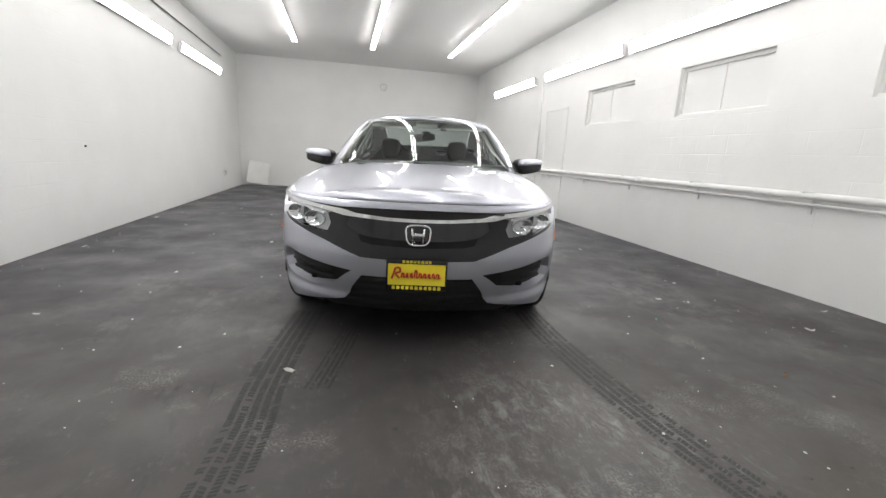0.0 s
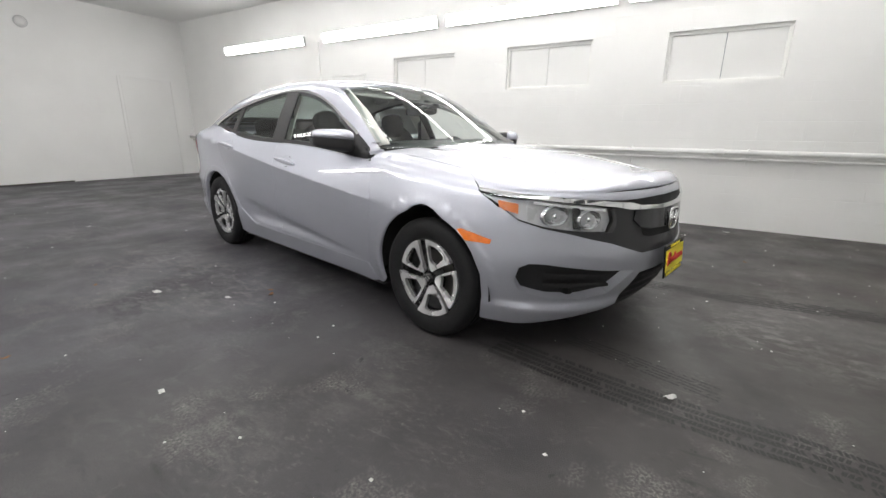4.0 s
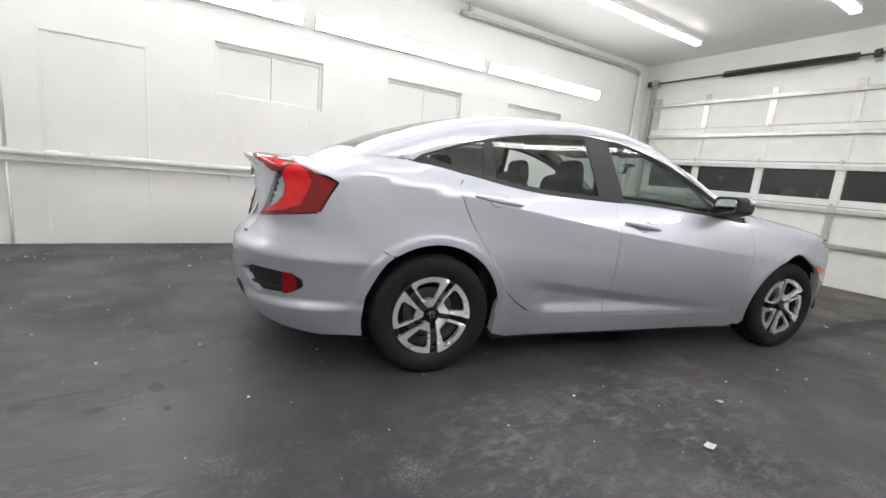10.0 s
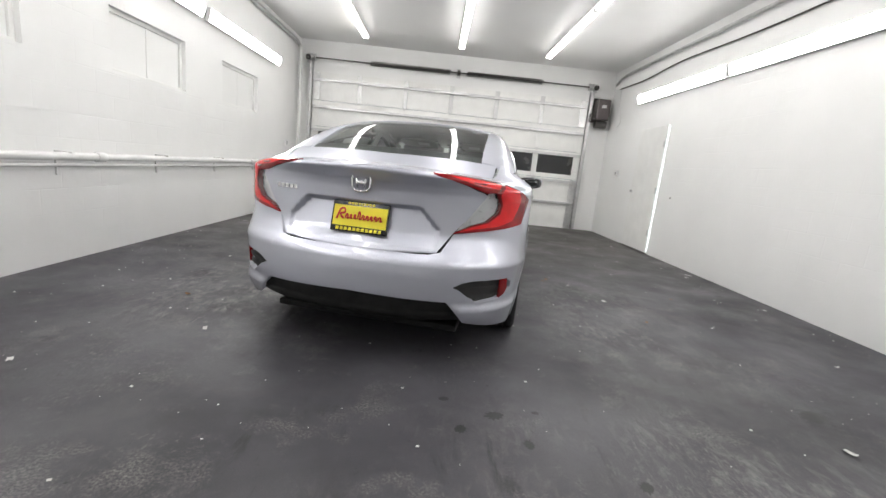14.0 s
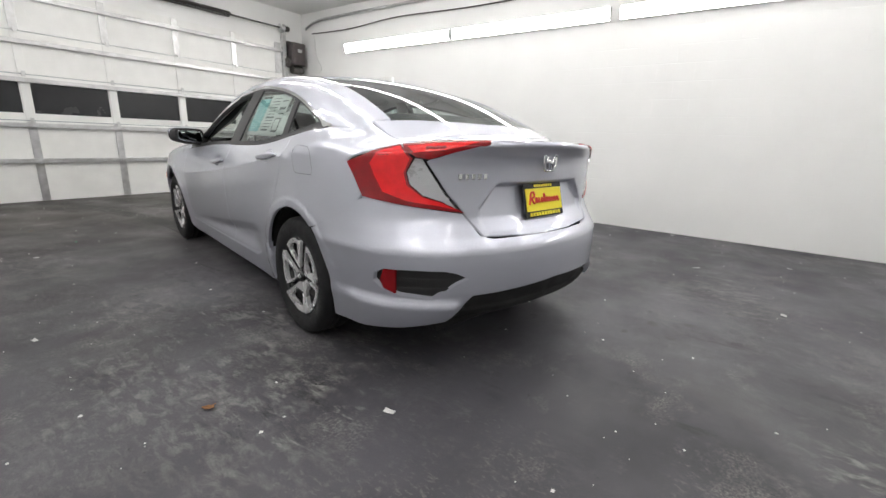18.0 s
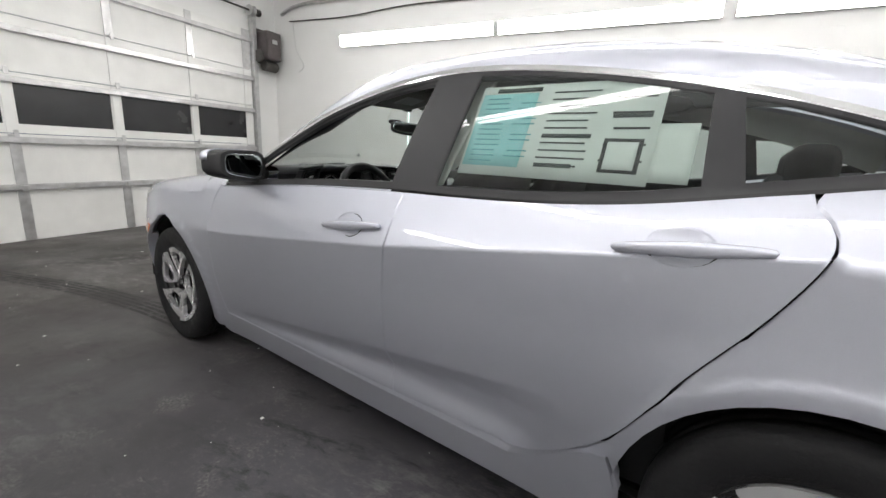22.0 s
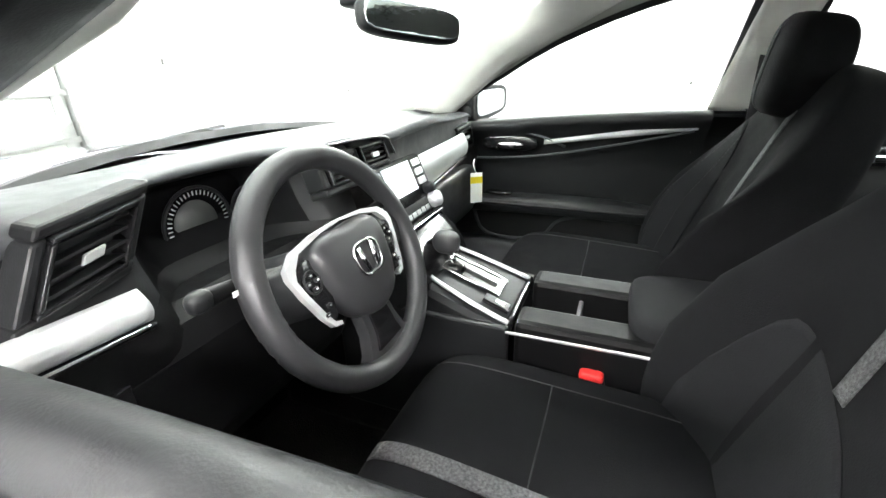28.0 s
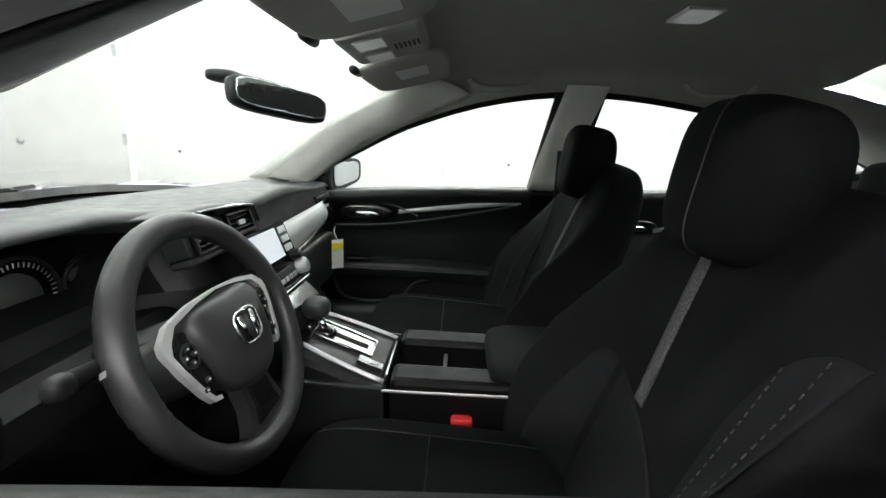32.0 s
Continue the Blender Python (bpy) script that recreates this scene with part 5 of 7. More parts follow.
def build_wheel():
    """A tyre on a dark steel rim with a five-petal cover; faces +y, centred on its axle."""
    w = part("wheel", add_lathe(bmesh.new(), [(0.205, 0.075), (0.215, 0.092), (0.245, 0.104), (0.285, 0.106), (0.305, 0.098), (0.3165, 0.080), (0.318, 0.06), (0.318, 0.043), (0.311, 0.041), (0.311, 0.034), (0.318, 0.032), (0.318, 0.004), (0.311, 0.002), (0.311, -0.005), (0.318, -0.007), (0.318, -0.06), (0.305, -0.095), (0.25, -0.104), (0.205, -0.09)], 72), M_RUBBER, car, "black tyre on a silver wheel cover", True)
    part("rim", add_lathe(bmesh.new(), [(0.0, 0.0), (0.19, 0.01), (0.198, 0.03), (0.2, 0.07), (0.212, 0.088), (0.219, 0.090), (0.218, 0.082), (0.206, 0.075)], 48), M_BRAKE, w, "", True)
    part("brake_disc", add_lathe(bmesh.new(), [(0.05, 0.016), (0.135, 0.018), (0.136, 0.012)], 32), M_RUSTY, w)
    dome = lambda u, v: 0.094 - 0.018 * max(0.0, (0.205 - math.hypot(u, v)) / 0.205)
    turn = Matrix(((1, 0, 0, 0), (0, 0, 1, 0), (0, 1, 0, 0), (0, 0, 0, 1)))
    for k in range(5):
        def dome_k(u, v):
            a = (math.degrees(math.atan2(v, u)) - 72 * k - 90 - 40 * (math.hypot(u, v) - 0.1) + 180) % 360 - 180
            return dome(u, v) + 0.012 * a / 33 * (1 if a > 0 else 0.3)

        def at(r, a):
            q = math.radians(a + 72 * k + 90 + 40 * (r - 0.1))
            return (r * math.cos(q), r * math.sin(q))

        edge_at = lambda r: 36 - math.degrees(math.asin(min(0.95, (0.014 + 0.03 * r) / r)))
        rs = [0.045, 0.06, 0.085, 0.11, 0.14, 0.17, 0.198]
        petal = [at(r, edge_at(r)) for r in rs] + [at(0.207, edge_at(0.205) * q) for q in np.linspace(0.97, -0.97, 11)] + [at(r, -edge_at(r)) for r in rs[::-1]]
        low = lambda r: -edge_at(r) + math.degrees((0.011 + 0.05 * max(0, r - 0.1)) / r)
        high = lambda r: edge_at(r) - math.degrees((0.013 + 0.24 * max(0, r - 0.085)) / r)
        rh = [0.092, 0.11, 0.13, 0.15, 0.170]
        hole = [at(r, high(r)) for r in rh] + [at(0.181, low(0.181) + (high(0.181) - low(0.181)) * q) for q in np.linspace(0.9, 0.1, 5)] + [at(r, low(r)) for r in rh[::-1]]
        plate2d("spoke_petal", petal, [hole], 0.020, dome_k, M_ALLOY, w, "silver petal of the wheel cover", 0.020, turn)
    part("cover_back", add_lathe(bmesh.new(), [(0.0, 0.07), (0.05, 0.071), (0.09, 0.05)], 24), M_GLOSSB, w, "", True)
    part("cover_ring", add_lathe(bmesh.new(), [(0.178, 0.05), (0.185, 0.072), (0.205, 0.078), (0.207, 0.07)], 48), M_GLOSSB, w, "", True)
    part("centre_cap", add_lathe(bmesh.new(), [(0.0, 0.093), (0.02, 0.092), (0.029, 0.086), (0.03, 0.075)], 24), M_GLOSSB, w, "", True)
    for s in (-1, 1):
        box_part("cap_bar", (s * 0.009 - 0.003, 0.0925, -0.013), (s * 0.009 + 0.003, 0.0955, 0.013), M_CHROME, w, "", 0.001)
    return w


wheel = build_wheel()
spots = [(1.351, 0.776, 0), (1.351, -0.776, 0.9), (-1.351, 0.776, 0.35), (-1.351, -0.776, 0.2)]
wheel.matrix_basis = pose(spots[0][0], spots[0][1], 0.314)
for x, y, a in spots[1:]:
    copy_thing(wheel, pose(x, y, 0.314, 0, 0, 0 if y > 0 else 180) @ pose(0, 0, 0, 0, math.degrees(a), 0))
# wheel housings and dark underbody
for s in (1, -1):
    for cx in (1.35, -1.35):
        bm = bmesh.new()
        arc = [(cx + 0.39 * math.cos(t), 0.31 + 0.385 * math.sin(t)) for t in np.linspace(math.pi * 1.02, -0.02 * math.pi, 22)]
        a = [bm.verts.new((x, s * 0.855, z)) for x, z in arc]
        b = [bm.verts.new((x, s * 0.56, z)) for x, z in arc]
        for k in range(len(arc) - 1):
            bm.faces.new((a[k], a[k + 1], b[k + 1], b[k]))
        bm.faces.new(b)
        part("wheel_housing", bm, M_UNDER, car, "", True)
bm = bmesh.new()
add_box(bm, (-2.1, -0.55, 0.17), (2.0, 0.55, 0.21), 0.01)
add_box(bm, (-0.93, -0.80, 0.16), (0.93, 0.80, 0.215), 0.01)
part("underbody", bm, M_UNDER, car)
# door handles
for s in (1, -1):
    for hx, hz in HANDLES:
        y = on_side([(hx, hz)])[0][1]
        m = Matrix.Translation((hx, s * (y + 0.010), hz)) @ pose(0, 0, 0, 0, 6.5, 0)
        blob_part("door_handle", (0, 0, 0), (0.140, 0.014, 0.0155), M_PAINT, car, "", 4.0, m, 24, 10, lambda q: (q.x, q.y, q.z * (1 - 0.35 * abs(q.x) / 0.14)))
# fuel flap on the driver's side
fl = [(-1.385, 0.990), (-1.40, 1.003), (-1.55, 0.999), (-1.575, 0.985), (-1.592, 0.89), (-1.58, 0.872), (-1.42, 0.868), (-1.40, 0.882)]
panel("fuel_flap_gap", "side", fl, M_UNDER, car, "", 0.02, holes=[inset_poly(fl, 0.0018)], off=0.0012, depth=0, both=False)
# door mirrors
M_MIRRORX = mat("door_mirror_glass", (0.62, 0.64, 0.66), 0.01, 1.0, 0.0, 5, 0)
for s in (1, -1):
    def mshape(q):
        t = q.y / 0.125
        return (q.x * (1 - 0.25 * t) + (0.02 if q.x > 0 else 0.0), q.y, q.z * (1 - 0.16 * t) + 0.012 * t)
    flat = lambda q: mshape(Vector((max(q.x, -0.042), q.y, q.z)))
    place = Matrix.Translation((0.578, s * 0.905, 1.003)) @ Matrix.Diagonal((1, s, 1, 1)) @ pose(0, 0, 0, 0, 0, 22) @ Matrix.Diagonal((0.9, 0.94, 0.86, 1))
    dm = blob_part("door_mirror", (0, 0, 0), (0.095, 0.125, 0.070), M_BLACKP, car, "silver and black door mirror", 4.2, place, 28, 18, flat)
    cap = lambda q: flat(Vector((q.x, q.y, max(q.z, -0.010))))
    blob_part("cap", (0, 0, 0), (0.099, 0.128, 0.0735), M_PAINT, dm, "painted upper cap", 4.2, place @ pose(0.003, 0, 0.001), 28, 18, lambda q: flat(Vector((max(q.x, 0.015), q.y, max(q.z, 0.012)))))
    blob_part("mirror_glass", (0, 0, 0), (0.002, 0.103, 0.053), M_MIRRORX, dm, "mirror glass", 4.6, place, 24, 14, lambda q: ((q.x - 0.0445) * (1 - 0.25 * q.y / 0.125), q.y, q.z * (1 - 0.16 * q.y / 0.125) + 0.012 * q.y / 0.125))
    tube_part("arm", [(0.62, s * 0.76, 0.965), (0.60, s * 0.82, 0.972), (0.575, s * 0.88, 0.985)], 0.028, M_BLACKP, dm, "", 12)
# number plate boards: yellow dealer cards in black frames
def dealer_plate(m, label):
    e = part("dealer_plate", add_box(bmesh.new(), (-0.158, -0.004, -0.0825), (0.158, 0.004, 0.0825), 0.004), M_GLOSSB, car, label)
    e.matrix_basis = m
    box_part("card", (-0.148, -0.0065, -0.052), (0.148, -0.0045, 0.058), M_YELLOW, e, "yellow card with red script as plain strokes", 0.0)
    tube_part("script_stroke", spline([(-0.128, -0.0085, -0.020), (-0.118, -0.0085, 0.010), (-0.108, -0.0085, 0.036), (-0.088, -0.0085, 0.038), (-0.086, -0.0085, 0.018), (-0.108, -0.0085, 0.008), (-0.088, -0.0085, -0.016)], 6), 0.0052, M_INKRED, e, "", 6)
    for k, (h, w) in enumerate(((0.012, 0.016), (0.010, 0.008), (0.011, 0.010), (0.030, 0.016), (0.012, 0.016), (0.011, 0.014), (0.010, 0.012), (0.012, 0.014), (0.011, 0.018))):
        x = -0.072 + 0.0225 * k
        tube_part("script_stroke", spline([(x - w * 0.4, -0.0085, -0.012 + 0.0008 * k), (x - w * 0.1, -0.0085, h - 0.002), (x + w * 0.4, -0.0085, h * 0.5), (x + w * 0.3, -0.0085, -0.011), (x + w * 0.9, -0.0085, -0.006)], 5), 0.0042, M_INKRED, e, "", 6)
    for k in range(11):
        x = -0.118 + 0.0236 * k
        box_part("text_bar", (x - 0.008, -0.0065, -0.075), (x + 0.008, -0.0045, -0.058), M_YELLOW, e)
    for k in range(8):
        x = -0.068 + 0.0194 * k
        box_part("text_bar", (x - 0.0065, -0.0065, 0.064), (x + 0.0065, -0.0045, 0.076), M_YELLOW, e)
    return e


dealer_plate(pose(2.287, 0.0, 0.448, -4, 0, 90), "yellow and black dealer plate on the front bumper")
dealer_plate(pose(-2.262, 0.0, 0.785, -14, 0, -90), "yellow and black dealer plate on the boot")


def badge(c, w, h, d, parent_name):
    """A rounded chrome frame with two plain bars."""
    px = c[0] + d * 0.012
    pts = [(px, w * math.copysign(abs(math.cos(t)) ** 0.6, math.cos(t)) * (1 - 0.12 * math.sin(t) * -1), c[2] + h * math.copysign(abs(math.sin(t)) ** 0.6, math.sin(t))) for t in np.linspace(0, 2 * math.pi, 37)[:-1]]
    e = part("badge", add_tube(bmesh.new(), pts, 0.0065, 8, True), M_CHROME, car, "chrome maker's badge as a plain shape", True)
    for s in (-1, 1):
        tube_part("bar", [(px, s * w * 0.38, c[2] - h * 0.72), (px, s * w * 0.52, c[2] + h * 0.72)], 0.008, M_CHROME, e, "", 8)
    blob_part("middle", (px - d * 0.004, 0, c[2]), (0.004, w * 0.42, h * 0.22), M_CHROME, e, "", 3)
    return e


badge((on_front([(0, 0.65)])[0][0], 0, 0.65), 0.062, 0.052, 1, "front")
tail_at = lambda y, z: cast(*rays("tail", [(y, z)]))[0][0]
badge((tail_at(0, 0.968)[0], 0, 0.968), 0.050, 0.043, -1, "rear")
for k in range(5):
    p = tail_at(0.395 + 0.030 * k, 0.905)
    box_part("model_letter_bar", (p[0] - 0.006, p[1] - 0.010, p[2] - 0.012), (p[0] + 0.001, p[1] + 0.010, p[2] + 0.012), M_CHROME, car, "chrome model name as plain bars", 0.002)
# wipers
for a, b in (((1.03, 0.57, 0.945), (1.075, -0.08, 0.992)), ((1.10, 0.03, 0.975), (1.03, -0.52, 0.962))):
    tube_part("wiper", spline([a, tuple((np.array(a) + b) / 2 + (0, 0, 0.006)), b], 5), 0.007, M_BLACKP, car, "", 6)
# black sheet added behind the doors, stands in for the shade in their gaps
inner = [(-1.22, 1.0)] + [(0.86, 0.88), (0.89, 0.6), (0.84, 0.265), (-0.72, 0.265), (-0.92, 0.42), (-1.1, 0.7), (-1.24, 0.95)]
panel("gap_shade_skin", "side", inner, M_UNDER, car, "", 0.05, off=-0.06, depth=0)
# dark tray behind lamps and bumpers
box_part("front_bulkhead", (1.72, -0.62, 0.25), (2.02, 0.62, 0.74), M_UNDER, car, "", 0.03)
box_part("rear_bulkhead", (-2.08, -0.60, 0.28), (-1.72, 0.60, 0.98), M_UNDER, car, "", 0.03)
for s in (1, -1):
    panel("lamp_backing", "rear", [(s * a, z) for a, z in [(20, 1.03), (30, 0.99), (36, 0.93), (34, 0.86), (27, 0.745), (23, 0.76), (29, 0.86), (31, 0.93), (26, 0.985)]][::s], M_UNDER, car, "", 0.02, off=-0.055, depth=0, both=False)


# ---- cabin ----
M_FABRIC = mat("black_seat_fabric", (0.0075, 0.0075, 0.0085), 0.95, 0, 0.25, 25, 0.12, 500, spec=0.12)
M_FABRIC2 = mat("charcoal_seat_fabric", (0.011, 0.011, 0.0125), 0.95, 0, 0.25, 25, 0.12, 400, spec=0.2)
M_STRIPE = mat("grey_woven_stripe", (0.085, 0.085, 0.088), 0.85, 0, 0.7, 240, 0.5, 500)
M_STITCH = mat("grey_stitch", (0.060, 0.060, 0.062), 0.8, 0, 0.1)
M_SOFT = mat("soft_dash", (0.056, 0.059, 0.063), 0.5, 0, 0.05, 30, 0.08, 500)
M_TRIMB = mat("black_trim", (0.0125, 0.013, 0.0142), 0.42, 0, 0.06, 30, 0.06, 400, spec=0.35)
M_SILVT = mat("brushed_silver_trim", (0.66, 0.67, 0.68), 0.36, 0.5, 0.02, 8, 0)
M_PALE = mat("pale_pillar_trim", (0.74, 0.74, 0.70), 0.7, 0, 0.04, 20, 0.1, 300)
M_HEADL = mat("grey_headliner", (0.45, 0.45, 0.42), 0.9, 0, 0.05, 20, 0.3, 300)
M_CARPET = mat("black_carpet", (0.006, 0.006, 0.006), 0.95, 0, 0.3, 40, 0.6, 300)
M_LEATHER = mat("wheel_urethane", (0.028, 0.028, 0.030), 0.42, 0, 0.05, 40, 0.04, 600)
M_BLACKF = mat("matt_black_trim", (0.004, 0.004, 0.0045), 0.5, 0, 0.1, 30, 0.06, 400, spec=0.2)
# black far below the trim's own, stands in for the shade under the brow
M_CAVE_SHADE = mat("dial_cave_shade_black", (0.003, 0.003, 0.0035), 0.6, 0, 0.1, 30, 0, spec=0.08)
M_SCREEN = glow_mat("screen_glow", (0.75, 0.85, 1.0), 0.14)
M_PAPER = mat("white_paper", (0.80, 0.82, 0.80), 0.7, 0, 0.03)
M_CYAN = mat("cyan_print", (0.40, 0.74, 0.77), 0.7, 0, 0.05)
M_INK = mat("dark_print", (0.08, 0.09, 0.09), 0.7, 0, 0.05)
M_BUCKLE = mat("red_button", (0.7, 0.03, 0.03), 0.35, 0, 0.05)
M_WHITEMARK = mat("white_mark", (0.7, 0.7, 0.7), 0.5, 0, 0.05)
M_DIAL = mat("dial_grey", (0.055, 0.06, 0.058), 0.5, 0, 0.05)
M_MIRROR = mat("mirror_face", (0.55, 0.60, 0.60), 0.02, 1.0, 0.02)


def sheet(name, f, nu, nv, material, parent, label="", thick=0.0):
    """A smooth sheet of f(u, v), u and v from 0 to 1, closed into a slab where thick is given."""
    vs = [f(i / nu, j / nv) for i in range(nu + 1) for j in range(nv + 1)]
    q = lambda i, j: i * (nv + 1) + j
    fs = [(q(i, j), q(i + 1, j), q(i + 1, j + 1), q(i, j + 1)) for i in range(nu) for j in range(nv)]
    ob = mesh_obj(name, vs, fs, material, parent, label, True)
    if thick:
        md = ob.modifiers.new("thick", "SOLIDIFY")
        md.thickness, md.offset = thick, 0
    return ob


# headliner, pillar trims, inner door skins
hl_out = clean(half(spline([(0.27, 0.0), (0.25, 0.25), (0.20, 0.56), (-0.1, 0.555), (-0.5, 0.55), (-0.98, 0.54), (-0.96, 0.25), (-0.95, 0.0)], 5)))
panel("headliner", "top", hl_out, M_HEADL, car, "pale grey fabric headliner", 0.06, off=-0.030, depth=0.0, both=False)
pl = [tuple(v) for v in to_uv("rail", rail3 - (0, 0.0, 0.010))]
panel("pillar_trim", "rail", pl[::-1] + up3[:-6], M_HEADL, car, "pale grey pillar and roof rail trim", 0.035, off=-0.034, depth=0.0)
bp = [(-0.20, 0.99), (-0.265, 1.345), (-0.42, 1.345), (-0.37, 1.0), (-0.36, 0.80), (-0.20, 0.80)]
for s in (1, -1):
    def a_trim(u, v):
        t = np.array([0, 0.5, 1.0])
        e = np.array([np.interp(u, t, c) for c in ((0.86, 0.55, 0.22), (0.69, 0.60, 0.515), (0.985, 1.18, 1.345))])
        g = np.array([np.interp(u, t, c) for c in ((0.66, 0.42, 0.05), (0.722, 0.668, 0.578), (0.955, 1.13, 1.30))])
        q = e + (g - e) * v + np.array((-0.022, -0.022, 0.0)) * math.sin(math.pi * v)
        return (q[0], s * q[1], q[2])

    def thick_trim(u, v):
        t = np.array([0, 0.4, 0.7, 1.0])
        e = np.array([np.interp(u, t, c) for c in ((0.82, 0.56, 0.40, 0.21), (0.675, 0.575, 0.570, 0.540), (0.985, 1.115, 1.160, 1.275))])
        g = np.array([np.interp(u, t, c) for c in ((0.70, 0.48, 0.30, 0.02), (0.740, 0.705, 0.665, 0.605), (0.955, 1.085, 1.175, 1.300))])
        q = e + (g - e) * v + np.array((-0.012, -0.004, 0.0)) * math.sin(math.pi * v)
        return (q[0], q[1], q[2])

    if s < 0:
        sheet("front_pillar_trim", a_trim, 14, 8, M_PALE, car, "pale grey front pillar trim", 0.006)
    else:
        sheet("front_pillar_trim", lambda u, v: thick_trim(u, 0.42 * v), 16, 6, M_PALE, car, "pale grey front pillar trim", 0.005)
        sheet("front_pillar_seal", lambda u, v: thick_trim(u, 0.42 + 0.58 * v), 16, 6, M_TRIMB, car, "black rubber door opening seal", 0.006)

    def b_trim(u, v):
        z = 0.985 + 0.355 * u
        x = ((-0.235 if s > 0 else -0.185) - 0.075 * u) - (0.125 + 0.01 * u) * v
        y = float(half_width(x, z)) - 0.050 - 0.016 * math.sin(math.pi * v)
        return (x, s * y, z)

    sheet("pillar_cover", b_trim, 10, 6, M_PALE, car, "pale grey centre pillar cover", 0.006)
panel("pillar_foot", "side", [(-0.165, 1.0), (-0.36, 1.0), (-0.40, 0.28), (-0.165, 0.28)], M_TRIMB, car, "", 0.05, off=-0.06, depth=0.02)
panel("seal", "side", [(0.80, 0.93)] + RAIL[2:-8] + [(-1.0, 1.22)] + [(x, rail_z(x) - 0.03) for x in np.linspace(-0.98, 0.60, 20)], M_TRIMB, car, "black window seal", 0.03, off=-0.010, depth=0.012)
for s in (1, -1):
    for nm, x0, x1 in (("front_door_trim", -0.20, 0.84), ("rear_door_trim", -1.06, -0.28)):
        def inner_at(x, z, d):
            return on_side([(x, min(z, float(belt_z(x))))])[0][1] - d

        rows = [(0.960, 0.030), (0.990, 0.032), (0.997, 0.036), (0.992, 0.043), (0.975, 0.045), (0.975, 0.047), (0.998, 0.050), (1.003, 0.060), (1.003, 0.080), (0.998, 0.096), (0.985, 0.107), (0.965, 0.110), (0.945, 0.103), (0.925, 0.092), (0.86, 0.085), (0.80, 0.105), (0.70, 0.100), (0.66, 0.095), (0.60, 0.10), (0.45, 0.11), (0.28, 0.11)]
        zs = [r[0] for r in rows]
        nx = 14
        vs, fs = [], []
        for i in range(nx + 1):
            x = x0 + (x1 - x0) * i / nx
            bz = float(belt_z(x)) + 0.012
            base = on_side([(x, min(bz * r[0], bz - 0.012)) for r in rows])[:, 1]
            for (zf, dd), b in zip(rows, base):
                vs.append((x, s * (b - dd), bz * zf))
        nr = len(rows)
        for i in range(nx):
            for j in range(nr - 1):
                f = (i * nr + j, (i + 1) * nr + j, (i + 1) * nr + j + 1, i * nr + j + 1)
                fs.append(f if s < 0 else f[::-1])
        if nm == "front_door_trim":
            sheet("belt_shoulder", lambda u, v: (lambda q: (q[0], s * (q[1] - 0.001 - 0.033 * v), q[2] + 0.004 * math.sin(math.pi * v) + 0.003 * v))((lambda x, z: (x, float(half_width(x, z)), z))(x0 + (x1 - x0) * u, float(belt_z(x0 + (x1 - x0) * u)) - 0.010)), 18, 5, M_PAINT, car, "", 0.002)
        dt = mesh_obj(nm, vs, fs, M_TRIMB, car, "black inner door trim", True)
        w = (x1 - x0)
        # bright strip, handle bezel, armrest, pocket
        yy = s * 0.742
        strip = [(x0 + 0.02 + (0.46 * w) * t, 0.93 - 0.055 * t + 0.006) for t in np.linspace(0, 1, 8)]
        sheet("bright_strip", lambda u, v: (x0 + 0.03 + 0.45 * w * u, s * (0.733 - 0.002 * v), 0.952 - 0.075 * u * (1.04 / w) * 0.9 - 0.024 * v * (1 - 0.35 * u)), 10, 1, M_SILVT, dt, "", 0.004)
        hx = x0 + 0.60 * w
        blob_part("handle_bezel", (hx, yy, 0.868), (0.105, 0.010, 0.030), M_GLOSSB, dt, "", 2.6, None, 20, 10)
        blob_part("pull_handle", (hx - 0.005, s * 0.728, 0.862), (0.052, 0.008, 0.013), M_CHROME, dt, "chrome door pull", 2.5, pose(0, 0, 0), 18, 8)
        blob_part("armrest", (x0 + 0.40 * w, s * 0.690, 0.665), (0.36 * w, 0.052, 0.030), M_TRIMB, dt, "", 4.0, None, 24, 10, lambda q: (q.x, q.y, q.z - 0.02 * (q.x / (0.36 * w)) ** 2))
        sheet("armrest_edge", lambda u, v: (x0 + 0.1 * w + 0.6 * w * u, s * (0.636 + 0.004 * v), 0.672 - 0.012 * v), 8, 1, M_TRIMB, dt, "", 0.003)
        if nm == "front_door_trim":
            tube_part("pocket_rim", spline([(x, s * y, z) for x, y, z in ((0.548, 0.70, 0.76), (0.547, 0.69, 0.65), (0.505, 0.675, 0.548), (0.396, 0.665, 0.529), (0.279, 0.668, 0.549), (0.218, 0.672, 0.612), (0.108, 0.672, 0.638), (-0.087, 0.672, 0.655))], 6), 0.006, M_SOFT, dt, "", 8)
            tube_part("bezel_line", spline([(0.55, s * 0.735, 0.914), (0.469, s * 0.735, 0.913), (0.33, s * 0.735, 0.901), (0.223, s * 0.733, 0.863)], 6), 0.0045, M_SOFT, dt, "", 6)
            tube_part("panel_line", spline([(0.55, s * 0.725, 0.813), (0.40, s * 0.722, 0.822), (0.265, s * 0.722, 0.838), (0.07, s * 0.724, 0.874), (-0.16, s * 0.726, 0.925)], 6), 0.004, M_SOFT, dt, "", 6)
        blob_part("window_switch", (x0 + 0.62 * w, s * 0.690, 0.696), (0.05, 0.022, 0.006), M_GLOSSB, dt, "", 4)
        blob_part("door_pocket", (x0 + 0.45 * w, s * 0.680, 0.43), (0.40 * w, 0.055, 0.085), M_SOFT, dt, "", 5.0, None, 24, 10)
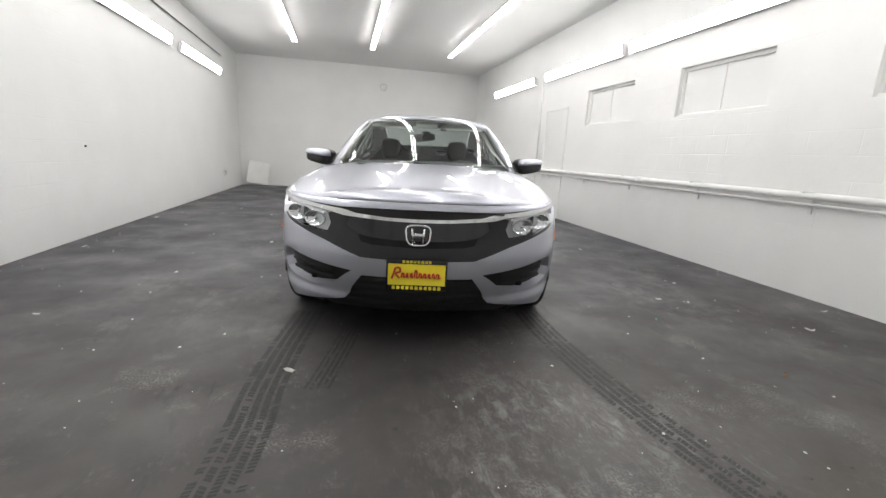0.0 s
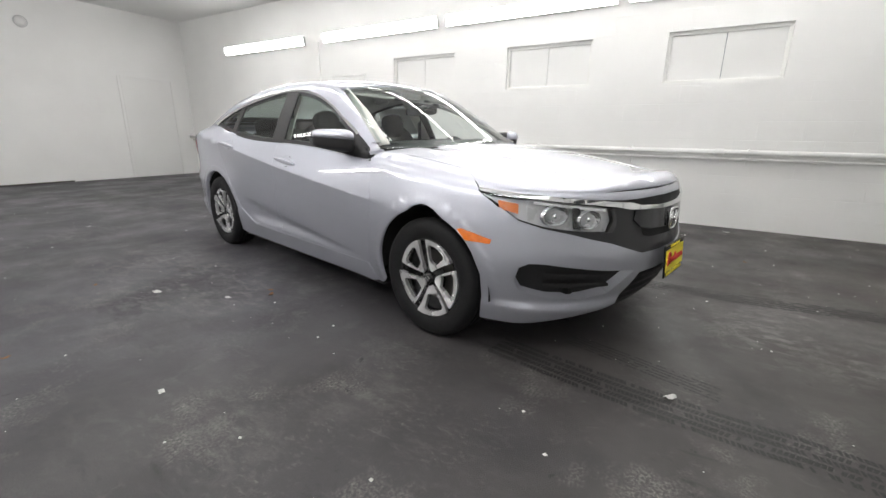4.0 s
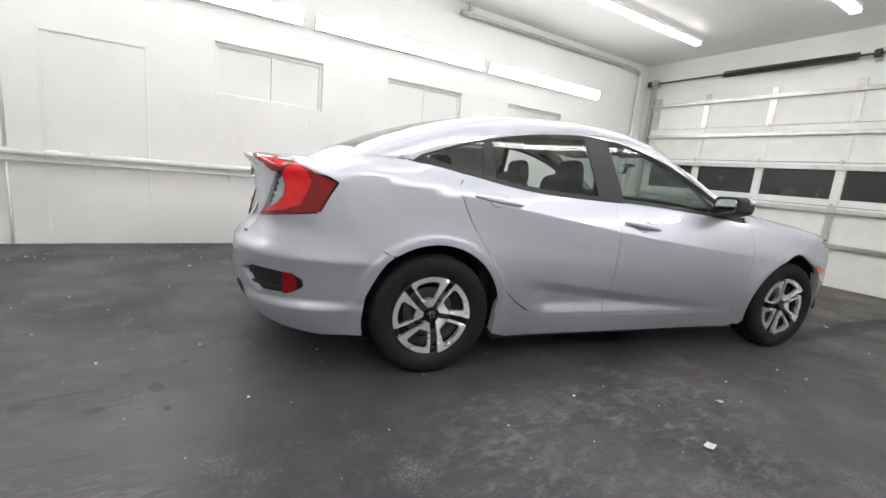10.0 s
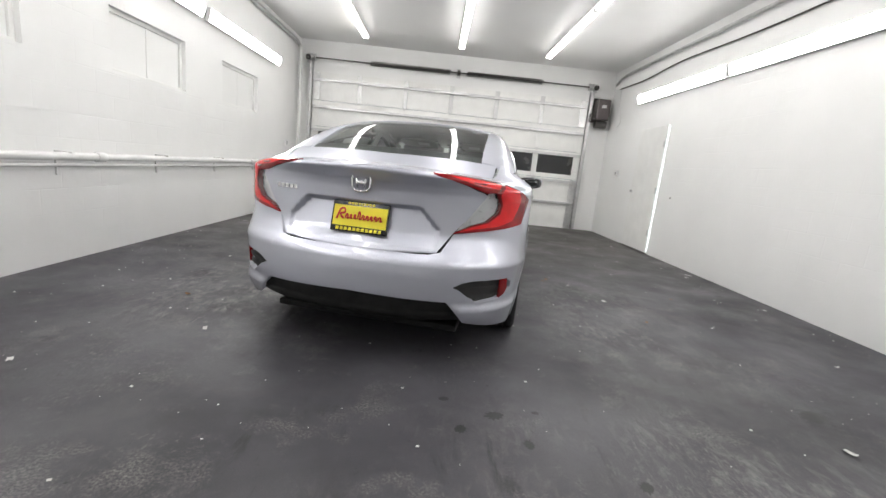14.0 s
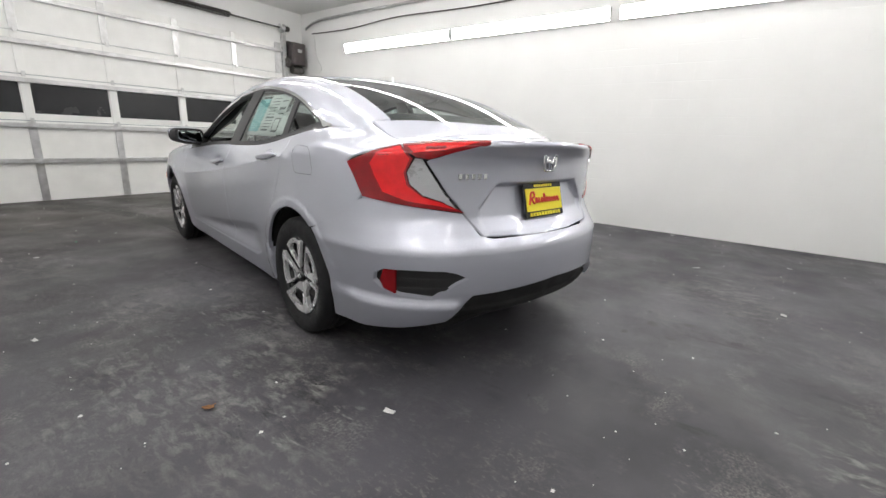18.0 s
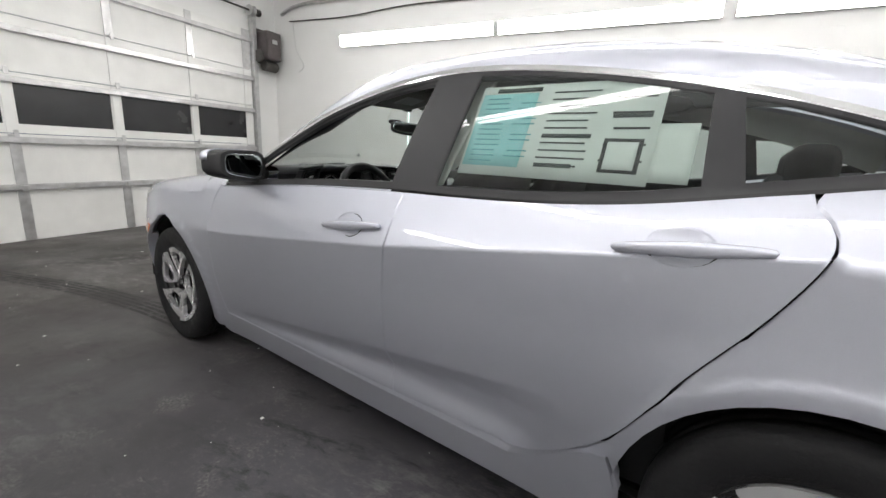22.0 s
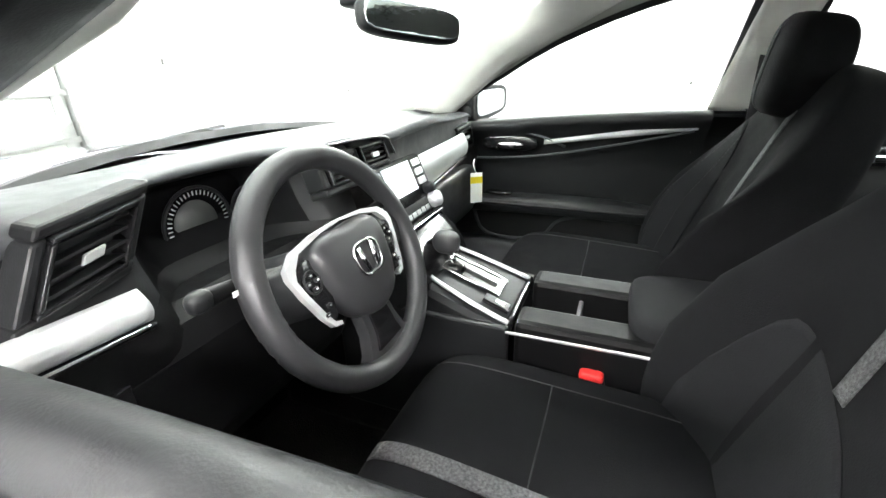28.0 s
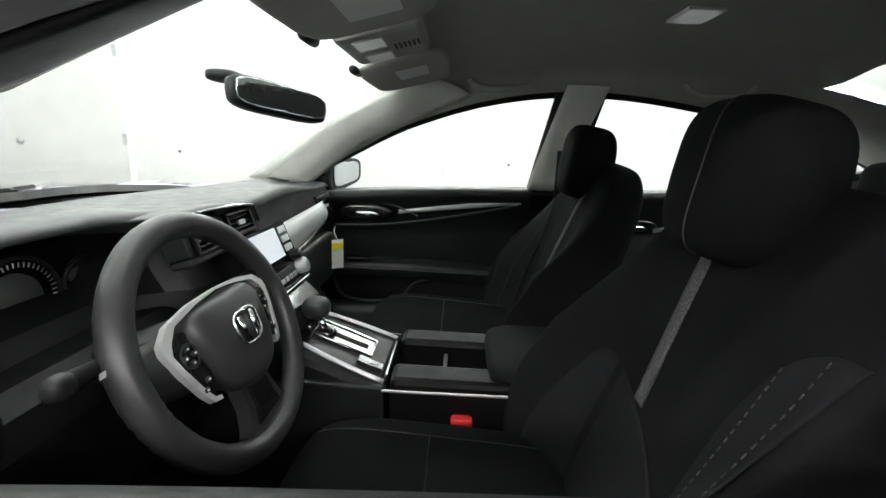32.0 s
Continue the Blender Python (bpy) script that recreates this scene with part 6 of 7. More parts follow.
# floor, bulkhead, rear shelf
box_part("cabin_floor", (-1.05, -0.72, 0.215), (0.95, 0.72, 0.245), M_CARPET, car, "", 0.01)
box_part("fire_wall", (0.85, -0.74, 0.247), (0.95, 0.74, 0.90), M_CARPET, car, "", 0.01)
box_part("floor_tunnel", (-1.0, -0.12, 0.247), (0.84, 0.12, 0.40), M_CARPET, car, "", 0.03)
box_part("parcel_shelf", (-1.80, -0.62, 0.98), (-1.12, 0.62, 1.005), M_FABRIC, car, "", 0.008)

# dashboard: a swept section, with a brow over the dials
def dash_section(y):
    a = abs(y) / 0.74
    b = math.exp(-((y - 0.355) / 0.15) ** 6)
    back = 1.0 - 0.24 * a * a
    face = 0.545 + 0.070 * b + 0.028 * float(sstep(0.0, 0.5, -y)) - 0.015 * math.exp(-(y / 0.15) ** 4)
    lift = 0.006 * b - 0.022 * float(sstep(0.30, 0.62, -y))
    return [(back, 0.960), (back - 0.10, 0.980), (0.82 - 0.06 * a, 0.990), (0.70, 0.997 + lift), (face + 0.05, 0.999 + lift), (face + 0.015, 0.995 + lift), (face, 0.984 + lift),
            (face + 0.010 + 0.07 * b, 0.966), (face + 0.010 + 0.08 * b, 0.935), (face + 0.075 * b, 0.90), (face - 0.012 + 0.045 * b, 0.86), (face - 0.030, 0.82), (face - 0.02, 0.77), (face + 0.01, 0.70), (face + 0.07, 0.60), (face + 0.16, 0.48)]


ND = 72
ys = [-0.735 + 1.47 * i / ND for i in range(ND + 1)]
secs = [dash_section(y) for y in ys]
ns = len(secs[0])


def dash_piece(name, j0, j1, material, label):
    vs = [(x, y, z) for y, sec in zip(ys, secs) for x, z in sec[j0:j1 + 1]]
    k = j1 - j0 + 1
    fs = [(i * k + j, (i + 1) * k + j, (i + 1) * k + j + 1, i * k + j + 1) for i in range(ND) for j in range(k - 1)]
    return mesh_obj(name, vs, fs, material, dash if dash else car, label, True)


dash = None
dash = dash_piece("dashboard", 0, 7, M_SOFT, "dark grey soft-touch dashboard")
dash_piece("dash_face", 10, ns - 1, M_BLACKF, "black lower dashboard")


def dash_patch(name, j0, j1, y0, y1, material, label):
    keep = [(y, sec) for y, sec in zip(ys, secs) if y0 - 1e-6 <= y <= y1 + 1e-6]
    vs = [(x, y, z) for y, sec in keep for x, z in sec[j0:j1 + 1]]
    k = j1 - j0 + 1
    fs = [(i * k + j, (i + 1) * k + j, (i + 1) * k + j + 1, i * k + j + 1) for i in range(len(keep) - 1) for j in range(k - 1)]
    return mesh_obj(name, vs, fs, material, dash, label, True)


dash_patch("dash_upper_face", 7, 10, ys[0], ys[46], M_TRIMB, "black upper dashboard face")
# recess colour carries the shade that the brow casts into it
dash_patch("dial_recess", 7, 10, ys[46], ys[61], M_CAVE_SHADE, "instrument recess, black from painted brow shade")
dash_patch("dash_upper_face", 7, 10, ys[61], ys[-1], M_TRIMB, "black upper dashboard face")
# bright trims either side
for y0, y1, z0, z1, x0, x1 in ((0.70, 0.555, 0.912, 0.896, 0.505, 0.530), (-0.095, -0.58, 0.927, 0.922, 0.500, 0.550)):
    h0, h1 = (0.030, 0.034) if y0 > 0 else (0.085, 0.068)
    sheet("trim_strip", lambda u, v: (x0 + (x1 - x0) * u - 0.012 * math.sin(math.pi * v) - 0.012 * v, y0 + (y1 - y0) * u, z0 + (z1 - z0) * u - (h0 + (h1 - h0) * u) * v), 12, 6, M_SILVT, dash, "brushed silver dash trim", 0.006)
    sheet("trim_bead", lambda u, v: (x0 + (x1 - x0) * u - 0.017, y0 + (y1 - y0) * u, z0 + (z1 - z0) * u - (h0 + (h1 - h0) * u) - 0.004 - 0.007 * v), 12, 1, M_CHROME, dash, "", 0.004)


def vent(c, w, h, m, name="air_vent"):
    """A framed air vent with slats and a thumb tab; faces -x."""
    mm = Matrix.Translation(c) @ m
    bm = bmesh.new()
    for lo, hi in (((-0.012, -w, h - 0.006), (0.03, w, h)), ((-0.012, -w, -h), (0.03, w, -h + 0.006)), ((-0.012, -w, -h + 0.0061), (0.03, -w + 0.006, h - 0.0061)), ((-0.012, w - 0.006, -h + 0.0061), (0.03, w, h - 0.0061))):
        add_box(bm, lo, hi, 0.002, mm)
    v = part(name, bm, M_GLOSSB, dash, "black slatted air vent")
    bm = bmesh.new()
    for lo, hi in (((-0.004, -w - 0.016, h + 0.0005), (0.04, w + 0.016, h + 0.014)), ((-0.004, -w - 0.016, -h - 0.014), (0.04, w + 0.016, -h - 0.0005)), ((-0.004, -w - 0.016, -h), (0.04, -w - 0.0005, h)), ((-0.004, w + 0.0005, -h), (0.04, w + 0.016, h))):
        add_box(bm, lo, hi, 0.004, mm)
    part("vent_bezel", bm, M_TRIMB, v)
    box_part("vent_back", (0.028, -w + 0.006, -h + 0.006), (0.030, w - 0.006, h - 0.006), M_UNDER, v, "", 0, mm)
    n = max(3, int(h / 0.0085))
    for k in range(n):
        z = -h + 0.006 + (2 * h - 0.012) * (k + 0.5) / n
        box_part("slat", (-0.006, -w + 0.0065, z - 0.0016), (0.018, w - 0.0065, z + 0.0016), M_TRIMB, v, "", 0, mm @ pose(0, 0, 0, 0, 8, 0))
    box_part("thumb_tab", (-0.012, -0.012, -0.006), (-0.0065, 0.012, 0.004), M_SILVT, v, "", 0.001, mm)
    return v


slant = Matrix(((1, -0.26, 0.05, 0), (0, 1, -0.55, 0), (0, -0.08, 1, 0), (0, 0, 0, 1)))
vent((0.530, 0.585, 0.955), 0.050, 0.034, slant)
vent((0.516, 0.168, 0.951), 0.043, 0.022, pose(0, 0, 0, 0, 18, 0))
vent((0.520, 0.050, 0.960), 0.048, 0.023, pose(0, 0, 0, 0, 18, 0))
# hooded cowl over the centre vents, with a bright edge
arc = spline([(0.528, 0.235, 0.992), (0.512, 0.19, 1.001), (0.505, 0.08, 0.999), (0.507, 0.010, 0.989), (0.520, -0.030, 0.968), (0.536, -0.075, 0.940)], 6)
sheet("vent_cowl", lambda u, v: tuple(np.array(arc[min(len(arc) - 1, int(round(u * (len(arc) - 1))))]) + (0.10 * v, 0, 0.003 - 0.012 * v * v)), len(arc) - 1, 4, M_SOFT, dash, "grey soft-touch vent cowl", 0.004)
tube_part("cowl_edge", [(x - 0.002, y, z + 0.002) for x, y, z in arc], 0.0026, M_CHROME, dash, "thin chrome edge", 6)
vent((0.560, -0.640, 0.900), 0.030, 0.028, pose(0, 0, 0, -8, 6, -14))
# instrument cluster, shade of the brow put into the panel's black
cl = blob_part("dial_panel", (0.705, 0.325, 0.892), (0.02, 0.165, 0.070), M_CAVE_SHADE, dash, "instrument panel with dials, black from painted brow shade", 5)
for y, r in ((0.352, 0.062), (0.245, 0.038)):
    tube_part("dial_ring", [(0.676, y + r * math.cos(t), 0.892 + r * math.sin(t)) for t in np.linspace(0, 2 * math.pi, 41)[:-1]], 0.003, M_TRIMB, cl, "", 6, True)
    part("dial_face", add_lathe(bmesh.new(), [(0, -0.001), (r * 0.62, -0.001), (r * 0.64, 0.004)], 28, "x", (0.680, y, 0.892)), M_DIAL, cl, "", True)
    for t in np.linspace(-0.5, math.pi + 0.5, 31) if r > 0.05 else ():
        c, q = math.cos(t), math.sin(t)
        tube_part("dial_tick", [(0.675, y + (r - 0.006) * c, 0.892 + (r - 0.006) * q), (0.675, y + (r - 0.013) * c, 0.892 + (r - 0.013) * q)], 0.0010, M_WHITEMARK, cl, "", 4)
# centre stack
stack = Matrix.Translation((0.468, 0.0, 0.880)) @ pose(0, 0, 0, 0, 22, 0)
cs = part("centre_console_panel", add_box(bmesh.new(), (0, -0.118, -0.085), (0.09, 0.118, 0.066), 0.012, stack), M_GLOSSB, dash, "gloss black centre stack with screen and knobs")
box_part("screen", (-0.003, -0.045, -0.012), (0.0005, 0.072, 0.056), M_SCREEN, cs, "lit pale blue screen", 0.001, stack)
for k in range(3):
    box_part("key", (-0.004, 0.082, -0.006 + 0.022 * k), (0.0005, 0.108, 0.010 + 0.022 * k), M_SILVT, cs, "", 0.002, stack)
    box_part("key", (-0.004, -0.095, -0.006 + 0.022 * k), (0.0005, -0.060, 0.010 + 0.022 * k), M_SILVT, cs, "", 0.002, stack)
for y, z, r in ((-0.078, -0.020, 0.013), (0.088, -0.050, 0.017), (-0.088, -0.052, 0.019)):
    part("knob", add_lathe(bmesh.new(), [(0, -0.022), (r * 0.85, -0.022), (r, -0.018), (r, 0.0)], 20, "x", (0, y, z)), M_SILVT if r > 0.015 else M_TRIMB, cs, "", True).data.transform(stack)
box_part("climate_panel", (-0.004, -0.062, -0.068), (0.0005, 0.062, -0.036), M_TRIMB, cs, "", 0.002, stack)
for k in range(5):
    box_part("climate_button", (-0.0065, -0.055 + 0.0225 * k, -0.064), (-0.0045, -0.038 + 0.0225 * k, -0.053), M_SILVT, cs, "", 0.001, stack)
box_part("lower_bead", (-0.008, -0.112, -0.086), (0.004, 0.112, -0.080), M_CHROME, cs, "", 0.002, stack)
# shift console and armrest
tilt = Matrix.Translation((0.196, 0.0, 0.643)) @ pose(0, 0, 0, 0, -20.5, 0)
sc_ = part("shift_console", add_box(bmesh.new(), (0.0, -0.116, -0.11), (0.215, 0.116, 0.0), 0.020, tilt), M_TRIMB, dash, "black shift console with silver edges")
for s in (1, -1):
    sheet("silver_edge", lambda u, v: tilt @ Vector((0.012 + 0.185 * u, s * (0.108 - (0.010 - 0.003 * u) * v - 0.020 * u * u), 0.002 + 0.006 * math.sin(math.pi * v))), 10, 6, M_SILVT, sc_, "", 0.004)
sheet("front_edge", lambda u, v: tilt @ Vector((0.004 + 0.012 * v, -0.105 + 0.21 * u, 0.001 + 0.006 * math.sin(math.pi * v))), 8, 4, M_GLOSSB, sc_, "", 0.004)
box_part("gate", (0.055, -0.045, 0.0005), (0.195, 0.030, 0.004), M_GLOSSB, sc_, "", 0.001, tilt)
box_part("gate_slot", (0.07, -0.014, 0.0042), (0.185, 0.004, 0.005), M_UNDER, sc_, "", 0, tilt)
tube_part("gate_frame", [tuple(tilt @ Vector(p)) for p in ((0.055, -0.045, 0.005), (0.195, -0.045, 0.005), (0.195, 0.030, 0.005), (0.055, 0.030, 0.005))], 0.003, M_CHROME, sc_, "", 6, True)
box_part("brake_switch", (0.022, 0.045, 0.0005), (0.080, 0.074, 0.010), M_GLOSSB, sc_, "", 0.002, tilt)
box_part("brake_mark", (0.035, 0.052, 0.0102), (0.055, 0.064, 0.011), M_WHITEMARK, sc_, "", 0, tilt)
tube_part("shift_stem", [(0.355, 0.0, 0.695), (0.372, 0.0, 0.748)], 0.009, M_CHROME, sc_, "", 12)
blob_part("shift_boot", (0.358, 0.0, 0.702), (0.026, 0.024, 0.016), M_GLOSSB, sc_, "", 2.6)
blob_part("shift_knob", (0.377, 0.002, 0.765), (0.031, 0.026, 0.025), M_LEATHER, sc_, "black shift knob", 2.6, None, 20, 12)
box_part("console_side", (-0.38, 0.052, 0.38), (0.190, 0.126, 0.672), M_BLACKF, dash, "", 0.012)
box_part("console_side", (-0.38, -0.126, 0.38), (0.190, -0.052, 0.672), M_BLACKF, dash, "", 0.012)
box_part("cup_well", (-0.38, -0.0515, 0.38), (0.190, 0.0515, 0.575), M_BLACKF, dash, "black cup well", 0.004)
box_part("well_divider", (0.075, -0.050, 0.577), (0.085, 0.050, 0.645), M_SOFT, dash, "", 0.003)
sheet("console_line", lambda u, v: (0.27 - 0.62 * u, 0.1285, 0.648 + 0.010 * u - 0.006 * v), 6, 1, M_SILVT, dash, "", 0.002)
blob_part("centre_armrest", (-0.185, 0.0, 0.678), (0.175, 0.122, 0.030), M_FABRIC2, dash, "black centre armrest lid", 5.0, None, 28, 12)
sheet("console_neck", lambda u, v: (0.475 - 0.10 * v - 0.02 * math.sin(math.pi * v), -0.118 + 0.236 * u, 0.815 - 0.115 * v), 10, 8, M_GLOSSB, dash, "", 0.01)
for s in (1, -1):
    box_part("console_cheek", (0.20, s * 0.122 - 0.008, 0.36), (0.60, s * 0.122 + 0.008, 0.655), M_TRIMB, dash, "", 0.006)
    sheet("cheek_top", lambda u, v: (0.47 - 0.095 * v + 0.12 * u, s * 0.1215, 0.82 - 0.12 * v - 0.10 * u * v), 6, 6, M_TRIMB, dash, "", 0.014)
# lower dash on the driver's side, with a switch panel
bm = bmesh.new()
add_box(bm, (0.52, 0.16, 0.60), (0.70, 0.73, 0.84), 0.05)
part("knee_panel", bm, M_BLACKF, dash)
for k in range(3):
    box_part("blank_switch", (0.512, 0.60 + 0.036 * k, 0.77), (0.522, 0.632 + 0.036 * k, 0.802), M_GLOSSB, dash, "", 0.002)
for z in (0.778, 0.794):
    box_part("switch_mark", (0.5105, 0.680, z - 0.004), (0.5115, 0.696, z + 0.003), M_WHITEMARK, dash)
blob_part("glovebox", (0.555, -0.40, 0.735), (0.05, 0.23, 0.085), M_TRIMB, dash, "", 6)
# steering wheel
SW = Matrix.Translation((0.395, 0.335, 0.855)) @ pose(0, 0, 0, 0, 24, 0) @ Matrix.Scale(0.945, 4)
swl = part("steering_wheel", add_tube(bmesh.new(), [(0, 0.180 * math.cos(t), 0.176 * math.sin(t)) for t in np.linspace(0, 2 * math.pi, 65)[:-1]], 0.0195, 14, True), M_LEATHER, car, "black three-spoke steering wheel with silver trim", True)
swl.data.transform(SW)
blob_part("airbag_pad", (-0.006, 0, -0.004), (0.032, 0.084, 0.074), M_LEATHER, swl, "", 3.2, SW, 30, 18, lambda q: (q.x, q.y * (0.98 + 0.20 * q.z / 0.074), q.z - 0.010 * (1 - abs(q.y) / 0.09)))
FACE = SW @ Matrix(((0, 0, -1, 0), (1, 0, 0, 0), (0, 1, 0, 0), (0, 0, 0, 1)))
for s in (1, -1):
    sheet("spoke", lambda u, v: SW @ Vector((0.014 - 0.010 * math.sin(math.pi * v), s * (0.062 + 0.112 * u), 0.044 - 0.090 * v * (1 - 0.35 * u) + 0.004 * u)), 8, 6, M_TRIMB, swl, "", 0.018)
    bez = [(0.004, 0.072), (0.06, 0.069), (0.11, 0.059), (0.146, 0.042), (0.149, 0.030), (0.140, -0.002), (0.124, -0.042), (0.112, -0.060), (0.096, -0.064), (0.095, -0.058), (0.107, -0.054), (0.115, -0.040), (0.130, -0.002), (0.137, 0.022), (0.130, 0.036), (0.100, 0.053), (0.05, 0.064), (0.004, 0.068)]
    plate2d("silver_bezel", [(s * u * (0.9 if v < 0.05 else 1), v) for u, v in bez][::s], [], 0.010, lambda u, v: 0.014 + 0.006 * max(0, 1 - abs(u) / 0.15), M_SILVT, swl, "silver spoke bezel", 0.012, FACE)
    pod = [(0.090, 0.042), (0.120, 0.031), (0.125, 0.018), (0.113, -0.022), (0.100, -0.054), (0.084, -0.050), (0.074, -0.01), (0.078, 0.03)]
    plate2d("button_pod", [(s * u, v) for u, v in pod][::s], [], 0.010, lambda u, v: 0.013, M_GLOSSB, swl, "", 0.015, FACE)
    part("button_ring", add_tube(bmesh.new(), [tuple(SW @ Vector((-0.015, s * 0.100 + 0.015 * math.cos(t), 0.010 + 0.016 * math.sin(t)))) for t in np.linspace(0, 2 * math.pi, 21)[:-1]], 0.0018, 6, True), M_TRIMB, swl, "", True)
    for y, z in ((0.100, 0.020), (0.100, 0.0), (0.091, 0.010), (0.109, 0.010), (0.092, -0.030), (0.103, -0.040)):
        blob_part("button", (-0.0145, s * y, z), (0.0025, 0.0055, 0.0035), M_TRIMB, swl, "", 3, SW, 10, 6)
        blob_part("button_mark", (-0.0172, s * y, z), (0.0006, 0.0022, 0.0012), M_WHITEMARK, swl, "", 3, SW, 8, 4)
low_sp = [(-0.036, -0.055), (0.036, -0.055), (0.040, -0.110), (0.052, -0.140), (0.078, -0.158), (0.070, -0.174), (0.030, -0.160), (0.0, -0.156), (-0.030, -0.160), (-0.070, -0.174), (-0.078, -0.158), (-0.052, -0.140), (-0.040, -0.110)]
plate2d("lower_spoke", low_sp[::-1], [], 0.022, lambda u, v: 0.006 - 0.10 * max(0, -0.11 - v), M_LEATHER, swl, "", 0.014, FACE)
plate2d("spoke_insert", [(-0.022, -0.075), (-0.026, -0.120), (-0.034, -0.143), (0.034, -0.143), (0.026, -0.120), (0.022, -0.075)], [], 0.006, lambda u, v: 0.0105 - 0.10 * max(0, -0.11 - v), M_SMOKE, swl, "", 0.014, FACE)
ring_pts = [tuple(SW @ Vector((-0.040, 0.030 * math.copysign(abs(math.cos(t)) ** 0.6, math.cos(t)), 0.001 + 0.025 * math.copysign(abs(math.sin(t)) ** 0.6, math.sin(t))))) for t in np.linspace(0, 2 * math.pi, 33)[:-1]]
tube_part("wheel_badge", ring_pts, 0.003, M_CHROME, swl, "chrome badge as a plain shape", 6, True)
for s in (-1, 1):
    tube_part("badge_bar", [tuple(SW @ Vector((-0.041, s * 0.012, -0.018))), tuple(SW @ Vector((-0.041, s * 0.017, 0.020)))], 0.0045, M_CHROME, swl, "", 6)
part("steering_column", add_tube(bmesh.new(), [(0.40, 0.355, 0.852), (0.50, 0.355, 0.81), (0.64, 0.355, 0.76)], 0.05, 16), M_TRIMB, dash, "", True)
for s, tip in ((1, (0.420, 0.560, 0.905)), (-1, (0.420, 0.170, 0.905))):
    a = (0.455, 0.355 + s * 0.04, 0.862)
    st = tube_part("stalk", spline([a, tuple((np.array(a) + tip) / 2 + (0, 0, 0.004)), tip], 5), lambda t: 0.0075 + 0.004 * t * t, M_BLACKF, dash, "", 10)
    blob_part("stalk_end", tip, (0.011, 0.014, 0.012), M_TRIMB, st, "", 2.6)
    for k in range(3):
        q = np.array(a) + (np.array(tip) - a) * (0.55 + 0.11 * k)
        box_part("stalk_mark", (q[0] - 0.0155, q[1] - 0.004, q[2] - 0.003), (q[0] - 0.0150, q[1] + 0.004, q[2] + 0.004), M_WHITEMARK, st)


# seats
def build_seat(y0, label):
    out = 1 if y0 > 0 else -1

    def cushion(q):
        u, v = q.x / 0.285, abs(q.y) / 0.25
        dip = 0.030 * math.exp(-(v / 0.66) ** 5)
        return (q.x, q.y, q.z - (dip if q.z > 0 else 0) + 0.030 * (u + 1) * 0.5)

    def on_cushion(x, y, lift=0.001):
        u, v = (x - 0.06) / 0.285, y / 0.215
        z = 0.085 * max(0.0, 1 - abs(u) ** 4.5 - abs(v) ** 4.5) ** (1 / 4.5)
        q = cushion(Vector((u * 0.285, y, z)))
        return (0.06 + q[0], y0 + y, 0.525 + q[2] + lift)

    seat = blob_part("front_seat", (0.06, y0, 0.525), (0.285, 0.215, 0.085), M_FABRIC, car, label, 4.5, None, 44, 26, cushion)

    def backrest(q):
        w, side = q.z / 0.345, abs(q.y) / 0.245
        narrow = 1 - 0.20 * max(w, 0) ** 2.2
        bolster = 0.28 * max(0, side - 0.42) ** 1.25 * (1 - 0.9 * float(sstep(-0.3, 0.75, w))) * min(1.0, max(0.0, q.x) / 0.03)
        return (q.x + bolster, q.y * narrow, q.z)

    bk = Matrix.Translation((-0.262, y0, 0.775)) @ pose(0, 0, 0, 0, -18, 0)

    def on_back(y, z, lift=0.001):
        n = 1 - 0.20 * max(z / 0.345, 0) ** 2.2
        yq = y / n
        x = 0.062 * max(0.0, 1 - abs(yq / 0.245) ** 4.2 - abs(z / 0.345) ** 4.2) ** (1 / 4.2)
        q = backrest(Vector((x, yq, z)))
        return tuple(bk @ Vector((q[0] + lift, q[1], q[2])))

    blob_part("backrest", (0, 0, 0), (0.062, 0.245, 0.345), M_FABRIC, seat, "", 4.2, bk, 60, 36, backrest)
    # one woven stripe down the back and over the cushion
    sheet("woven_stripe", lambda u, v: on_back(out * (-0.034 + 0.025 * u - 0.032 * v), -0.005 + 0.285 * v), 3, 22, M_STRIPE, seat, "grey patterned stripe", 0.002)
    if out > 0:
        sheet("cushion_stripe", lambda u, v: on_cushion(0.335 - 0.36 * v, out * (0.040 + 0.034 * u + 0.012 * v)), 3, 22, M_STRIPE, seat, "", 0.002)
    # quilted panels, a touch lighter, and their seams
    arch = spline([(0.124, -0.10, 0), (0.125, 0.03, 0), (0.136, 0.11, 0), (0.158, 0.165, 0), (0.186, 0.188, 0), (0.214, 0.192, 0)], 6)
    rim = lambda y: float(np.interp(y, [p[0] for p in arch], [p[1] for p in arch]))
    sheet("bolster_panel", lambda u, v: on_back(out * (0.125 + 0.089 * u), -0.30 + (0.30 + rim(0.125 + 0.089 * u)) * v, 0.0012), 14, 24, M_FABRIC2, seat, "", 0.0012)
    tube_part("seam", [on_back(out * p[0], p[1], 0.0010) for p in arch], 0.0014, M_FABRIC, seat, "", 4)
    for y_top, y_low, top in ((0.153, 0.168, 0.155), (0.189, 0.216, 0.182)):
        for k in range(44):
            t0, t1 = k / 44, (k + 0.55) / 44
            tube_part("stitch", [on_back(out * (y_top + (y_low - y_top) * min(1.0, 2.2 * t)), top - (0.30 + top) * t, 0.0024) for t in (t0, t1)], 0.0008, M_STITCH, seat, "", 4)
    ridge = spline([(-0.185, -0.17, 0), (-0.165, -0.06, 0), (-0.142, 0.015, 0), (-0.10, 0.012, 0), (-0.04, -0.004, 0), (0.03, -0.030, 0), (0.10, -0.075, 0)], 6)
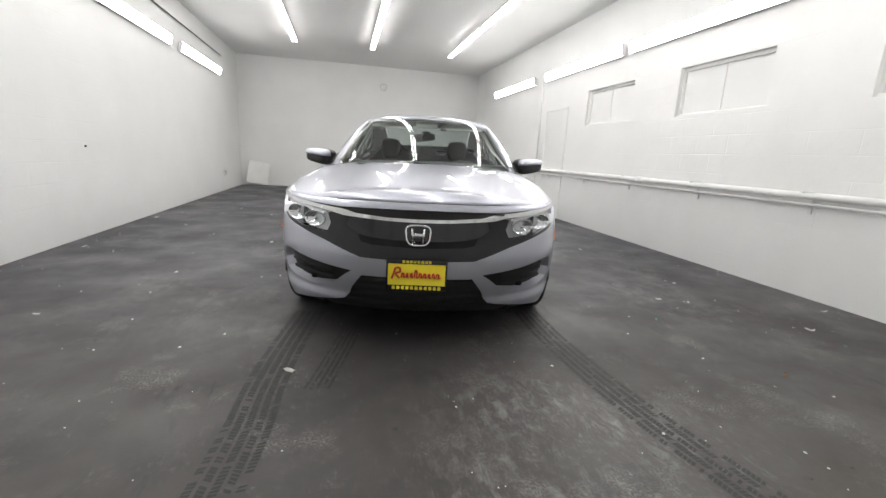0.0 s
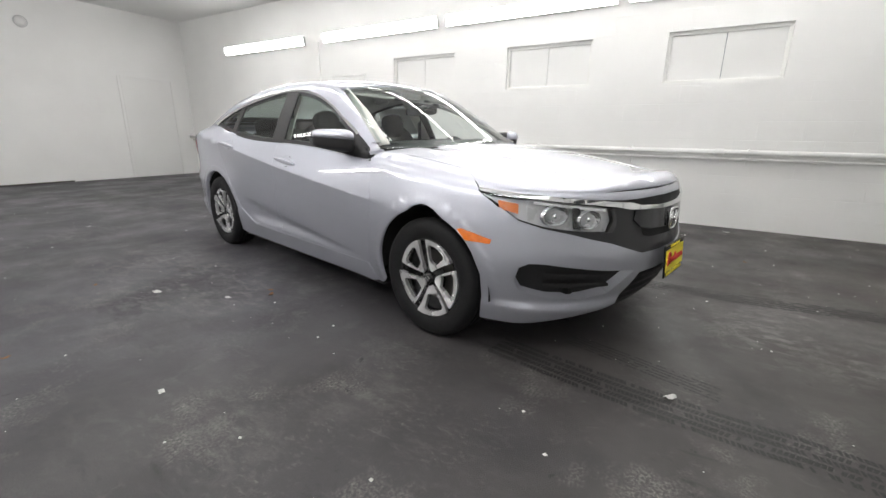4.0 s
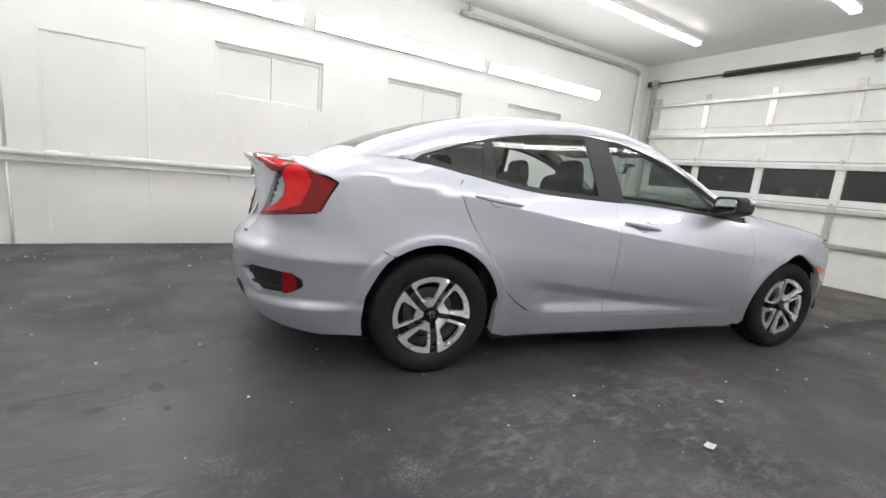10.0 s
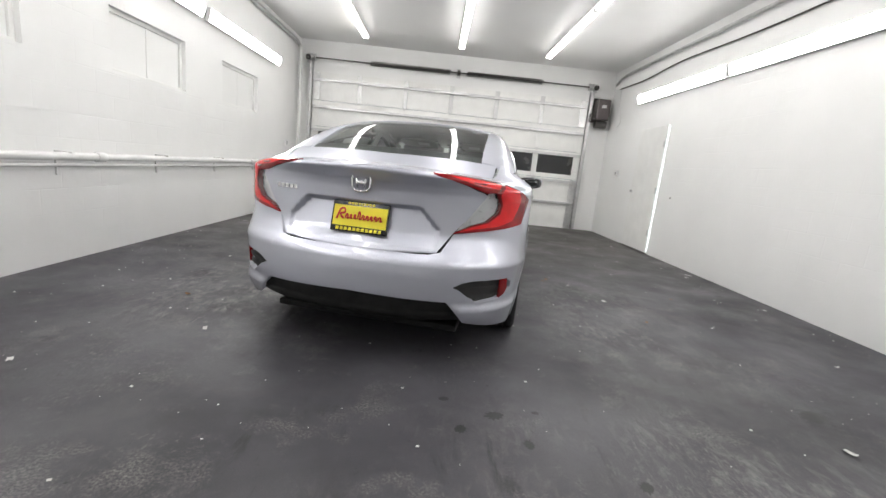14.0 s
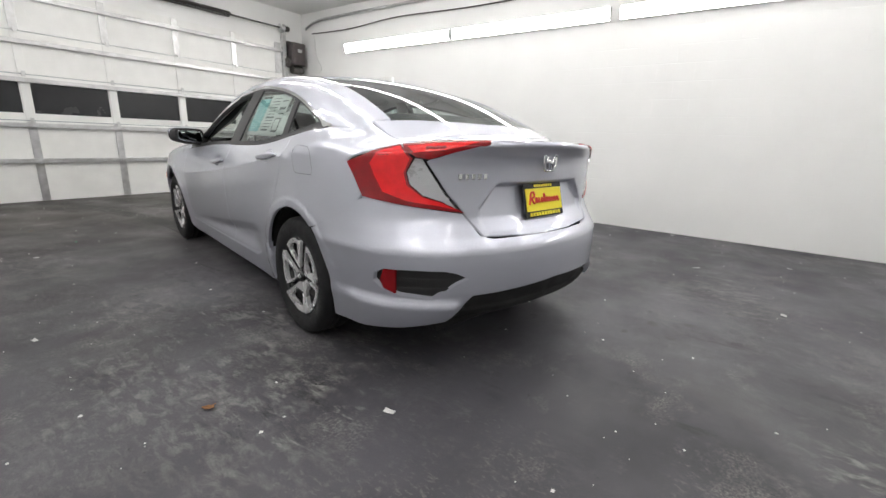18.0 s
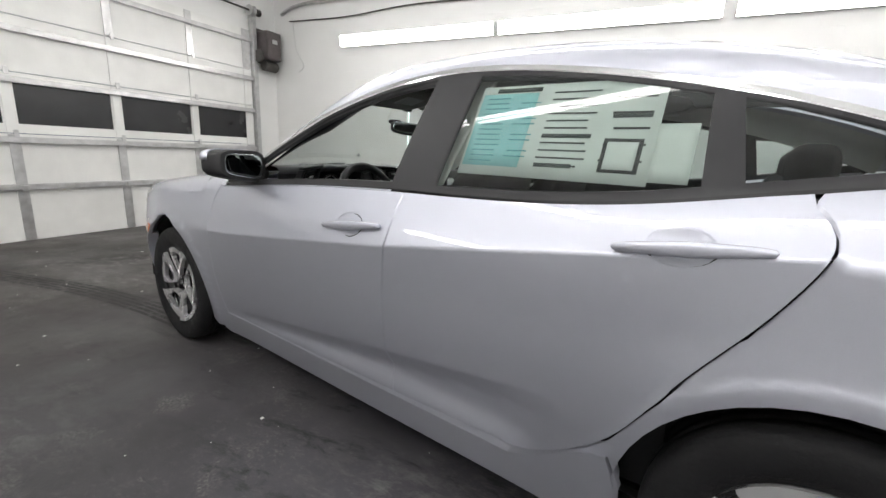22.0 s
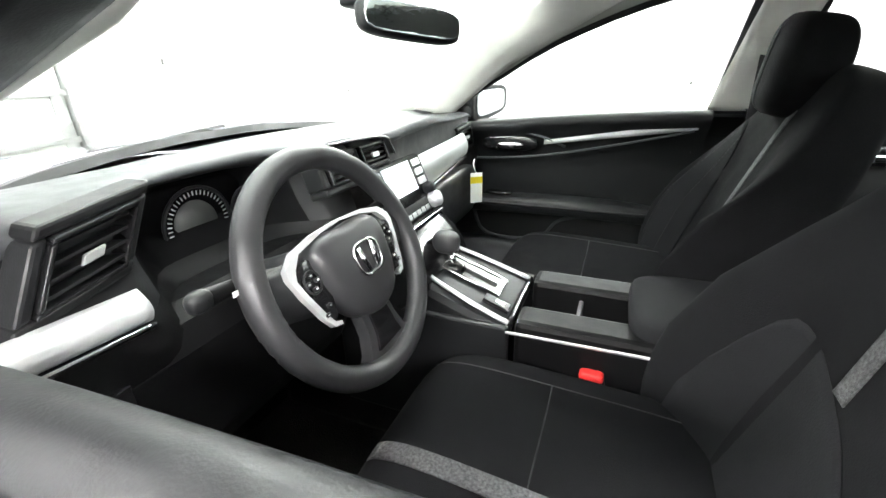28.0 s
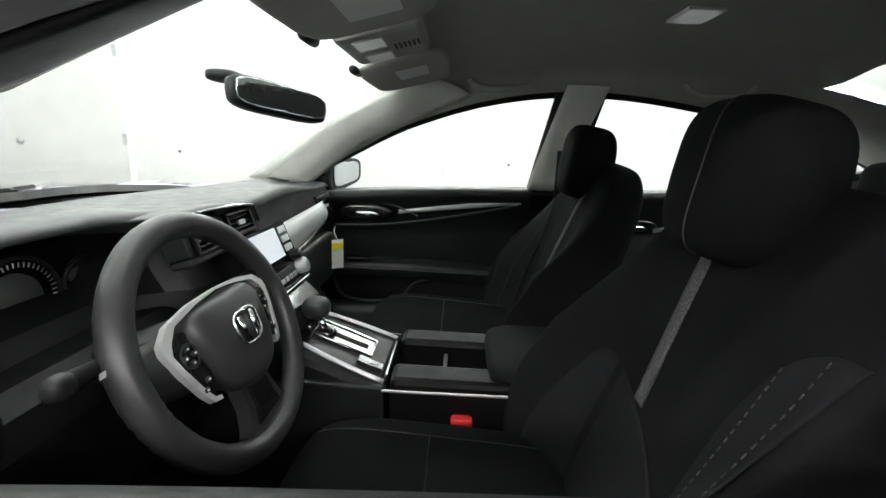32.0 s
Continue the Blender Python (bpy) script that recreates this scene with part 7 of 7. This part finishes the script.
    crest = lambda y: float(np.interp(y, [p[0] for p in ridge], [p[1] for p in ridge]))
    sheet("lumbar_panel", lambda u, v: on_back(out * (-0.185 + 0.285 * u), -0.30 + (0.30 + crest(-0.185 + 0.285 * u)) * v, 0.0012), 24, 20, M_FABRIC2, seat, "", 0.0012)
    for s in (1, -1):
        tube_part("seam", [on_cushion(0.32 - 0.50 * t, s * 0.155, 0.001) for t in np.linspace(0, 1, 22)], 0.0012, M_STITCH, seat, "", 4)
    tube_part("seam", [on_cushion(0.10, -0.155 + 0.31 * t, 0.0) for t in np.linspace(0, 1, 16)], 0.0012, M_TRIMB, seat, "", 4)
    hr = Matrix.Translation((-0.300, y0 - (0.034 if out > 0 else 0.020), 1.098)) @ pose(0, 0, 0, 0, -10, 0)

    def head(q):
        t = q.z / 0.100
        return (q.x * (1 - 0.10 * t) + 0.012 * (1 - (q.y / 0.14) ** 2) + 0.010 * t, q.y * (1 - 0.07 * max(t, 0) ** 3 - 0.20 * max(0, -t) ** 2), q.z + 0.006 * (1 - (q.y / 0.114) ** 2) * (1 if t > 0 else 0))

    blob_part("headrest", (0, 0, 0), (0.062, 0.102, 0.098), M_FABRIC, seat, "black fabric headrest with a pale seam", 4.4, hr, 48, 28, head)
    ring = []
    for a in np.linspace(-1.3, 1.9, 34):
        c, q = math.cos(a), math.sin(a)
        ring.append(tuple(hr @ Vector(head(Vector((0.0626 * math.copysign(abs(c) ** (2 / 4.4), c), out * 0.010, 0.0984 * math.copysign(abs(q) ** (2 / 4.4), q)))))))
    tube_part("headrest_seam", ring, 0.0011, M_STITCH, seat, "", 4)
    for s in (1, -1):
        tube_part("headrest_post", [(-0.305, y0 + s * 0.055, 1.03), (-0.335, y0 + s * 0.055, 0.97)], 0.006, M_CHROME, seat, "", 8)
    blob_part("side_cover", (-0.02, y0 + out * 0.262, 0.47), (0.24, 0.02, 0.05), M_TRIMB, seat, "", 4)
    if out > 0:
        box_part("side_tag", (-0.245, y0 + 0.222, 0.845), (-0.24, y0 + 0.248, 0.875), M_PAPER, seat)
    return seat


build_seat(0.36, "black fabric driver's seat with grey stripes")
build_seat(-0.36, "black fabric passenger seat with grey stripes")
rs = blob_part("rear_bench", (-0.83, 0, 0.50), (0.25, 0.66, 0.09), M_FABRIC, car, "black fabric rear bench seat", 5, None, 36, 14)
blob_part("bench_back", (0, 0, 0), (0.07, 0.66, 0.30), M_FABRIC, rs, "", 5, Matrix.Translation((-1.10, 0, 0.78)) @ pose(0, 0, 0, 0, -24, 0), 36, 14)
for y in (-0.42, 0, 0.42):
    blob_part("rear_headrest", (-1.235, y, 1.085), (0.05, 0.12, 0.065), M_FABRIC, rs, "", 3.5)
# buckles and belts
for s in (1, -1):
    bu = blob_part("belt_buckle", (0.036, s * 0.136, 0.560), (0.022, 0.012, 0.032), M_TRIMB, car, "seat belt buckle with red button", 4, pose(0, 0, 0))
    blob_part("release_button", (0.040, s * 0.136, 0.594), (0.022, 0.011, 0.010), M_BUCKLE, bu, "red release button", 4)
    sheet("seat_belt", lambda u, v: (-0.315 - 0.02 * u + 0.045 * v, s * (0.668 + 0.012 * math.sin(3 * u)), 1.22 - 0.80 * u), 10, 1, M_TRIMB, car, "black seat belt webbing", 0.003)
    blob_part("belt_anchor", (-0.315, s * 0.655, 1.235), (0.018, 0.012, 0.035), M_HEADL, car, "", 3.5)
# mirror, visors, overhead console, grab handles
MR = Matrix.Translation((0.452, -0.03, 1.206)) @ pose(0, 0, 0, 0, 8, -27) @ pose(0, 0, 0, 5, 0, 0)
rv = blob_part("rear_view_mirror", (0, 0, 0), (0.016, 0.122, 0.034), M_TRIMB, car, "black rear-view mirror", 4.0, MR, 30, 14)
blob_part("mirror_face", (-0.016, 0, 0), (0.002, 0.114, 0.028), M_MIRROR, rv, "", 4.5, MR, 26, 10)
tube_part("mirror_stem", [(0.462, -0.03, 1.210), (0.545, -0.005, 1.240)], 0.011, M_TRIMB, rv, "", 10)
blob_part("sensor_cover", (0.550, 0.0, 1.246), (0.03, 0.035, 0.012), M_TRIMB, rv, "", 3.5, pose(0, 0, 0))
for y0, y1 in ((0.13, 0.52), (-0.13, -0.52)):
    ym, hy = (y0 + y1) / 2, abs(y1 - y0) / 2
    vi = blob_part("sun_visor", (0, 0, 0), (0.112, hy, 0.010), M_HEADL, car, "pale grey sun visor with a white label", 5, Matrix.Translation((0.222, ym, 1.318)) @ pose(0, 0, 0, 0, 15, 0), 30, 8)
    box_part("visor_label", (-0.055, -0.06, -0.0125), (0.025, 0.06, -0.0105), M_PAPER, vi, "white warning label", 0, Matrix.Translation((0.222, ym - 0.05 * np.sign(ym), 1.318)) @ pose(0, 0, 0, 0, 15, 0))
    tube_part("visor_pivot", [(0.325, y0, 1.290), (0.325, y0 + 0.05 * np.sign(y0), 1.290)], 0.010, M_TRIMB, vi, "", 8)
OC = Matrix.Translation((0.225, 0.0, 1.330)) @ pose(0, 0, 0, 0, 14, 0)
oc = part("overhead_console", add_box(bmesh.new(), (-0.075, -0.105, -0.018), (0.085, 0.105, 0.03), 0.012, OC), M_HEADL, car, "pale grey overhead console with map lights")
for s in (1, -1):
    box_part("map_light", (0.0, s * 0.055 - 0.035, -0.0205), (0.055, s * 0.055 + 0.035, -0.0185), M_SILVT, oc, "bright map light lens", 0.003, OC)
for k in range(6):
    box_part("speaker_slot", (-0.06 + 0.009 * k, -0.02, -0.0195), (-0.056 + 0.009 * k, 0.02, -0.0183), M_UNDER, oc, "", 0, OC)
for s in (1, -1):
    for xa, xb in ((0.06, -0.16), (-0.62, -0.84)):
        tube_part("grab_handle", spline([(xa, s * 0.560, 1.350), (xa - 0.02, s * 0.545, 1.325), (xa - 0.06, s * 0.540, 1.315), (xb + 0.06, s * 0.540, 1.320), (xb + 0.02, s * 0.545, 1.335), (xb, s * 0.560, 1.365)], 5), 0.011, M_HEADL, car, "", 8)
box_part("dome_lamp", (-0.385, -0.045, 1.386), (-0.315, 0.045, 1.394), M_SILVT, car, "", 0.004)
# band of dots at the top of the windscreen
dots = clean(half(spline([(0.285, 0.0), (0.275, 0.25), (0.225, 0.545), (0.275, 0.535), (0.325, 0.25), (0.335, 0.0)], 5)))
panel("shade_band", "top", dots, M_PILLAR, car, "", 0.05, off=-0.008, depth=0, both=False)
# tag hanging from the glovebox
tg = empty("hanging_tag", CAR @ pose(0.468, -0.487, 0.775, 0, 0, -55), "white and yellow paper tag hanging on the dashboard", "tag")
box_part("paper", (-0.0006, -0.020, -0.065), (0.0006, 0.020, 0.035), M_PAPER, tg)
box_part("yellow_band", (-0.0016, -0.020, 0.0), (-0.0008, 0.020, 0.022), M_YELLOW, tg)
tube_part("loop", spline([(0, 0, 0.034), (0.006, 0.008, 0.06), (0.02, 0.0, 0.075)], 5), 0.0015, M_PAPER, tg, "", 5)
# price sheet inside the driver's side rear window
ps = empty("price_sheet", CAR, "pale price sheet with cyan print taped inside the rear window", "price sheet")




def slip(name, x0, x1, z0, z1, d, material, label=""):
    pts = [[(x0 + (x1 - x0) * i / 4, z0 + (z1 - z0) * j / 4) for j in range(5)] for i in range(5)]
    flat_pts = [p for row in pts for p in row]
    q = on_side(flat_pts)
    vs = [(p[0], y[1] - d, p[1]) for p, y in zip(flat_pts, q)]
    fs = [(i * 5 + j, (i + 1) * 5 + j, (i + 1) * 5 + j + 1, i * 5 + j + 1) for i in range(4) for j in range(4)]
    ob = mesh_obj(name, vs, fs, material, ps, label, True)
    md = ob.modifiers.new("thick", "SOLIDIFY")
    md.thickness = 0.0004
    return ob


slip("sheet", -0.94, -0.43, 1.035, 1.285, 0.010, M_PAPER, "pale paper sheet")
slip("cyan_block", -0.615, -0.438, 1.06, 1.262, 0.0085, M_CYAN, "cyan printed block")
rng = random.Random(4)
for k in range(11):
    z = 1.262 - 0.019 * k
    slip("text_bar", -0.79 + 0.02 * rng.random(), -0.66, z - 0.004, z, 0.0085, M_INK if k % 4 == 0 else M_STITCH)
    if k % 2:
        slip("text_bar", -0.92, -0.815 - 0.03 * rng.random(), z - 0.005, z, 0.0085, M_STITCH)
slip("label_box", -0.915, -0.825, 1.06, 1.14, 0.0085, M_STITCH)
slip("label_box", -0.905, -0.835, 1.068, 1.132, 0.0075, M_PAPER)
slip("heading_bar", -0.62, -0.48, 1.266, 1.278, 0.0085, M_INK)
M_TEAL = mat("teal_print", (0.16, 0.42, 0.46), 0.7, 0, 0.05)
for k in range(13):
    z = 1.250 - 0.0145 * k
    slip("text_bar", -0.540 + 0.012 * rng.random(), -0.458, z - 0.003, z, 0.0078, M_TEAL)
    if k % 3:
        slip("text_bar", -0.628, -0.560 - 0.012 * rng.random(), z - 0.003, z, 0.0078, M_TEAL)
for x0, x1, z in ((-0.79, -0.66, 1.150), (-0.76, -0.66, 1.075), (-0.92, -0.83, 1.20)):
    slip("heading_bar", x0, x1, z - 0.010, z, 0.0078, M_INK)
# a second, smaller slip behind the sheet's lower corner
slip("side_slip", -1.02, -0.93, 1.045, 1.175, 0.0115, M_PAPER, "small pale paper slip")


# ---- clutter on the floor and small things on the walls ----
rnd = random.Random(11)
M_SCRAP = mat("scrap_paper", (0.62, 0.62, 0.60), 0.8, 0, 0.15, 30, 0.2, 200)
M_LEAF = mat("dry_leaf", (0.25, 0.12, 0.045), 0.8, 0, 0.3, 40, 0.2, 200)
M_MARK = mat("rubber_mark", (0.017, 0.016, 0.0165), 0.55, 0, 0.3, 30, 0.2, 200)
M_OIL = mat("oil_stain", (0.014, 0.0135, 0.014), 0.4, 0, 0.3, 12, 0.1, 100)
M_GREEN = mat("green_plastic", (0.03, 0.35, 0.16), 0.4, 0, 0.1)


def crumple(size, ratio, seed):
    """A small curled, torn flake on a 4 x 3 grid, lying on z = 0."""
    r = random.Random(seed)
    vs = [((i / 3 - 0.5) * size + r.uniform(-1, 1) * size * 0.09, (j / 2 - 0.5) * size * ratio + r.uniform(-1, 1) * size * 0.09, 0.004 + size * 0.22 * r.random() * (1 if i in (0, 3) else 0.35)) for i in range(4) for j in range(3)]
    fs = [(i * 3 + j, i * 3 + 3 + j, i * 3 + 4 + j, i * 3 + 1 + j) for i in range(3) for j in range(2)]
    return vs, fs


def flake(name, x, y, size, ratio, turn, material, label, category, group):
    size *= 0.72
    vs, fs = crumple(size, ratio, int(x * 977 + y * 131))
    ob = mesh_obj(name, vs, fs, material)
    ob.matrix_basis = pose(x, y, 0.001, 0, 0, turn)
    md = ob.modifiers.new("thick", "SOLIDIFY")
    md.thickness = 0.0012
    tagged(ob, label, category, group)


SCRAPS = [(-0.187, 6.205, 0.075), (0.01, 5.73, 0.05), (2.78, 7.57, 0.06), (3.47, 5.81, 0.07), (0.35, 3.20, 0.07), (3.3, 3.9, 0.06), (3.75, 3.3, 0.08), (3.6, 4.4, 0.05), (3.1, 4.0, 0.05), (4.2, 2.9, 0.09), (4.3, 3.6, 0.08), (-1.2, 4.1, 0.045), (-0.9, 3.3, 0.06), (-1.7, 2.7, 0.09), (-1.95, 4.6, 0.10), (-1.85, 4.75, 0.07), (-0.5, 8.3, 0.07), (-1.1, 9.0, 0.06), (0.4, 8.9, 0.06), (3.4, 8.1, 0.05), (3.9, 9.3, 0.06), (-1.4, 7.3, 0.05), (-1.9, 6.0, 0.06), (-1.98, 7.9, 0.07), (-0.3, 10.2, 0.06), (2.9, 1.6, 0.05), (1.0, 1.9, 0.04), (-0.75, 5.0, 0.04)]
for x, y, size in SCRAPS:
    flake("paper_scrap", x, y, size, rnd.uniform(0.3, 0.75), rnd.uniform(0, 180), M_SCRAP, "small torn scrap of white paper on the floor", "paper scrap", "scraps on the floor")
for x, y in ((0.25, 5.62), (0.20, 5.55), (-0.35, 6.7), (3.2, 7.0), (2.9, 2.8), (-1.0, 5.9)):
    flake("dry_leaf", x, y, rnd.uniform(0.04, 0.06), 0.6, rnd.uniform(0, 180), M_LEAF, "curled brown dry leaf on the floor", "leaf", "leaves on the floor")
for x, y in ((3.7, 3.05), (2.75, 3.6)):
    flake("plastic_chip", x, y, 0.03, 0.6, 30, M_GREEN, "small green plastic chip on the floor", "chip", "chips on the floor")
# crumbs of white dust and grit, along the walls and in the open
vs, fs = [], []
for k in range(900):
    if k % 3 == 0:
        x, y = rnd.choice((X0 + abs(rnd.gauss(0, 0.25)) + 0.03, X1 - abs(rnd.gauss(0, 0.5)) - 0.03)), rnd.uniform(0.9, 13.5)
    else:
        x, y = rnd.uniform(-2.0, 4.4), rnd.uniform(1.0, 12)
    r = 0.003 + 0.007 * rnd.random() ** 3
    n = len(vs)
    a = rnd.uniform(0, 3)
    for q in range(4):
        vs.append((x + r * math.cos(a + q * 1.57) * rnd.uniform(0.6, 1.4), y + r * math.sin(a + q * 1.57), 0.0005))
    vs.append((x, y, r * 0.7))
    fs += [(n, n + 1, n + 4), (n + 1, n + 2, n + 4), (n + 2, n + 3, n + 4), (n + 3, n, n + 4)]
tagged(mesh_obj("floor_grit", vs, fs, M_SCRAP), "pale grit and crumbs scattered over the floor", "grit", "", "stuff")


def tyre_mark(path, width, label):
    """Tread blocks printed along a path, broken where the rubber skipped."""
    path = np.array(spline(path, 40))
    run = np.concatenate([[0], np.cumsum(np.hypot(*np.diff(path, axis=0).T))])
    vs, fs = [], []
    for k in range(int(run[-1] / 0.017)):
        d = k * 0.017
        x, y = np.interp(d, run, path[:, 0]), np.interp(d, run, path[:, 1])
        x2, y2 = np.interp(d + 0.01, run, path[:, 0]), np.interp(d + 0.01, run, path[:, 1])
        t = np.array((x2 - x, y2 - y))
        t = t / max(np.linalg.norm(t), 1e-9)
        nrm = np.array((-t[1], t[0]))
        for row in range(5):
            if rnd.random() < 0.06 + 0.22 * d / run[-1]:
                continue
            a = (row - 2.5) * width / 5 + 0.005
            b = a + width / 5 - 0.013
            n = len(vs)
            lean = 0.004 * (1 if row % 2 else -1)
            for w, l in ((a, 0.0 - lean), (b, lean), (b, 0.0135 + lean), (a, 0.0135 - lean)):
                q = np.array((x, y)) + nrm * w + t * (l + rnd.uniform(-0.002, 0.002))
                vs.append((q[0], q[1], 0.0015))
            fs.append((n, n + 1, n + 2, n + 3))
    tagged(mesh_obj("tyre_mark", vs, fs, M_MARK), label, "tyre mark", "tyre marks", "stuff")


tyre_mark([(0.39, 4.0), (0.30, 3.45), (0.255, 3.05), (0.24, 2.72), (0.17, 2.2), (0.02, 1.5), (-0.1, 0.75)], 0.20, "black tread print curving from the front tyre")
tyre_mark([(0.66, 3.7), (0.56, 3.3), (0.48, 3.0)], 0.13, "faint tread print on the floor")
tyre_mark([(1.87, 3.85), (1.84, 3.4), (1.86, 2.8), (1.93, 2.3), (2.08, 1.5), (2.25, 0.8)], 0.19, "dark worn tread print towards the garage door")


def stain(x, y, a, b, turn, label):
    a, b = a * 0.62, b * 0.62
    bm = bmesh.new()
    ring = [bm.verts.new((a * math.cos(t) * f, b * math.sin(t) * f, 0.0)) for t, f in [(2 * math.pi * k / 22, 1 + 0.22 * math.sin(3 * k + x * 7) + rnd.uniform(-0.12, 0.12)) for k in range(22)]]
    bm.faces.new(ring)
    ob = part("oil_stain", bm, M_OIL)
    ob.matrix_basis = pose(x, y, 0.0012, 0, 0, turn)
    tagged(ob, label, "stain", "stains on the floor", "stuff")


for x, y, a, b, t in ((1.12, 8.23, 0.07, 0.05, 20), (1.28, 8.35, 0.05, 0.04, 50), (1.0, 8.42, 0.035, 0.05, 0), (0.92, 8.18, 0.03, 0.02, 0), (1.35, 8.12, 0.04, 0.03, 10), (0.6, 8.62, 0.05, 0.04, 70), (-0.6, 8.0, 0.12, 0.08, 20), (-0.9, 8.25, 0.09, 0.06, 60), (-1.45, 3.0, 0.10, 0.03, 10), (0.2, 9.3, 0.05, 0.03, 40)):
    stain(x, y, a, b, t, "dark oily spot soaked into the floor")
# white board leaning in the back corner
lb = tagged(part("leaning_board", add_box(bmesh.new(), (-0.27, -0.012, 0.0), (0.27, 0.012, 0.60), 0.003), M_WHITE), "white painted board leaning against the back wall", "board")
lb.matrix_basis = pose(X0 + 0.42, Y1 - 0.20, 0.05, -14, 9, 8)
# round alarm and small sprinkler near the ceiling
al = empty("wall_alarm", pose(1.72, Y1, 2.86), "small white round alarm on the back wall", "alarm")
part("dome", add_lathe(bmesh.new(), [(0.0, -0.055), (0.05, -0.05), (0.075, -0.03), (0.085, -0.001)], 24, "y"), M_PIPEW, al, "", True)
part("bezel", add_lathe(bmesh.new(), [(0.086, -0.012), (0.10, -0.010), (0.10, -0.001)], 24, "y"), M_GALV, al)
# flush doors painted over: fine frames standing out of the walls
fd_ = empty("door_2", pose(3.63, Y1, 0), "painted-over flush door in the back wall", "door", "", "structure")
box_part("leaf", (-0.50, -0.010, 0.02), (0.50, -0.0005, 2.08), M_CEIL, fd_, "", 0.002)
for lo, hi in (((-0.56, -0.018, 0.0), (-0.506, -0.0005, 2.14)), ((0.506, -0.018, 0.0), (0.56, -0.0005, 2.14)), ((-0.505, -0.018, 2.086), (0.505, -0.0005, 2.14))):
    box_part("frame", lo, hi, M_WALL, fd_, "", 0.003)
tagged(part("floor_strip", add_box(bmesh.new(), (0.36, Y1 - 0.03, 0.0), (2.0, Y1 - 0.0005, 0.028), 0.003), M_RUSTY), "dark strip along the foot of the back wall", "strip")
bo = empty("blocked_opening", pose(X1, 8.86, 0), "bricked-up doorway painted white", "opening", "", "structure")
for lo, hi in (((-0.012, -0.42, 0.0), (-0.001, -0.395, 2.02)), ((-0.012, 0.395, 0.0), (-0.001, 0.42, 2.02)), ((-0.016, -0.395, 1.99), (-0.001, 0.395, 2.02))):
    box_part("jamb", lo, hi, M_WALL, bo, "", 0.003)
dp = empty("drop_pipe", pose(X1, 9.54, 0), "thin white painted conduit down the block wall", "conduit")
tube_part("pipe", [(-0.014, 0, 0.01), (-0.014, 0, 0.78)], 0.012, M_PIPEW, dp, "", 8)
tube_part("pipe", [(-0.014, 0, 0.92), (-0.014, 0, 2.6)], 0.012, M_PIPEW, dp, "", 8)
# little fixings, outlets and a hose bib
for x, y, z in ((X0, 3.49, 0.965), (X0, 6.70, 0.967)):
    sc = part("wall_bolt", add_lathe(bmesh.new(), [(0.0, -0.012), (0.010, -0.012), (0.014, -0.001)], 12, "x"), M_RUSTY)
    sc.matrix_basis = pose(x, y, z, 0, 0, 180)
    tagged(sc, "small dark bolt head in the white wall", "bolt", "wall bolts")
for x, y, z, turn, w in ((X0, 1.42, 1.30, 90, 0.035), (X0, 12.2, 0.42, 90, 0.035), (X1, 1.35, 1.25, -90, 0.035)):
    ob = empty("outlet_box", pose(x, y, z, 0, 0, turn), "small white painted outlet box on the wall", "outlet box", "outlet boxes")
    box_part("box", (-w, -0.045, -0.06), (w, -0.0005, 0.06), M_PIPEW, ob, "", 0.005)
    box_part("cover", (-w - 0.004, -0.050, -0.064), (w + 0.004, -0.0455, 0.064), M_PIPEW, ob, "", 0.002)
    box_part("socket", (-0.015, -0.0515, -0.03), (0.015, -0.0503, 0.03), M_RUSTY, ob)
hb = part("hose_bib", add_lathe(bmesh.new(), [(0, -0.04), (0.014, -0.04), (0.02, -0.02), (0.028, 0.0), (0.028, 0.03), (0, 0.035)], 16, "x"), M_GREEN)
hb.matrix_basis = pose(X1 - 0.17, 1.08, 0.88)
tagged(hb, "green valve handle at the corner of the white pipe", "valve")
